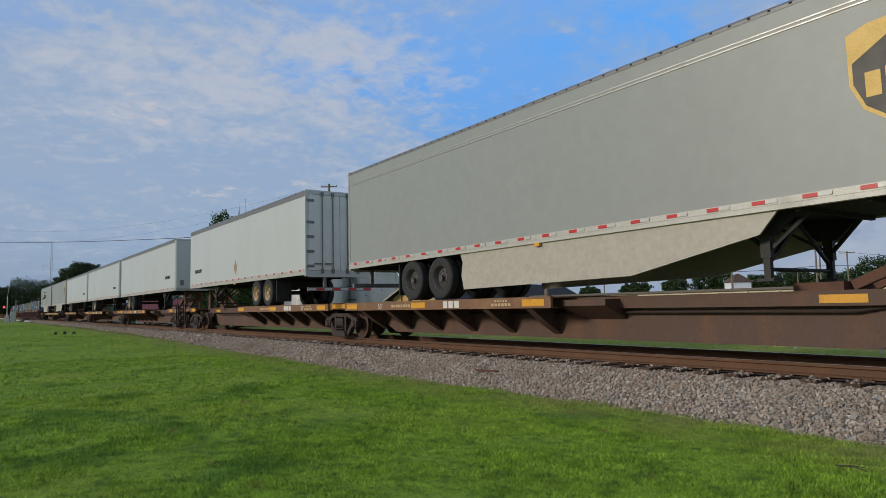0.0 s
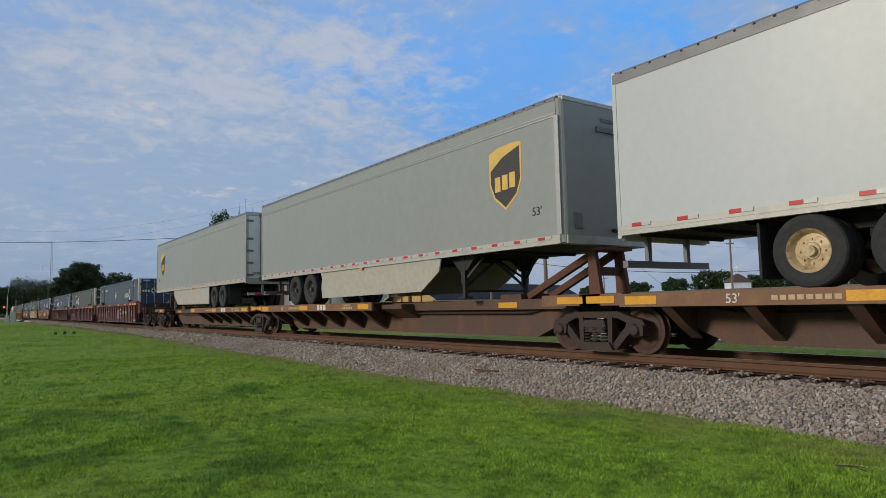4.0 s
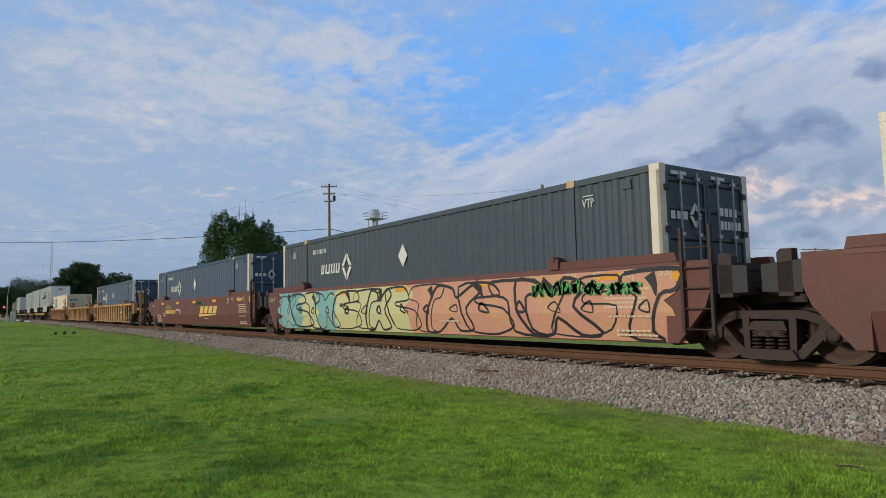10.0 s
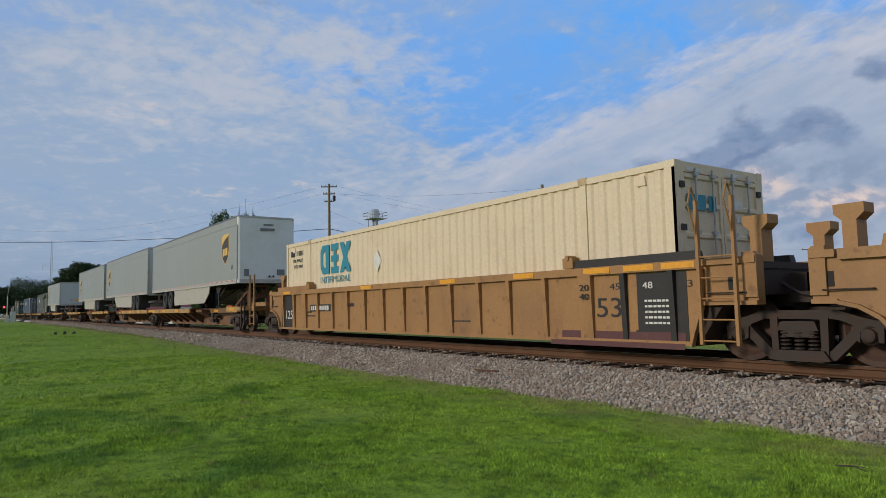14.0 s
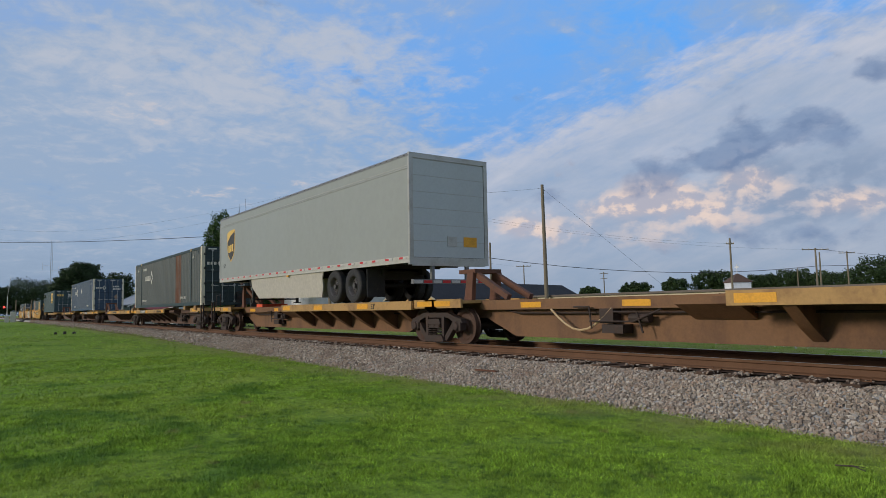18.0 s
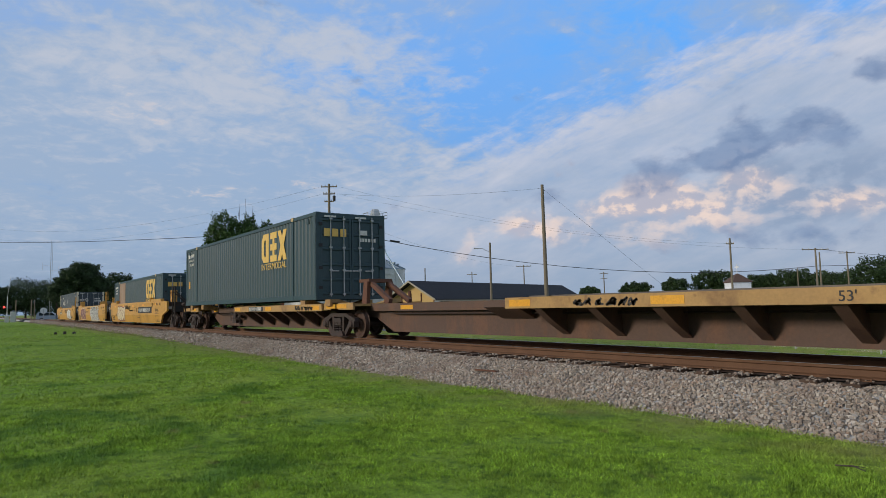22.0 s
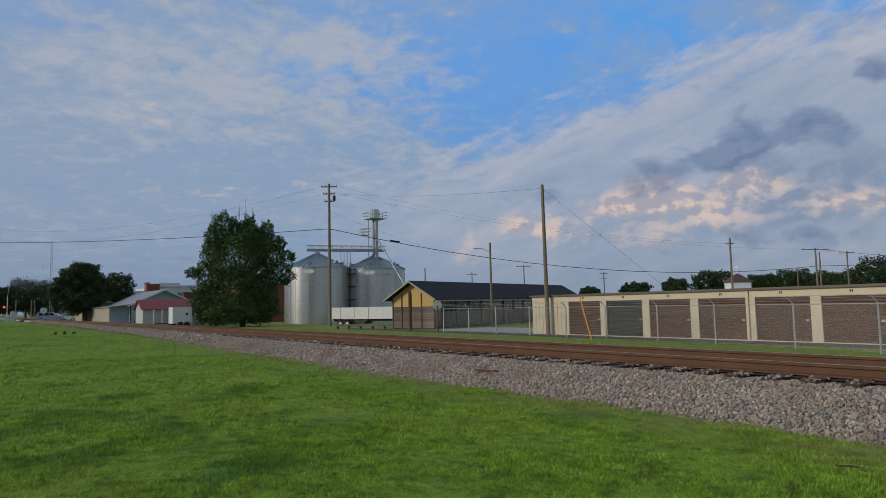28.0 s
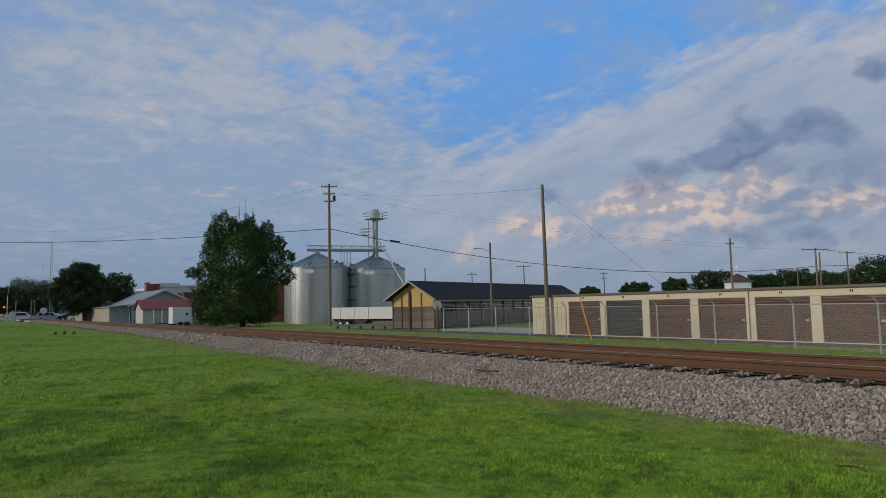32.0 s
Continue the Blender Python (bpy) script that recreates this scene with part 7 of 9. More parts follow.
        piece(s, "inspection_box", ("yinsp", i), lambda bm: (box(bm, 0.81, 1.06, ys - 0.003, ys, 1.0, 1.015), box(bm, 0.81, 1.06, ys - 0.003, ys, 1.235, 1.25), box(bm, 0.81, 0.825, ys - 0.003, ys, 1.0, 1.25), box(bm, 1.045, 1.06, ys - 0.003, ys, 1.0, 1.25)), M_brown) if i == 0 else None
        words(s, "125 T", -9.58, 1.17, 0.19, -1.441, M_mark, 0.80)
        piece(s, "end_reflector", "yrefl", lambda bm: box(bm, -8.62, -8.28, -1.472, -1.4645, 1.18, 1.31), M_amber, label="orange reflector on the black end")
        piece(s, "end_reflector", "yrefl2", lambda bm: box(bm, -8.45, -8.28, -1.472, -1.4645, 1.33, 1.47), M_amber)
        if i:
            for zz in (0.98, 1.26):
                piece(s, "end_reflector", "yrefl3", lambda bm: box(bm, 8.30, 8.50, -1.472, -1.4645, 0.0, 0.17), M_amber, pose(0, 0, zz), "orange reflector on the black end")
        piece(s, "red_strip", "yred", lambda bm: (box(bm, -7.9, -5.4, -1.372, -1.366, 0.205, 0.245)), M_maroon)
        for e in (-1, 1):
            for yy in (-0.95, 0.95):
                piece(s, "guide_post", ("ypost", e), lambda bm: (box(bm, -0.15, -0.09, -0.15, 0.15, 1.46, 2.13), box(bm, 0.09, 0.15, -0.15, 0.15, 1.46, 2.13), box(bm, -0.09, 0.09, -0.15, 0.15, 2.06, 2.13), box(bm, -0.09, 0.09, -0.15, 0.15, 1.46, 1.80), box(bm, -0.09, 0.09, 0.02, 0.15, 1.80, 2.06)), M_tyel, pose(9.36 if e > 0 else -9.15, yy, 0), "yellow container guide post")
    piece(units["yellow", 1], "dark_end", "ydk1", lambda bm: prism(bm, [(8.35, 0.6), (8.7, 0.8), (9.3, 1.0), (9.62, 1.0), (9.62, 1.5), (8.9, 1.5)], -1.474, -1.468), M_black)
    graffiti(units["yellow", 0], "y0", (-5.5, -2.6), 0.33, 1.36, ys, M_gcream, M_gplum, 41)
    scrawl(units["yellow", 0], "y0b", (-2.4, -0.7), 1.12, 1.45, ys, M_ink, 42, 0.016)
    graffiti(units["yellow", 1], "y1", (-6.4, -3.1), 0.33, 1.42, ys, M_gplum, M_gcream, 43)
    scrawl(units["yellow", 1], "y1b", (-1.9, -0.4), 1.33, 1.46, ys, M_ink, 49, 0.016)
    wild_piece(units["yellow", 1], "y2", ((0.1, 4.7, M_gwhite),), 0.26, 1.50, ys, M_ink, 44, 12, 0.026)
    graffiti(units["yellow", 2], "y3", (1.2, 4.3), 0.30, 1.42, ys, M_gwhite, M_ink, 45)
    scrawl(units["yellow", 2], "y4", (4.6, 6.0), 0.42, 0.66, ys, M_ink, 46, 0.016)
    scrawl(units["yellow", 2], "y5", (-4.6, -3.6), 1.2, 1.42, ys, M_ink, 47, 0.014)
    scrawl(units["yellow", 2], "y6", (-1.2, 0.6), 1.15, 1.42, ys, M_ink, 48, 0.014)
    # loads: trailers
    h = 16.15 / 2
    place(trailer("grey panelled parcel trailer with side skirt and shield mark", 1, style="grey", skirt=True, tandem=4.0, wing=2.6, reach=0.9), -17.71 + h, -0.45, 0.06)
    tr = place(trailer("white dry van trailer with barred rear doors", -1, 14.63, "white", (M_rimy, M_rimy), tandem=4.2), -35.6 + 7.33)
    piece(tr, "placard", "trplac", lambda bm: diamond(bm, 0.0, 2.74, 0.27, -1.292), M_bare, None, "bare metal placard holder")
    place(trailer("white dry van trailer with rounded nose", 1, style="white", rims=(M_rimy, M_rima)), -54.88 + h)
    place(trailer("white dry van trailer with grey roof rail", 1, style="white", rims=(M_rima, M_rimw)), -72.31 + h)
    place(trailer("white dry van trailer with steel bottom rail", 1, style="white", rims=(M_rimy, M_rima)), -89.74 + h)
    place(trailer("grey parcel trailer with gold-edged nose and shield mark", 1, style="grey", skirt=True), -107.2 + h)
    place(trailer("grey parcel trailer with long side skirt and shield mark", -1, style="grey", skirt=True), -125.25 + h)
    place(trailer("grey parcel trailer with pale nose and shield mark", 1, style="grey", skirt=True, nose=M_whiteb), -333.0 + h)
    place(trailer("grey parcel trailer with side skirt and shield mark", -1, style="grey", skirt=True, rear="roll", top=5.07), -350.69 + h, 0.3, 0.03)
    place(trailer("grey parcel trailer with riveted panel seams and shield mark", -1, style="grey", skirt=True, rear="roll", ribs=13, top=5.07, wing=0.25), -367.92 + h, 0.3, 0.03)
    place(trailer("grey parcel trailer with a roll-up rear door", -1, style="grey", skirt=True, rear="roll", top=4.95), -402.80 + h, 0.45, 0.05)
    # loads: containers
    c = LC / 2
    W = 0.30
    lab = "dark blue corrugated container with white end posts, in a well car"
    place(container(lab, M_navy, "lozenge", 4.1, W, M_post, placards=((-0.6, 1.95, "d"),)), -130.57 - c)
    place(container("slate grey corrugated container with white end posts, in a well car", M_dkteal, "lozenge", -3.9, W, M_post), -150.21 - c)
    place(container(lab, M_navy, "lozenge", -3.7, W, M_post, placards=((0.05, 2.0, "d"),)), -169.81 - c)
    place(container(lab, M_navy, "lozenge", 4.1, W, M_post, placards=((-0.25, 1.95, "d"),)), -193.18 - c)
    place(container("slate blue corrugated container with white end posts, in a well car", M_slate, "lozenge", -3.9, W, M_post, placards=((0.05, 1.95, "d"),)), -212.6 - c)
    place(container("navy blue corrugated container with white end posts, in a well car", M_navy, "lozenge", -3.8, W, M_post, placards=((-0.05, 1.95, "d"),)), -232.4 - c)
    place(container(lab, M_navy, "lozenge", -3.9, W, M_post, placards=((-0.05, 1.95, "d"),)), -256.11 - c)
    place(container("cream corrugated container with blue block mark, in a well car", M_cream, "block", -4.3, W, M_cream, M_teal, placards=((-1.6, 1.9, "d"),)), -295.26 - c)
    S = 1.20
    k1 = place(container("dark green-grey corrugated container with rusty patch, on spine car", M_worn, "lozenge", -3.9, S, M_post, rust_at=(2.9, 4.1)), -405.6 - c)
    words(k1, "TOP LIFT ONLY", 3.9, S + 0.35, 0.15, -1.279, M_mark, 1.25)
    words(k1, "TOP LIFT ONLY", -5.75, S + 0.35, 0.15, -1.279, M_mark, 1.25)
    k2 = place(container("dark blue corrugated container with white end posts, on a spine car", M_navy, "lozenge", -3.9, S, M_post, placards=((0.15, 1.95, "d"),)), -441.3 - c)
    words(k2, "TOP LIFT ONLY", 3.9, S + 0.35, 0.15, -1.279, M_mark, 1.25)
    words(k2, "TOP LIFT ONLY", -5.75, S + 0.35, 0.16, -1.279, M_mark, 1.3)
    place(container("dark green corrugated container with gold block mark, on a spine car", M_green, "block", 4.2, S, M_green, M_gold, placards=((-7.45, 0.85, "y"),), size=1.2), -476.25 - c)
    place(container("dark green corrugated container with bare patched panel, in well car", M_green, "block", 4.6, W, M_green, M_gold, bare_at=(-6.02, -3.727), size=1.25), -497.6 - c)
    place(container("dark slate corrugated container with white end posts, in a well car", M_slate, "lozenge", -3.9, W, M_post, placards=((-0.9, 1.95, "d"),)), -536.65 - c)


# ---------------------------------------------------------------- the far side of the track


def leaves(bm_v, bm_f, rng, blobs_, right, n, size):
    """Leaf clumps scattered in and on the lobes of a crown: small tilted quads."""
    rx, ry = right
    vol = [b[2] * b[3] for b in blobs_]
    tot = sum(vol)
    for (l, z, a, b), v in zip(blobs_, vol):
        k = int(n * v / tot)
        u = rng.normal(size=(k, 3))
        u /= np.linalg.norm(u, axis=1)[:, None]
        rr = rng.uniform(0.35, 1.0, k) ** 0.55
        rough = 1 + 0.22 * np.sin(u[:, 0] * 7 + l) * np.sin(u[:, 2] * 6 + z) + rng.normal(0, 0.06, k)
        u = u * (rr * rough)[:, None]
        px = l * rx + (u[:, 0] * a) * rx - (u[:, 1] * a * 0.8) * ry
        py = l * ry + (u[:, 0] * a) * ry + (u[:, 1] * a * 0.8) * rx
        pz = z + u[:, 2] * b
        ok = pz > 0.05
        c = np.stack([px, py, pz], 1)[ok]
        m = len(c)
        d1 = rng.normal(size=(m, 3))
        d1 /= np.linalg.norm(d1, axis=1)[:, None]
        d2 = np.cross(d1, rng.normal(size=(m, 3)))
        d2 /= np.linalg.norm(d2, axis=1)[:, None]
        s = (size * rng.uniform(0.5, 1.3, m))[:, None]
        q = np.stack([c - d1 * s, c + d2 * s * 0.6, c + d1 * s, c - d2 * s * 0.6], 1)
        base = sum(len(x) for x in bm_v)
        bm_v.append(q.reshape(-1, 3))
        bm_f.append(np.arange(m * 4).reshape(-1, 4) + base)


def tree(name, label, base, right, blobs_, n, size, material, seed, trunk_h, trunk_r, group=""):
    gz = ground_z(*base)
    t = thing(name, label, "tree", group, pose(base[0], base[1], gz))
    bl = [(l, z - gz, a, b) for l, z, a, b in blobs_]
    rx, ry = right

    def wood(bm):
        rod(bm, (0, 0, -0.2), (0, 0, trunk_h), trunk_r, 9, trunk_r * 0.65)
        for l, z, a, b in bl:
            top = (l * rx, l * ry, z + b * 0.4)
            rod(bm, (0, 0, trunk_h * 0.8), top, trunk_r * 0.45, 6, trunk_r * 0.08)
            rod(bm, (l * rx * 0.5, l * ry * 0.5, trunk_h * 0.4 + z * 0.5), ((l + a * 0.6) * rx, (l + a * 0.6) * ry, z + b * 0.5), trunk_r * 0.2, 5, 0.02)
    piece(t, "trunk", ("trunk", name, seed), wood, M_bark)
    rng = np.random.default_rng(seed)
    V, F = [], []
    leaves(V, F, rng, bl, right, n, size)
    me = mesh_from("crown", np.concatenate(V).tolist(), np.concatenate(F).tolist(), material)
    cr = new("crown", me)
    cr.parent = t
    cr["kind"] = "stuff"
    return t


def span(bm, p, q, sag, r, n=14):
    """A wire hung between two points: one bent tube."""
    p, q = Vector(p), Vector(q)
    pts = [p.lerp(q, i / n) - UP * sag * 4 * (i / n) * (1 - i / n) for i in range(n + 1)]
    side = (q - p).cross(UP).normalized() * r
    rings = [[bm.verts.new(a + UP * r), bm.verts.new(a + side), bm.verts.new(a - UP * r), bm.verts.new(a - side)] for a in pts]
    for a, b in zip(rings, rings[1:]):
        for i in range(4):
            bm.faces.new((a[i], a[(i + 1) % 4], b[(i + 1) % 4], b[i]))


def pole(label, x, y, top, r=0.16, arms=(), material=None, lean=(0, 0)):
    gz = ground_z(x, y)
    p = thing("utility_pole", label, "pole", "utility poles", pose(x, y, gz))
    hgt = top - gz
    piece(p, "shaft", ("shaft", x, y), lambda bm: rod(bm, (0, 0, -0.3), (lean[0], lean[1], hgt), r, 12, r * 0.68), material or M_pole)
    for k, (dz, w) in enumerate(arms):
        a = piece(p, "crossarm", ("arm", x, dz), lambda bm: beam(bm, (lean[0] - w * 0.55, lean[1] - w * 0.8, hgt - dz), (lean[0] + w * 0.55, lean[1] + w * 0.8, hgt - dz), 0.1, 0.12), M_pole)
        for s in (-0.95, -0.5, 0.5, 0.95):
            piece(a, "insulator", ("insul", x, dz, s), lambda bm: rod(bm, (lean[0] + s * w * 0.55, lean[1] + s * w * 0.8, hgt - dz), (lean[0] + s * w * 0.55, lean[1] + s * w * 0.8, hgt - dz + 0.22), 0.05, 6), M_steel)
    return p


def silo(x, y, r, eave, peak, label):
    gz = ground_z(x, y)
    s = thing("grain_bin", label, "silo", "grain bins", pose(x, y, gz))
    he, hp = eave - gz, peak - gz
    n = 72

    def shell(bm):
        prof = []
        z = 0.0
        while z < he - 0.05:
            prof += [(r, z), (r + 0.025, z + 0.11)]
            z += 0.22
        prof.append((r, he))
        lathe(bm, prof, n, "z")
    piece(s, "wall", ("binwall", x), shell, M_gal, smooth=True)
    for k in range(28):
        a = 2 * math.pi * k / 28
        piece(s, "stiffener", ("stiff", r, he), lambda bm: box(bm, r + 0.01, r + 0.045, -0.04, 0.04, 0.0, he), M_gal, pose(0, 0, 0, 0, 0, math.degrees(a)))
    for k in range(1, 9):
        piece(s, "ring_seam", ("ringseam", r, he), lambda bm: lathe(bm, [(r + 0.01, -0.04), (r + 0.034, -0.02), (r + 0.034, 0.02), (r + 0.01, 0.04)], n, "z", caps=False), M_gal, pose(0, 0, k * he / 9))
    piece(s, "roof", ("binroof", x), lambda bm: lathe(bm, [(r + 0.18, he - 0.08), (r + 0.16, he + 0.02), (0.5, hp - 0.15), (0.5, hp + 0.15), (0.3, hp + 0.2)], n // 2, "z"), M_galroof)
    for k in range(36):
        piece(s, "roof_rib", ("rib", r, he), lambda bm: beam(bm, (0.5, 0, hp - 0.10), (r + 0.16, 0, he + 0.06), 0.09, 0.10), M_galroof, pose(0, 0, 0, 0, 0, k * 10))
    for k in range(6):
        a = math.radians(60 * k + 20)
        piece(s, "roof_vent", ("vent", r), lambda bm: (box(bm, -0.25, 0.25, -0.22, 0.22, 0, 0.4), box(bm, 0.1, 0.45, -0.25, 0.25, 0.25, 0.5)), M_galroof, pose(r * 0.78 * math.cos(a), r * 0.78 * math.sin(a), he + (hp - he) * 0.25, 0, 0, math.degrees(a)))
    piece(s, "name_badge", ("badge", x), lambda bm: lathe(bm, [(0.9, 0), (0.9, 0.05)], 20, "y"), M_whitew, pose(r * 0.88 * 0.9, -r * 0.62, he - 0.75, 0, 0, 52) @ Matrix.Diagonal((1, 1, 0.4, 1)))
    return s


def truss(bm, p, q, w, h, n):
    p, q = Vector(p), Vector(q)
    side = (q - p).cross(UP).normalized() * w / 2
    for s in (-1, 1):
        for z in (0, h):
            beam(bm, p + side * s + UP * z, q + side * s + UP * z, 0.08, 0.08)
        for i in range(n):
            a, b = p.lerp(q, i / n) + side * s, p.lerp(q, (i + 1) / n) + side * s
            beam(bm, a, b + UP * h if i % 2 == 0 else b, 0.05, 0.05) if i % 2 == 0 else beam(bm, a + UP * h, b, 0.05, 0.05)
            beam(bm, a, a + UP * h, 0.05, 0.05)


def car(label, m, paint, kind):
    v = thing("minivan" if kind == "van" else "car", label, "car", "", m)
    hr = {"van": 1.75, "suv": 1.7, "car": 1.42}[kind]
    L2 = 2.45 if kind == "van" else 2.25
    prof = {"van": [(-L2, 0.35), (-L2, 1.0), (-L2 + 0.25, hr), (L2 - 1.9, hr), (L2 - 0.9, 1.05), (L2 - 0.1, 0.85), (L2, 0.35)],
            "suv": [(-L2, 0.4), (-L2, 1.1), (-L2 + 0.3, hr), (L2 - 2.0, hr), (L2 - 1.35, 1.1), (L2 - 0.1, 0.95), (L2, 0.4)],
            "car": [(-L2, 0.35), (-L2, 0.9), (-L2 + 0.8, 0.98), (-L2 + 1.3, hr), (L2 - 1.9, hr), (L2 - 1.15, 0.95), (L2 - 0.1, 0.75), (L2, 0.35)]}[kind]
    piece(v, "body", ("carbody", kind), lambda bm: prism(bm, prof, -0.9, 0.9), paint)
    for s in (-1, 1):
        piece(v, "side_window", ("carwin", kind, s), lambda bm: prism(bm, [(-L2 + 0.45, 1.08), (-L2 + 0.55, hr - 0.12), (L2 - 2.0, hr - 0.12), (L2 - 1.45, 1.08)], s * 0.9, s * 0.915), M_glass_shade)
        for x in (-L2 + 0.9, L2 - 0.9):
            w = piece(v, "wheel", ("carwheel",), lambda bm: lathe(bm, [(0.2, -0.1), (0.33, -0.1), (0.34, 0.1), (0.2, 0.1)], 18), M_rubber, pose(x, s * 0.82, 0.34))
            piece(w, "rim", ("carrim",), lambda bm: lathe(bm, [(0.05, -0.115), (0.21, -0.105), (0.21, 0.105), (0.05, 0.115)], 12), M_silver)
        piece(v, "headlight", ("carhl", kind, s), lambda bm: box(bm, L2 - 0.12, L2 + 0.01, min(s * 0.5, s * 0.85), max(s * 0.5, s * 0.85), 0.65, 0.8), M_silver)
        piece(v, "tail_lamp", ("cartl", kind, s), lambda bm: box(bm, -L2 - 0.01, -L2 + 0.1, min(s * 0.7, s * 0.88), max(s * 0.7, s * 0.88), 0.8, 1.0), M_red)
    return v


def build_storage():
    y0, g = 32.0, -1.2
    st = thing("storage_building", "long low cream storage building with brown roll-up doors", "building", m=pose(0, y0, g))
    x0, x1 = -34.42, 25.0
    piece(st, "end_wall", "st_end", lambda bm: box(bm, x0, x0 + 0.15, 0.0, 9.0, 0, 2.5), M_storage)
    piece(st, "back_wall", "st_back", lambda bm: box(bm, x0, x1, 8.9, 9.0, 0, 2.4), M_storage)
    piece(st, "header", "st_head", lambda bm: box(bm, x0, x1, -0.02, 0.15, 2.18, 2.55), M_storage, label="cream metal header band")
    k, x = 0, -30.97
    for i in range(10):
        piece(st, "wall_panel", "st_blank", lambda bm: box(bm, 0, 0.325, -0.01, 0.12, 0, 2.18), M_storage, pose(x0 + 0.02 + i * 0.345, 0, 0), "cream metal wall panel")
    while x < 22:
        w = 2.68
        dark = k == 1
        d = piece(st, "roll_up_door", ("st_door", dark), lambda bm: prism(bm, [p for i in range(22) for p in ((0.085, 0.02 + i * 0.0985), (0.035, 0.045 + i * 0.0985), (0.035, 0.095 + i * 0.0985), (0.085, 0.115 + i * 0.0985))] + [(0.12, 2.19), (0.12, 0.02)], 0, w, "x"), M_doord if dark else M_door, pose(x, 0, 0), "dark grey ribbed roll-up door" if dark else "brown ribbed roll-up door")
        piece(d, "bottom_bar", ("st_bar",), lambda bm: box(bm, 0, w, 0.02, 0.09, 0.0, 0.06), M_storage)
        piece(d, "latch", ("st_latch",), lambda bm: box(bm, w - 0.25, w - 0.1, 0.02, 0.06, 1.0, 1.1), M_steel)
        piece(st, "pier", ("st_pier",), lambda bm: (box(bm, 0, 0.50, -0.03, 0.14, 0, 2.18)), M_storage, pose(x + w + 0.02, 0, 0))
        piece(st, "unit_mark", ("st_num",), lambda bm: bars(bm, w / 2 - 0.08, 2.32, (0.06, 0.06), 0.13, 0.03, -0.021), M_brown, pose(x, 0, 0))
        x += 3.19
        k += 1
    for xx in (-18.55, -9.0):
        piece(st, "downspout", ("st_down",), lambda bm: box(bm, -0.05, 0.05, -0.12, -0.03, 0.1, 2.5), M_storage, pose(xx, 0, 0))
    piece(st, "roof_edge", "st_fascia", lambda bm: (box(bm, x0 - 0.3, x1, -0.16, -0.06, 2.54, 2.66), box(bm, x0 - 0.3, x0 - 0.15, -0.16, 9.2, 2.54, 2.66)), M_trim)
    piece(st, "roof", "st_roof", lambda bm: prism(bm, [(-0.12, 2.66), (4.5, 2.74), (9.2, 2.66), (9.2, 2.60), (-0.12, 2.60)], x0 - 0.25, x1, "x"), M_trim)


def build_fence():
    fence = thing("chain_link_fence", "galvanised chain-link fence with angled barbed arms", "fence")
    fence["kind"] = "structure"

    def ln(x):
        return float(np.interp(x, (-43.65, -29.48, -26.08, -22.28, -18.5, -14.29, -10.75, 3.6), (30.9, 30.19, 29.92, 29.6, 28.9, 27.99, 27.12, 23.9)))
    xs = [-43.65, -40.1, -36.7, -33.0, -29.48, -26.08, -22.28, -18.5, -14.29, -10.75, -7.2, -3.7, 0.0, 3.6]
    for x in xs:
        y = ln(x)
        g = ground_z(x, y)
        p = piece(fence, "post", ("fpost",), lambda bm: rod(bm, (0, 0, -0.1), (0, 0, 1.9), 0.038, 8), M_steel, pose(x, y, g))
        piece(p, "barbed_arm", ("farm",), lambda bm: beam(bm, (0, 0, 1.88), (-0.12, -0.28, 2.18), 0.03, 0.05), M_steel)
    for a, b in zip(xs, xs[1:]):
        pa, pb = (a, ln(a), ground_z(a, ln(a)) + 1.85), (b, ln(b), ground_z(b, ln(b)) + 1.85)
        piece(fence, "top_rail", ("frail", a), lambda bm: rod(bm, pa, pb, 0.022, 6), M_steel)

    def mesh(bm):
        x = xs[0]
        while x < xs[-1]:
            for s in (-1, 1):
                q0 = x
                q1 = x + s * 1.78
                pts = []
                for q, z in ((q0, 0.05), (q1, 1.83)):
                    pts.append((q, ln(q), ground_z(q, ln(q)) + z))
                w = 0.0028
                a, b = Vector(pts[0]), Vector(pts[1])
                vs = [bm.verts.new(c) for c in (a + Vector((w, 0, 0)), a - Vector((w, 0, 0)), b - Vector((w, 0, 0)), b + Vector((w, 0, 0)))]
                bm.faces.new(vs)
            x += 0.11
    m = piece(fence, "chain_link", "chainlink", mesh, M_steel)
    m["kind"] = "stuff"
    piece(fence, "wire", "fwire", lambda bm: [rod(bm, (xs[0], ln(xs[0]) - d, -1.2 + 1.9 + z), (xs[-1], ln(xs[-1]) - d, -1.2 + 1.9 + z), 0.006, 4) for d, z in ((0.1, 0.1), (0.2, 0.2), (0.28, 0.29))], M_steel)["kind"] = "stuff"


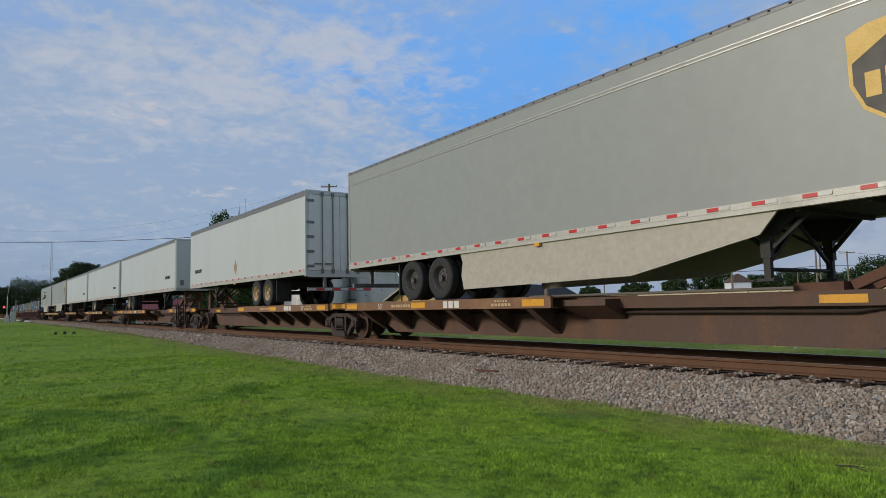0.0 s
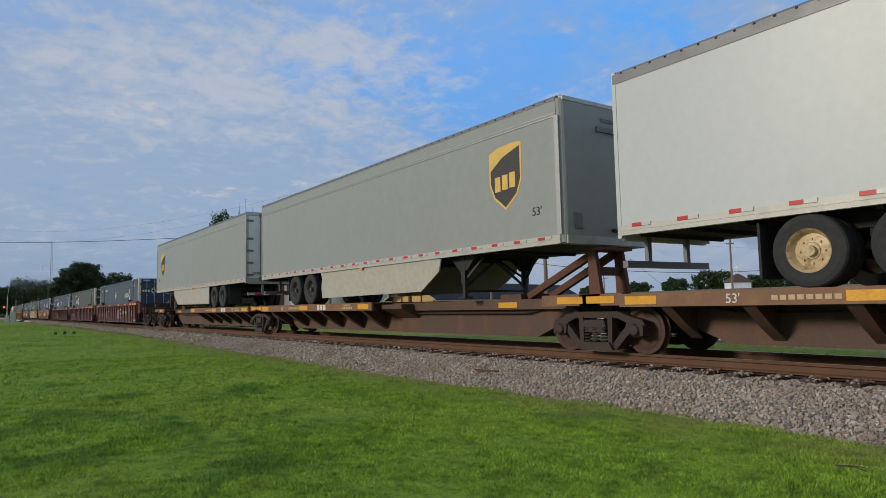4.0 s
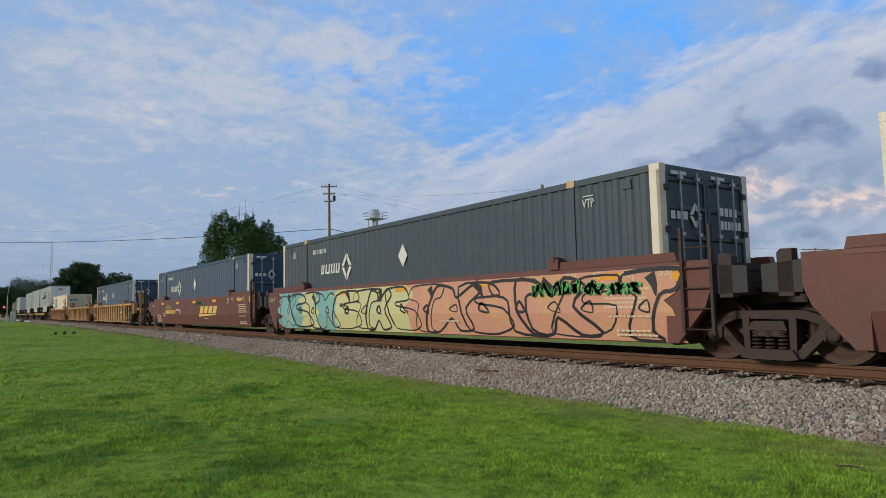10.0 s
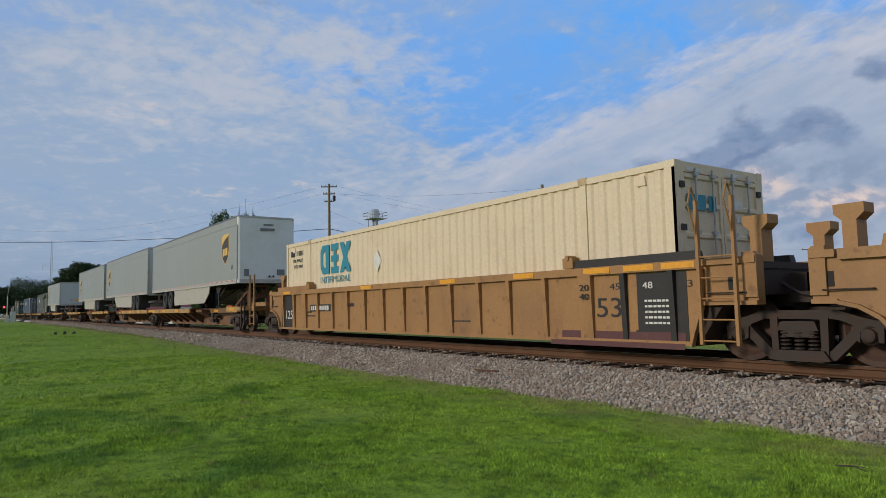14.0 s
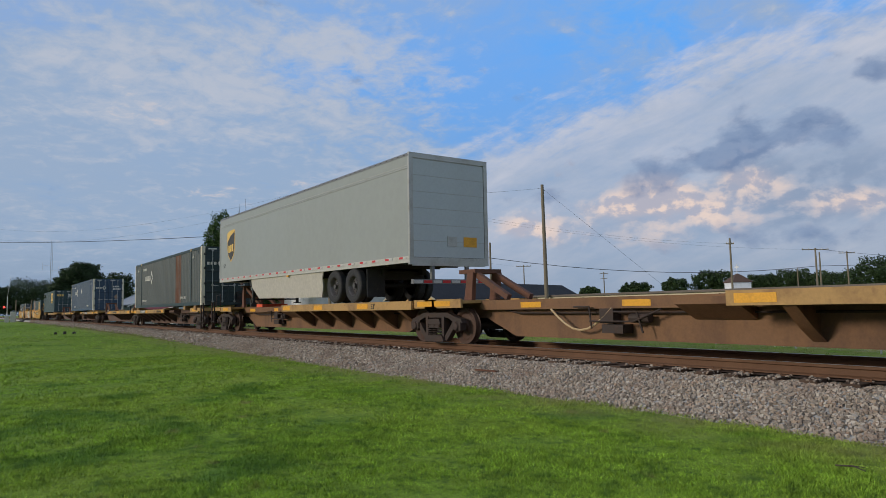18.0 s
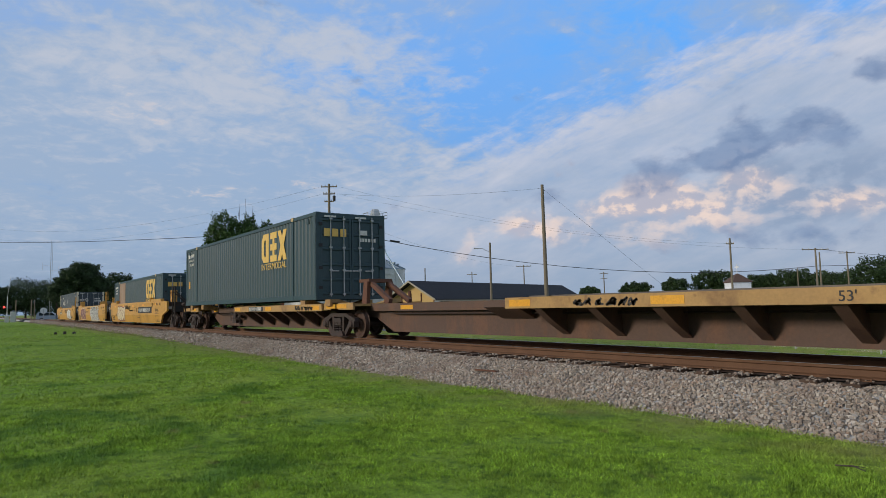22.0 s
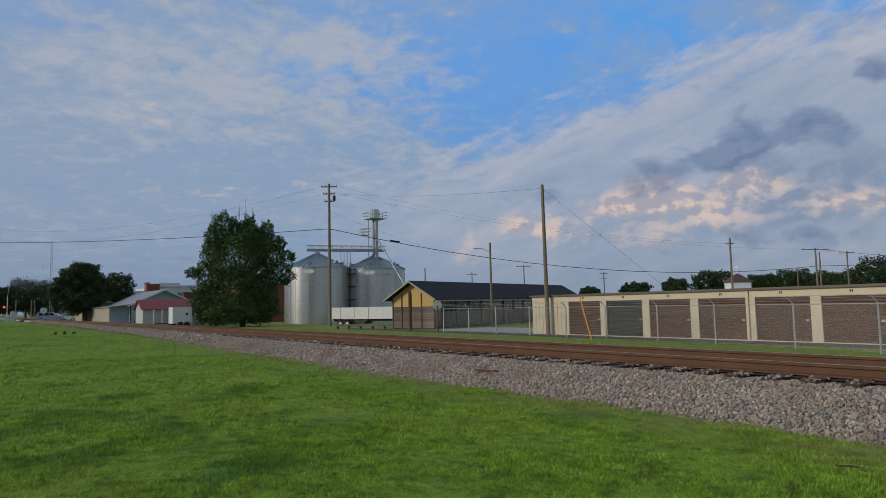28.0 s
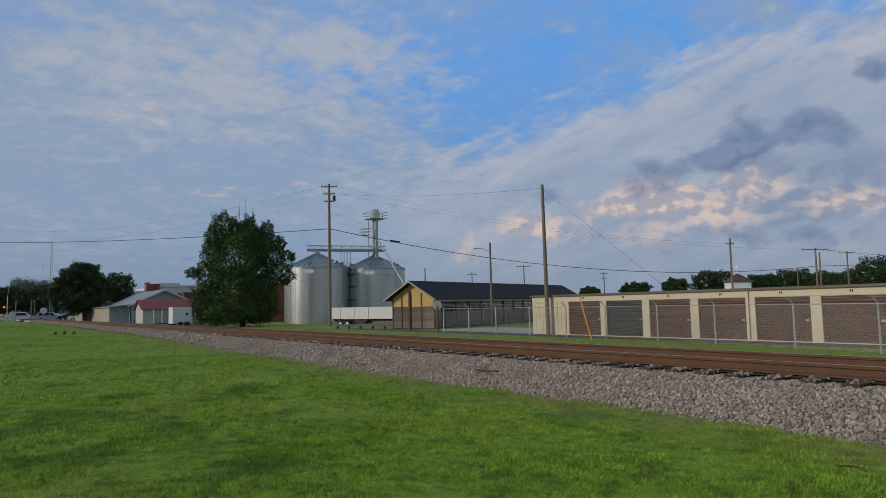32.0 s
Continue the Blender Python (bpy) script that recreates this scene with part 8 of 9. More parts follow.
def build_warehouse():
    A, d, s = Vector((-54.9, 32.9)), Vector((-0.347, 0.938)), Vector((0.938, 0.347))
    w, ln, g = 5.0, 33.0, -1.2
    m = Matrix(((s.x, d.x, 0, A.x), (s.y, d.y, 0, A.y), (0, 0, 1, g), (0, 0, 0, 1)))
    b = thing("plank_warehouse", "weathered plank warehouse with yellowed gable and dark shingle roof", "building", m=m)
    eave, ridge = 2.95, 4.4
    rng = random.Random(5)
    for i in range(12):
        piece(b, "plank", ("whplank", i % 3), lambda bm: box(bm, 0.0, w, 0.0, 0.05, 0.0, 0.155), M_plank, pose(0, rng.uniform(-0.02, 0.0), 0.05 + i * 0.165))
    piece(b, "gable_panel", "whgable", lambda bm: prism(bm, [(0, 2.05), (w, 2.05), (w, eave - 0.1), (w / 2, ridge - 0.1), (0, eave - 0.1)], 0.0, 0.05), M_ygable)
    for x in (0.02, 1.1, 2.2, 3.4, 4.85):
        piece(b, "batten", ("whbat", x), lambda bm: box(bm, x, x + 0.11, -0.06, 0.0, 0, 2.9 if x in (0.02, 4.85) else 3.3), M_rustp if x not in (0.02,) else M_plank)
    for k in range(12):
        piece(b, "plank", ("whside", k % 3), lambda bm: box(bm, w - 0.06, w, 0.05, ln, 0, 0.155), M_plank, pose(rng.uniform(-0.015, 0.0), 0, 0.05 + k * 0.165))
    # the shade inside the open strip is painted: a solid dark sheet, not glass
    piece(b, "side_opening", "whopen", lambda bm: box(bm, w - 0.02, w + 0.012, 1.0, ln - 1, 1.55, 2.75), M_glass_shade, label="dark open strip under the eave")
    piece(b, "far_wall", "whfar", lambda bm: box(bm, 0.0, 0.06, 0.05, ln, 0.0, 2.9), M_plank)
    for k in range(14):
        piece(b, "rafter_post", ("whpost",), lambda bm: box(bm, w + 0.02, w + 0.14, -0.07, 0.07, 0.0, 2.8), M_pole, pose(0, 1.2 + k * 2.3, 0))
    for sgn in (-1, 1):
        def slope(bm):
            x_e = -0.55 if sgn < 0 else w + 0.55
            z_e = eave - 0.32
            prism(bm, [(x_e, z_e), (w / 2, ridge), (w / 2, ridge + 0.09), (x_e, z_e + 0.09)], -0.7, ln + 0.5)
        piece(b, "roof_slope", ("whroof", sgn), slope, M_shingle)
        piece(b, "verge_board", ("whverge", sgn), lambda bm: prism(bm, [(-0.55 if sgn < 0 else w + 0.55, eave - 0.40), (w / 2, ridge - 0.09), (w / 2, ridge + 0.07), (-0.55 if sgn < 0 else w + 0.55, eave - 0.24)], -0.76, -0.702), M_tansiding)
    piece(b, "eave_board", "wheave", lambda bm: box(bm, w + 0.50, w + 0.56, -0.68, ln + 0.4, eave - 0.46, eave - 0.32), mat("weathered_eave_board", (0.36, 0.31, 0.24), 0.8, 0, (0.2, 0.16, 0.12), 2.0, 0.7))


def gable_house(name, label, x0, x1, y0, y1, g, eave, ridge, wall, roof, trim, axis="x", kind="building"):
    """A small gabled building; axis: the way its ridge runs."""
    b = thing(name, label, kind, m=pose(0, 0, g))
    e, r = eave - g, ridge - g
    if axis == "x":
        ym = (y0 + y1) / 2
        piece(b, "end_wall", (name, "e1"), lambda bm: prism(bm, [(y0, 0), (y1, 0), (y1, e), (ym, r), (y0, e)], x1 - 0.1, x1, "x"), wall)
        piece(b, "end_wall", (name, "e2"), lambda bm: prism(bm, [(y0, 0), (y1, 0), (y1, e), (ym, r), (y0, e)], x0, x0 + 0.1, "x"), wall)
        for s, y in ((-1, y0), (1, y1)):
            piece(b, "side_wall", (name, "s", s), lambda bm: box(bm, x0, x1, min(y, y - s * 0.1), max(y, y - s * 0.1), 0, e), wall)
            piece(b, "roof_slope", (name, "r", s), lambda bm: prism(bm, [(y + s * 0.4, e - 0.18), (ym, r), (ym, r + 0.1), (y + s * 0.4, e - 0.08)], x0 - 0.3, x1 + 0.4, "x"), roof)
            piece(b, "verge_board", (name, "v", s), lambda bm: prism(bm, [(y + s * 0.42, e - 0.26), (ym, r - 0.1), (ym, r + 0.12), (y + s * 0.42, e - 0.06)], x1 + 0.402, x1 + 0.45, "x"), trim)
            piece(b, "corner_board", (name, "c", s), lambda bm: box(bm, x1 - 0.02, x1 + 0.04, min(y, y + s * 0.06), max(y, y + s * 0.06), 0, e), trim)
    else:
        xm = (x0 + x1) / 2
        for s, y in ((-1, y0), (1, y1)):
            piece(b, "end_wall", (name, "e", s), lambda bm: prism(bm, [(x0, 0), (x1, 0), (x1, e), (xm, r), (x0, e)], min(y, y - s * 0.1), max(y, y - s * 0.1)), wall)
        for s, x in ((-1, x0), (1, x1)):
            for k in range(int(e / 0.16)):
                piece(b, "siding_board", (name, "s", s, k % 2), lambda bm: prism(bm, [(min(x, x - s * 0.1), 0), (max(x, x - s * 0.1) + 0.02, 0), (max(x, x - s * 0.1), 0.156), (min(x, x - s * 0.1), 0.156)], y0, y1), wall, pose(0, 0, k * 0.16))
            piece(b, "roof_slope", (name, "r", s), lambda bm: prism(bm, [(x + s * 0.4, e - 0.12), (xm, r), (xm, r + 0.08), (x + s * 0.4, e - 0.04)], y0 - 0.3, y1 + 0.3), roof)
    return b


def build_left():
    h = gable_house("workshop", "blue-grey gabled workshop with white trim and tin roof", -117, -99, 17.7, 26.6, -1.0, 1.85, 3.95, M_bluegrey, M_tin, M_whitew)
    piece(h, "porch_wall", "wk_porch", lambda bm: box(bm, -116, -100, 15.3, 15.4, 0, 2.7), M_tansiding, label="grey lean-to side")
    piece(h, "porch_roof", "wk_proof", lambda bm: prism(bm, [(15.0, 2.62), (17.9, 2.95), (17.9, 3.03), (15.0, 2.70)], -117, -98.8, "x"), M_tin)
    piece(h, "porch_end", "wk_pend", lambda bm: box(bm, -100.1, -100, 15.4, 17.7, 0, 2.75), M_bluegrey)
    piece(h, "bin", "wk_bin", lambda bm: box(bm, -98.5, -97.6, 17.9, 19.6, 0, 0.8), mat("green_plastic_bin", (0.02, 0.22, 0.10), 0.5), label="green bin")
    gable_house("shed", "tan metal shed with rusty tin roof beside the workshop", -132, -118.5, 14.8, 21.0, -0.75, 1.75, 2.7, M_tansiding, M_tin, M_tansiding)
    r = gable_house("cottage", "small pale grey cottage with red metal roof", -93.0, -88.6, 17.3, 23.4, -0.95, 1.30, 2.40, mat("pale_grey_siding", (0.52, 0.52, 0.50), 0.7, 0, (0.42, 0.42, 0.40), 1.2, 0.5), M_redroof, M_whitew, "y")
    for y in (18.3, 19.3, 21.4, 23.3):
        piece(r, "porch_post", ("ct_post", y), lambda bm: box(bm, -87.75, -87.6, y, y + 0.12, 0, 2.15), M_whitew)
    piece(r, "door", "ct_door", lambda bm: box(bm, -88.6, -88.55, 20.3, 21.2, 0, 1.75), M_glass_shade, label="dark doorway")
    piece(r, "bench", "ct_bench", lambda bm: (box(bm, -87.5, -87.0, 18.4, 20.2, 0.35, 0.45), box(bm, -87.4, -87.1, 18.5, 18.6, 0, 0.35), box(bm, -87.4, -87.1, 20.0, 20.1, 0, 0.35)), M_black)
    t = thing("cargo_trailer", "small white enclosed cargo trailer beside the cottage", "trailer", m=pose(-84.5, 20.7, ground_z(-84.5, 20.7)))
    piece(t, "body", "ctr_body", lambda bm: box(bm, -1.0, 1.0, -1.1, 1.1, 0.45, 2.4), M_whitew)
    piece(t, "logo_spot", "ctr_spot", lambda bm: diamond(bm, 0, 0, 0.2, 0), M_ink, pose(1.005, 0.55, 1.55, 0, 0, 90))
    for y in (-0.2, 0.55):
        piece(t, "wheel", ("ctr_wh", y), lambda bm: lathe(bm, [(0.15, -0.1), (0.33, -0.1), (0.33, 0.1), (0.15, 0.1)], 16), M_rubber, pose(1.02, y, 0.33, 0, 0, 90))
    # brick buildings further back
    b = thing("brick_store", "brick store with white parapet and brown awning", "building", m=pose(0, 0, -1.2))
    piece(b, "wall", "bs_wall", lambda bm: box(bm, -175, -156, 32.5, 60.0, 0, 7.6), M_whitew)
    piece(b, "parapet", "bs_par", lambda bm: (box(bm, -156.2, -155.7, 33.5, 38.0, 7.6, 8.4), box(bm, -156.2, -155.7, 38.0, 60.0, 7.6, 7.9)), M_whitew)
    piece(b, "chimney_tower", "bs_tower", lambda bm: (box(bm, -157.5, -155.0, 31.0, 33.6, 0, 8.2), box(bm, -157.6, -154.9, 30.9, 31.5, 8.2, 8.5)), M_brick, label="red brick corner tower")
    piece(b, "lower_roof", "bs_roof", lambda bm: box(bm, -155.6, -150, 37.5, 60, 0, 6.2), M_brownroof)
    b2 = thing("brick_depot", "red brick depot behind the tree", "building", m=pose(0, 0, -2.1))
    piece(b2, "wall", "bd_wall", lambda bm: box(bm, -160, -139.5, 48.0, 57.5, 0, 8.5), M_brick)
    piece(b2, "roof_slab", "bd_roof", lambda bm: box(bm, -160.3, -139.2, 47.7, 57.8, 8.5, 8.75), M_brownroof)
    piece(b2, "window_pane", "bd_win", lambda bm: box(bm, -139.5, -139.46, 50.4, 51.4, 2.0, 4.6), M_whitew)
    b3 = thing("white_store", "low white flat-roofed store", "building", m=pose(0, 0, -0.9))
    piece(b3, "wall", "ws_wall", lambda bm: box(bm, -165, -148, 20.0, 29.0, 0, 5.7), M_whitew)
    piece(b3, "roof_slab", "ws_roof", lambda bm: box(bm, -165.2, -147.8, 19.8, 29.2, 5.7, 6.1), M_whitew)


def build_far_side():
    build_storage()
    build_fence()
    build_warehouse()
    build_left()
    # drive between the fence and the storage doors
    solid("driveway", lambda bm: (box(bm, -60, 40, 29.9, 32.0, -1.30, -1.185)), M_asph, "grey asphalt drive in front of the storage doors", "road", kind="structure")
    solid("gravel_lot", lambda bm: (box(bm, -48.0, -36.0, 33.0, 39.0, -1.30, -1.18)), M_concrete, "pale gravel lot beside the warehouse", "lot", kind="structure")
    # grain bins, conveyor bridge and elevator
    silo(-107.3, 49.1, 5.55, 7.78, 10.5, "round corrugated galvanised steel grain bin")
    silo(-104.5, 59.0, 5.4, 7.55, 10.15, "round corrugated galvanised steel grain bin")
    br = thing("conveyor_bridge", "galvanised truss conveyor bridge over the grain bins", "conveyor", m=pose(0, 0, 0))
    piece(br, "truss", "cbtruss", lambda bm: truss(bm, (-108.2, 47.6, 10.9), (-102.6, 60.2, 10.75), 0.9, 0.95, 16), M_steel)
    piece(br, "trough", "cbtrough", lambda bm: beam(bm, (-108.2, 47.6, 11.1), (-102.6, 60.2, 10.95), 0.5, 0.4), M_galroof)
    piece(br, "support", "cbsup", lambda bm: [beam(bm, (-105.2 + a, 53.6 + b, -2.1), (-105.2 + a, 53.6 + b, 10.9), 0.09, 0.09) for a in (-0.6, 0.6) for b in (-0.6, 0.6)] + [beam(bm, (-105.8, 53.0, z), (-104.6, 54.2, z + 0.9), 0.05, 0.05) for z in range(-2, 10)], M_steel)
    el = thing("bucket_elevator", "tall galvanised bucket elevator with railed head platform", "elevator", m=pose(-103.5, 58.7, -2.15))
    piece(el, "leg", "elleg", lambda bm: [box(bm, -0.25 + dx, 0.25 + dx, -0.25, 0.25, 0, 18.8) for dx in (-0.35, 0.35)], M_steel)
    piece(el, "head", "elhead", lambda bm: (box(bm, -0.8, 0.8, -0.6, 0.6, 18.8, 19.9), rod(bm, (0, -0.5, 19.9), (0, 0.5, 19.9), 0.7, 14)), M_gal)

    def rails(bm, x, y, z, w):
        box(bm, x - w, x + w, y - w, y + w, z - 0.08, z)
        for zz in (0.55, 1.1):
            for a, b in (((-w, -w), (w, -w)), ((w, -w), (w, w)), ((w, w), (-w, w)), ((-w, w), (-w, -w))):
                rod(bm, (x + a[0], y + a[1], z + zz), (x + b[0], y + b[1], z + zz), 0.04, 5)
        for a in (-w, 0, w):
            for b in (-w, 0, w):
                if a or b:
                    rod(bm, (x + a, y + b, z), (x + a, y + b, z + 1.1), 0.04, 5)
    piece(el, "head_platform", "elplat", lambda bm: rails(bm, 0, 0, 18.8, 1.55), M_steel)
    piece(el, "rest_platform", "elplat2", lambda bm: rails(bm, -0.7, -1.7, 15.9, 0.75), M_steel)
    piece(el, "ladder_cage", "elcage", lambda bm: (beam(bm, (-0.9, -0.9, 0), (-0.9, -0.9, 18.8), 0.07, 0.07), beam(bm, (-0.4, -1.2, 0), (-0.4, -1.2, 18.8), 0.07, 0.07), *[beam(bm, (-0.9, -0.9, z * 0.5), (-0.4, -1.2, z * 0.5), 0.05, 0.05) for z in range(38)]), M_steel)
    piece(el, "spout", "elspout", lambda bm: rod(bm, (0.8, 0.0, 15.0), (8.4, 0.8, 6.6), 0.13, 8), M_galroof)
    lt = thing("ladder_tower", "dark service ladder tower between the grain bins", "ladder", m=pose(-102.9, 53.6, -2.15))
    piece(lt, "frame", "ltframe", lambda bm: ([beam(bm, (a, b, 0), (a, b, 10.2), 0.10, 0.10) for a in (-0.6, 0.6) for b in (-0.7, 0.7)] + [box(bm, -0.65, 0.65, -0.75, 0.75, z, z + 0.1) for z in (2.2, 4.4, 6.6, 8.8)]), M_black)
    # hopper trailer parked in front of the bins
    T = thing("hopper_trailer", "white grain hopper trailer parked by the bins", "trailer", m=pose(-87.6, 48.5, ground_z(-87.6, 48.5), 0, 0, 25))
    piece(T, "tub", "htub", lambda bm: prism(bm, [(-6.0, 1.3), (-6.0, 2.95), (8.0, 2.95), (8.0, 1.3), (5.5, 1.2), (-3.8, 1.2)], -1.25, 1.25), M_whitew)
    piece(T, "tail", "htail", lambda bm: box(bm, -6.35, -6.0, -1.25, 1.25, 1.0, 3.05), M_mark)
    piece(T, "frame", "hframe", lambda bm: (box(bm, -6.0, 8.0, -0.6, 0.6, 0.85, 1.2), prism(bm, [(-2.5, 1.2), (0.5, 1.2), (-0.4, 0.5), (-1.6, 0.5)], -0.9, 0.9)), M_black)
    for x in (-4.6, -3.3):
        for s in (-1, 1):
            piece(T, "wheel", ("hwheel",), tyre_fill, M_rubber, pose(x, s * 1.05, 0.5))
            piece(T, "rim", ("hrim",), lambda bm: lathe(bm, [(0.05, -0.14), (0.28, -0.13), (0.28, 0.13), (0.05, 0.14)], 14), M_silver, pose(x, s * 1.05, 0.5))
    for k in range(5):
        piece(T, "rib", ("hrib",), lambda bm: box(bm, -0.03, 0.03, -1.3, -1.25, 1.25, 2.9), M_whitew, pose(-4.5 + k * 2.6, 0, 0))
    # timber barrier
    gr = thing("timber_barrier", "low weathered timber barrier along the grass", "barrier", m=pose(0, 0, 0))
    for k in range(6):
        q = Vector((-61.6, 30.4)).lerp(Vector((-54.6, 33.2)), k / 5)
        piece(gr, "post", ("gpost",), lambda bm: box(bm, -0.11, 0.11, -0.10, 0.10, -0.2, 0.46), M_plank, pose(q.x, q.y, ground_z(q.x, q.y)))
    piece(gr, "rail", "grail", lambda bm: beam(bm, (-61.6, 30.3, -0.86), (-54.6, 33.1, -0.86), 0.10, 0.20), M_plank)
    # utility poles
    pole("tall weathered utility pole with crossarms and transformer", -70.3, 33.75, 15.4, 0.2, ((0.35, 0.95), (1.2, 0.7), (2.1, 0.55)))
    tr = solid("transformer", lambda bm: lathe(bm, [(0.05, 0.0), (0.17, 0.02), (0.18, 0.62), (0.08, 0.7)], 14, "z"), M_black, "dark pole-mounted transformer can", "transformer", m=pose(-69.9, 34.2, 13.3))
    pole("tall bare weathered utility pole", -32.54, 31.6, 9.0, 0.155, (), lean=(-0.1, 0.0))
    lp = pole("weathered wooden street-light pole", -50.2, 41.3, 6.95, 0.13)
    piece(lp, "lamp_arm", "larm", lambda bm: (rod(bm, (0, 0, 7.2), (-0.5, -0.6, 7.6), 0.03, 6), rod(bm, (-0.5, -0.6, 7.6), (-0.75, -0.95, 7.62), 0.03, 6)), M_steel)
    piece(lp, "lamp_head", "lhead", lambda bm: beam(bm, (-0.7, -0.85, 7.6), (-0.98, -1.25, 7.62), 0.16, 0.1), M_steel)
    for lab, x, y, top, r, arms in (
            ("far bare wooden utility pole", -99.7, 66.7, 7.7, 0.14, ()),
            ("far wooden utility pole with a crossarm", -118.5, 92.0, 8.3, 0.14, ((0.6, 1.2),)),
            ("far wooden utility pole with a crossarm", -103.6, 94.2, 9.0, 0.15, ((0.3, 1.6),)),
            ("far utility pole with transformers", -105.1, 120.6, 7.9, 0.16, ((0.4, 1.0), (1.6, 0.8))),
            ("wooden utility pole behind the storage building", -46.6, 77.0, 8.5, 0.15, ((0.7, 0.5),)),
            ("wooden utility pole with a crossarm", -47.0, 99.4, 8.0, 0.16, ((0.2, 2.0),)),
            ("slim grey steel utility pole", -47.4, 101.4, 7.5, 0.14, ()),
            ("wooden utility pole with a crossarm", -51.4, 119.4, 8.5, 0.15, ((0.3, 1.4),)),
            ("far bare wooden utility pole", -67.1, 134.1, 6.9, 0.14, ())):
        pole(lab, x, y, top, r, arms)
    # wires: heavy cable and thin lines
    for nm, lab, p, q, sag, r in (
            ("cable", "heavy black overhead service cable", (-160.9, -5.25, 15.4), (-70.3, 33.75, 10.1), 0.75, 0.035),
            ("cable", "heavy black overhead service cable", (-70.3, 33.75, 10.1), (-47.0, 99.4, 5.4), 2.6, 0.035),
            ("wire", "thin dark overhead power wire", (-70.3, 33.75, 14.3), (-32.6, 31.6, 8.75), 0.45, 0.007),
            ("wire", "thin dark overhead power wire", (-69.6, 34.8, 15.0), (-46.6, 77.0, 7.8), 1.3, 0.007),
            ("wire", "thin dark overhead power wire", (-69.8, 34.5, 14.2), (-47.0, 99.4, 7.8), 1.6, 0.007),
            ("wire", "thin dark overhead power wire", (-70.3, 33.75, 12.2), (-103.6, 94.2, 8.6), 1.4, 0.007),
            ("wire", "thin dark overhead power wire", (-71.0, 32.8, 15.0), (-170, 2.0, 19.5), 2.6, 0.007),
            ("wire", "thin dark overhead power wire", (-70.8, 33.1, 14.2), (-170, 2.5, 17.2), 2.6, 0.007),
            ("wire", "thin dark overhead power wire", (-32.6, 31.6, 8.7), (-26.5, 36.5, 1.6), 0.0, 0.008),
            ("wire", "thin dark overhead power wire", (-47.0, 99.4, 5.4), (20.0, 118.0, 9.0), 1.5, 0.03),
            ("wire", "thin dark overhead power wire", (-47.0, 99.4, 7.9), (-20.0, 150.0, 7.0), 1.5, 0.02)):
        solid(nm, lambda bm: span(bm, p, q, sag, r), M_wire, lab, "wire", group="overhead wires")
    solid("cable_splice", lambda bm: rod(bm, (-67.9, 40.5, 8.75), (-67.5, 41.6, 8.6), 0.1, 8), M_wire, "black splice case on the cable", "splice case")
    # signs and small posts
    sg = thing("stop_sign", "grey back of an octagonal road sign on a timber post", "sign", m=pose(-42.7, 29.65, -1.2))
    piece(sg, "post", "sgpost", lambda bm: box(bm, -0.06, 0.06, -0.06, 0.06, 0, 2.1), M_plank)
    piece(sg, "plate", "sgplate", lambda bm: prism(bm, [(0.38 * math.cos(math.pi / 8 + k * math.pi / 4), 2.15 + 0.38 * math.sin(math.pi / 8 + k * math.pi / 4)) for k in range(8)], -0.02, 0.02), M_steel, pose(0, 0, 0, 0, 0, 50))
    solid("timber_post", lambda bm: rod(bm, (0, 0, -0.1), (0, 0, 3.45), 0.14, 10), M_rustp, "dark brown stub of a timber post", "post", m=pose(-48.95, 31.1, -1.2))
    gw = thing("guy_wire_guard", "yellow plastic guard on a guy wire", "guard", m=pose(0, 0, 0))
    piece(gw, "tube", "gwtube", lambda bm: rod(bm, (-27.6, 29.5, 1.2), (-26.1, 28.7, -1.2), 0.04, 8), M_yellow)
    # white building with a brown cupola roof
    cu = thing("cupola_building", "white building with brown hipped cupola roof", "building", m=pose(-51.2, 85.9, -1.2, 0, 0, -32))
    piece(cu, "hall", "cuhall", lambda bm: box(bm, -9, 9, -4, 8, 0, 3.3), M_whitew)
    piece(cu, "cupola", "cuwall", lambda bm: box(bm, -1.25, 1.25, -1.25, 1.25, 3.3, 4.5), M_whitew)
    piece(cu, "cupola_roof", "curoof", lambda bm: lathe(bm, [(1.95, 4.35), (2.0, 4.45), (0.7, 5.3), (0.12, 5.6)], 4, "z"), M_brownroof, pose(0, 0, 0, 0, 0, 45))
    piece(cu, "finial", "cufin", lambda bm: (rod(bm, (0, 0, 5.4), (0, 0, 6.9), 0.05, 6), beam(bm, (-0.5, 0, 6.5), (0.5, 0, 6.5), 0.05, 0.2)), M_whitew)
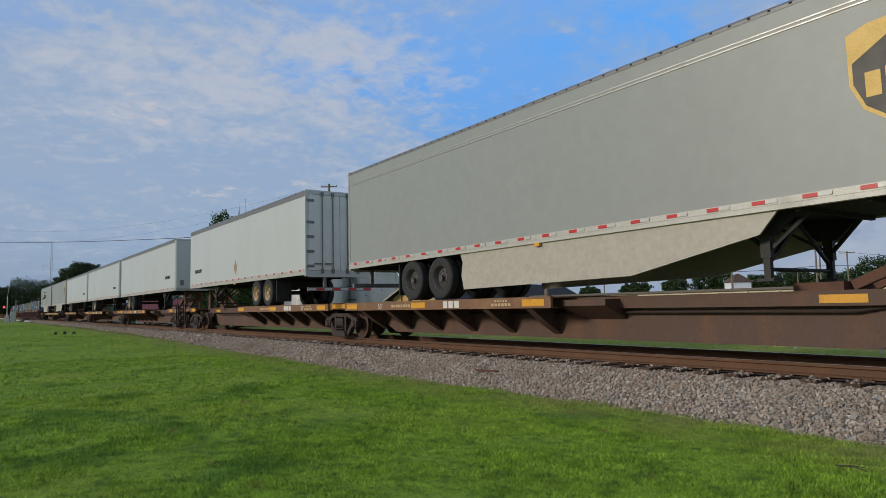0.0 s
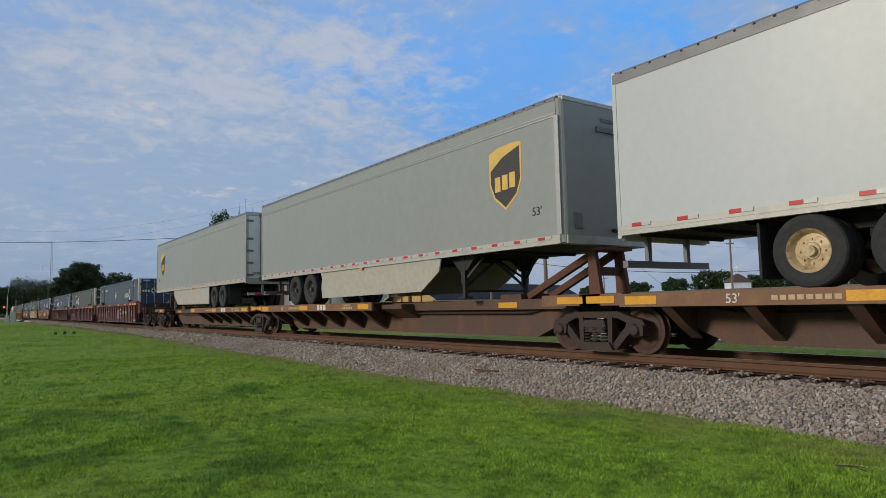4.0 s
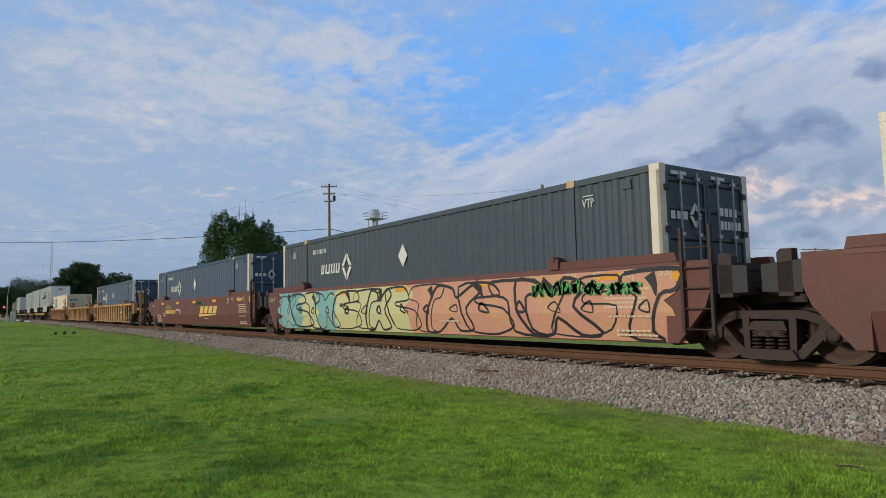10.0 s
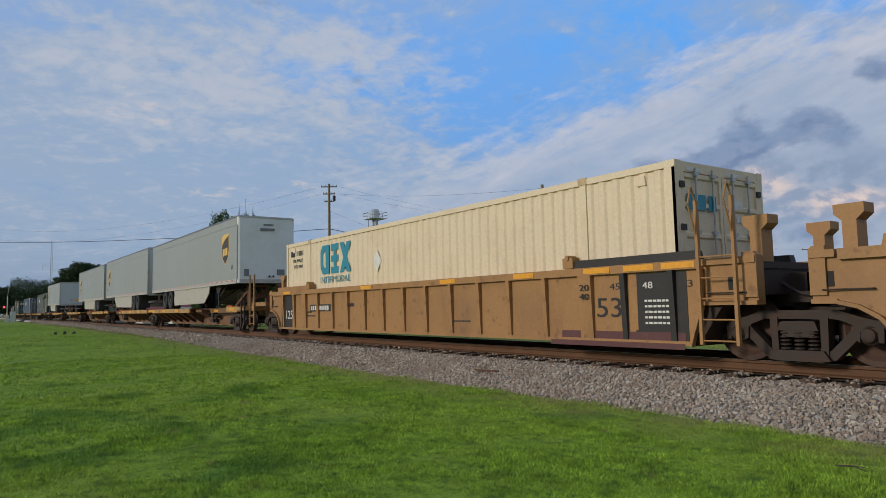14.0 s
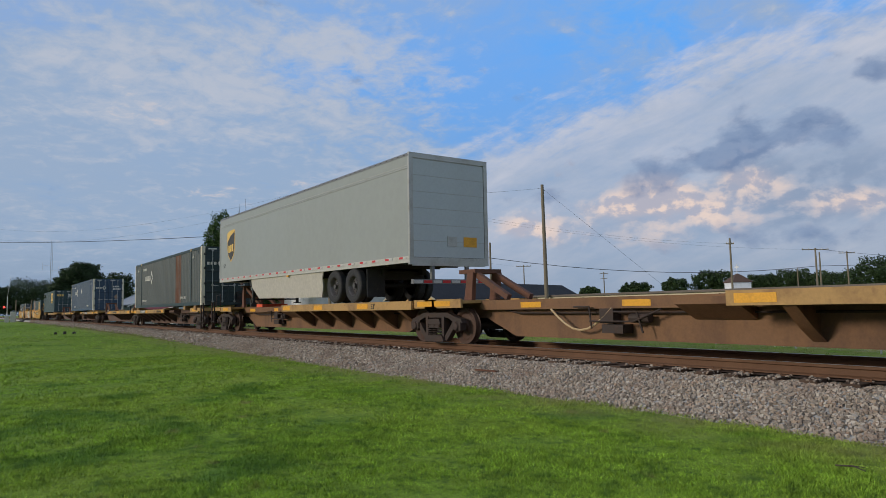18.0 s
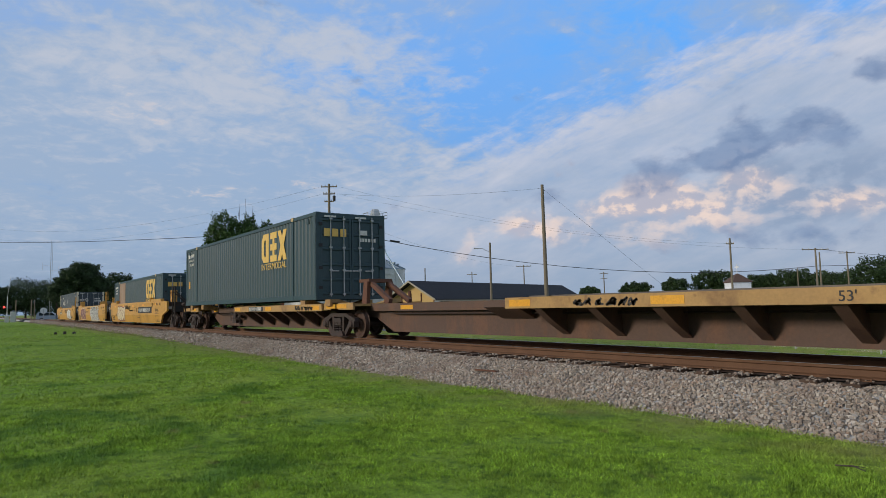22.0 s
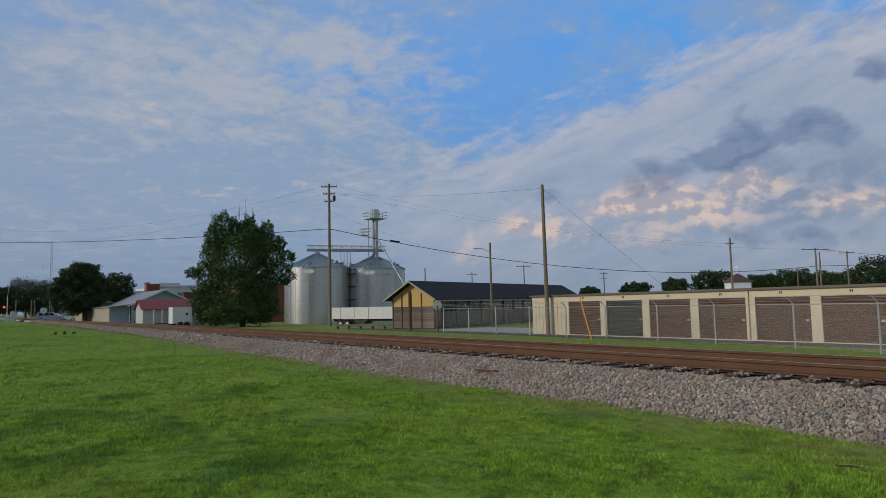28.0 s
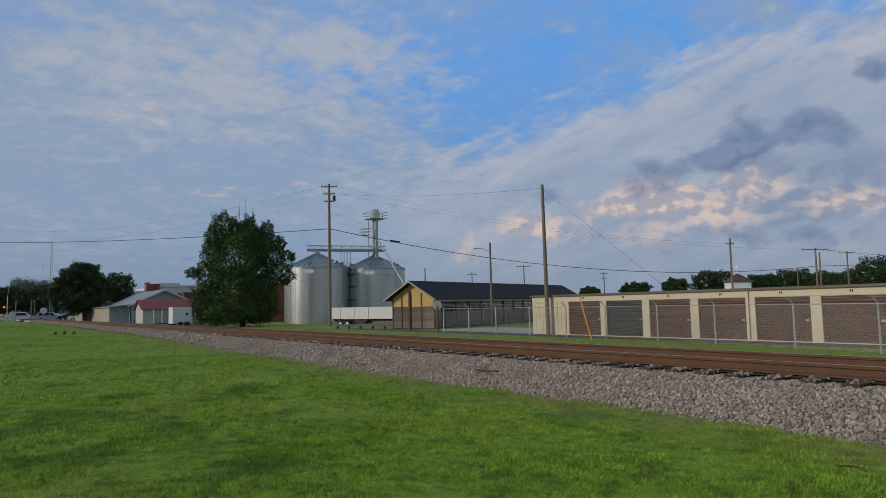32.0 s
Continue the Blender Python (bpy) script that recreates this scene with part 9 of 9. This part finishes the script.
    # trees
    tree("tree", "tall dense leafy tree with crown down to the grass", (-82.5, 27.7), (0.319, 0.948), [(-2.4, 11.4, 1.7, 1.9), (-3.2, 10.0, 1.6, 1.6), (0.7, 11.0, 1.0, 2.0), (2.9, 10.7, 0.9, 1.6), (-0.6, 7.3, 4.0, 4.0), (-3.4, 8.0, 1.6, 2.0), (2.6, 8.2, 2.1, 2.6), (1.0, 9.6, 1.7, 2.0), (0.7, 9.4, 1.6, 2.6), (-0.8, 10.6, 1.0, 1.8), (2.0, 9.6, 1.1, 2.0), (4.5, 9.2, 0.8, 1.1), (5.3, 7.7, 1.1, 0.8), (6.0, 7.5, 0.5, 0.6), (4.5, 5.6, 1.9, 1.7), (-4.0, 5.2, 1.8, 2.0), (-5.9, 5.6, 1.0, 0.7), (-4.4, 2.6, 1.9, 2.0), (-0.5, 3.2, 3.9, 3.4), (-3.2, 0.8, 2.8, 2.0), (2.3, 2.6, 2.2, 3.0), (2.0, 0.6, 2.4, 1.6), (5.2, 4.4, 0.6, 0.5), (-1.2, 0.9, 4.4, 2.0)], 80000, 0.125, M_leaf, 1, 6.0, 0.35)
    tw = solid("bare_twigs", lambda bm: [rod(bm, (-82.5 + 0.319 * l, 27.7 + 0.948 * l, 9.0), (-82.5 + 0.319 * (l + d), 27.7 + 0.948 * (l + d), t), 0.05, 5, 0.015) for l, d, t in ((-0.6, 0.2, 14.2), (0.4, -0.1, 14.9), (0.9, 0.3, 14.0), (-0.2, -0.4, 13.4), (3.0, 0.3, 12.3))], M_bark, "bare twigs above the tree crown", "branch")
    tree("tree", "broad dark leafy street tree", (-117.1, 14.45), (0.123, 0.992), [(-0.7, 6.4, 2.9, 2.5), (-2.6, 4.6, 2.4, 2.3), (1.3, 4.6, 2.1, 2.5), (0.2, 7.4, 1.4, 1.2), (-2.2, 6.4, 1.5, 1.3), (-0.9, 3.0, 3.8, 2.1)], 42000, 0.16, M_leaf2, 2, 3.0, 0.4)
    tree("tree", "dark tree behind the street tree", (-143.1, 23.1), (0.159, 0.987), [(-0.1, 5.9, 3.3, 2.8), (-1.0, 3.5, 3.3, 3.3)], 9000, 0.22, M_leaf2, 3, 3.0, 0.3)
    woods = [((-229.6, 13.0), (0.056, 0.998), [(0.6, 6.2, 8.3, 5.1), (-4.3, 5.1, 6.6, 4.2), (4.9, 4.5, 5.9, 5.0), (-8.3, 4.7, 6.2, 4.7), (12, 4.5, 6.5, 4.5)], 14000),
             ((-93.7, 117.1), (0.781, 0.625), [(-1.5, 3.3, 1.6, 1.4), (0.9, 3.4, 2.7, 1.6)], 1800),
             ((-93.1, 130.2), (0.813, 0.582), [(0.3, 3.9, 2.9, 2.0)], 1500),
             ((-89.2, 138.8), (0.841, 0.541), [(-1.0, 4.8, 3.6, 2.9), (2.6, 4.8, 3.4, 2.6)], 2600),
             ((-86.8, 151.9), (0.868, 0.496), [(0.5, 4.3, 2.6, 2.3), (3.5, 4.4, 3.3, 2.3)], 2200),
             ((-80.0, 155.6), (0.889, 0.457), [(-0.7, 4.6, 4.4, 2.7), (2.3, 4.8, 3.4, 2.7)], 2600),
             ((-72.9, 159.1), (0.909, 0.416), [(-0.6, 4.1, 5.2, 2.7), (2.7, 4.2, 4.5, 2.6)], 2800),
             ((-63.6, 157.7), (0.927, 0.374), [(-1.0, 4.7, 4.5, 3.0), (2.2, 5.6, 5.2, 4.0), (6.1, 5.8, 5.3, 4.5)], 4500),
             ((-45.0, 160.0), (0.95, 0.3), [(-3.0, 5.0, 4.5, 4.0), (3.2, 5.6, 5.2, 4.3)], 3500),
             ((-80.8, 88.8), (0.74, 0.673), [(0.2, 2.6, 1.8, 1.0)], 900)]
    for k, (b, r, bl, n) in enumerate(woods):
        tree("tree", "distant dark green tree on the horizon", b, r, bl, n * 3, 0.22, M_leaf2, 20 + k, 2.5, 0.3, "distant trees")
    # level crossing and street on the far left
    solid("crossing_road", lambda bm: (box(bm, -168, -158, -300, C - 2.0, -0.6, -0.37), box(bm, -168, -158, C + 2.0, 300, -0.9, -0.42), box(bm, -168, -158, C - 2.0, C + 2.0, -0.5, -0.02)), M_asph, "asphalt road at the level crossing", "road", kind="structure")
    sgn = thing("crossing_signal", "railway crossing signal mast with red flashing lamps", "signal", m=pose(-141.4, 5.2, -0.4))
    piece(sgn, "mast", "csmast", lambda bm: (rod(bm, (0, 0, 0), (0, 0, 4.6), 0.07, 8), box(bm, -0.3, 0.3, -0.3, 0.3, 0, 1.2)), M_silver)
    piece(sgn, "whip_aerial", "cswhip", lambda bm: rod(bm, (0, 0, 4.6), (0, 0.4, 8.1), 0.03, 5), M_steel)
    for s in (-0.45, 0.45):
        lamp = piece(sgn, "lamp_hood", ("cshood", s), lambda bm: lathe(bm, [(0.28, -0.03), (0.28, 0.03)], 14), M_black, pose(0.1, s, 2.7, 0, 0, 90))
        if s < 0:
            piece(lamp, "red_lamp", "cslamp", lambda bm: lathe(bm, [(0.17, 0.05), (0.17, -0.06)], 12), glow("red_signal_glow", (1.0, 0.04, 0.03), 4.0))
    piece(sgn, "control_box", "csbox", lambda bm: box(bm, -0.5, 0.3, 0.5, 1.3, 0, 1.9), M_silver)
    an = thing("radio_mast", "slender lattice radio mast with dipole arms", "mast", m=pose(-124.6, 10.4, -0.4))
    piece(an, "lattice", "anlat", lambda bm: ([beam(bm, (a, b, 0), (a, b, 13.2), 0.035, 0.035) for a, b in ((-0.12, -0.1), (0.12, -0.1), (0, 0.14))] + [beam(bm, (-0.12, -0.1, z * 0.45), (0.0, 0.14, z * 0.45 + 0.4), 0.02, 0.02) for z in range(29)]), M_steel)
    piece(an, "dipole_arm", "anarm", lambda bm: (rod(bm, (0, -1.2, 9.1), (0, 0, 9.1), 0.025, 5), rod(bm, (0, 0, 8.4), (0, 1.0, 8.4), 0.025, 5), rod(bm, (0, -1.2, 8.5), (0, -1.2, 9.7), 0.025, 5), rod(bm, (0, 1.0, 7.8), (0, 1.0, 9.0), 0.025, 5)), M_steel)
    ds = thing("round_sign", "round white sign on a steel post", "sign", m=pose(-139.0, 10.6, -0.4))
    piece(ds, "post", "dspost", lambda bm: rod(bm, (0, 0, 0), (0, 0, 2.2), 0.05, 8), M_steel)
    piece(ds, "disc", "dsdisc", lambda bm: lathe(bm, [(0.55, -0.02), (0.55, 0.02)], 20), M_whitew, pose(0, 0, 1.95, 0, 0, 80))
    for y in (6.9, 9.4, 9.9):
        solid("street_post", lambda bm: rod(bm, (0, 0, 0), (0, 0, 4.2), 0.09, 8), M_pole, "short weathered timber street post", "post", m=pose(-150.0, y, -0.5), group="street posts")
    car("white pickup-like car parked by the street", pose(-146.0, 13.0, -0.42, 0, 0, 75), M_carw, "car")
    car("pale blue car parked by the street", pose(-141.0, 11.9, -0.42, 0, 0, 80), mat("car_paint_pale_blue", (0.35, 0.42, 0.5), 0.25), "suv")
    car("white parked car by the tree", pose(-135.0, 16.4, -0.45, 0, 0, 70), M_carw, "car")
    sv = car("dark sport utility car rolling towards the crossing", pose(-138.0, 26.0, -0.42, 0, 0, -96), M_card, "suv")
    DRIVES.append((sv, [(0.0, pose(-138.0, 26.0, -0.42, 0, 0, -96)), (29.0, pose(-138.0, 26.0, -0.42, 0, 0, -96)), (30.0, pose(-138.2, 22.0, -0.42, 0, 0, -96)), (31.0, pose(-138.5, 17.8, -0.42, 0, 0, -96)), (32.0, pose(-138.8, 15.0, -0.42, 0, 0, -96))]))
    vn = car("white minivan driving over the level crossing", pose(-162.8, -14.0, -0.33, 0, 0, 88), M_carw, "van")
    DRIVES.append((vn, [(0.0, pose(-162.8, -14.0, -0.35, 0, 0, 88)), (28.5, pose(-162.8, -14.0, -0.35, 0, 0, 88)), (30.0, pose(-162.8, -5.0, -0.35, 0, 0, 88)), (31.0, pose(-162.8, 1.9, -0.35, 0, 0, 88)), (32.0, pose(-162.8, 8.6, -0.35, 0, 0, 88))]))
    # small things on the near side
    solid("rusty_plate", lambda bm: (box(bm, -0.28, 0.28, -0.05, 0.05, 0, 0.02), box(bm, -0.28, 0.28, -0.055, -0.035, 0.02, 0.035)), M_rustorange, "rusty steel plate lying on the ballast", "scrap", m=pose(-10.35, C - 2.12, -0.385, 0, 0, 8))
    solid("fallen_twig", lambda bm: (rod(bm, (-0.12, 0, 0.03), (0.02, 0.02, 0.045), 0.008, 6), rod(bm, (0.02, 0.02, 0.045), (0.14, -0.03, 0.03), 0.007, 6, 0.004), rod(bm, (0.02, 0.02, 0.045), (0.10, 0.06, 0.04), 0.005, 5, 0.003)), M_bark, "short brown fallen twig on the lawn", "twig", m=pose(-2.83, 6.33, ground_z(-2.83, 6.33)))
    solid("pipe_stubs", lambda bm: (rod(bm, (0, 0, 0), (0, 0, 0.16), 0.09, 8), rod(bm, (0.2, 0.5, 0), (0.2, 0.5, 0.2), 0.09, 8), rod(bm, (0.4, 1.0, 0), (0.5, 1.0, 0.12), 0.1, 8)), M_black, "dark pipe stubs standing in the lawn", "pipe", m=pose(-49.8, 4.5, -0.42))


DRIVES = []

# ---------------------------------------------------------------- build


def motions():
    times = [0.0] + [float(t) for t in range(2, 32, 2)] + [32.0]
    for ob, rows in DRIVES:
        walk(ob, rows)
    for ob, u0, tilt, lift in MOVING:
        walk(ob, [(t, pose(u0 + run(t), C, lift, 0, tilt, 0)) for t in times])


build_ground()
build_ballast()
build_track()
build_grass()
assemble()
build_far_side()
motions()
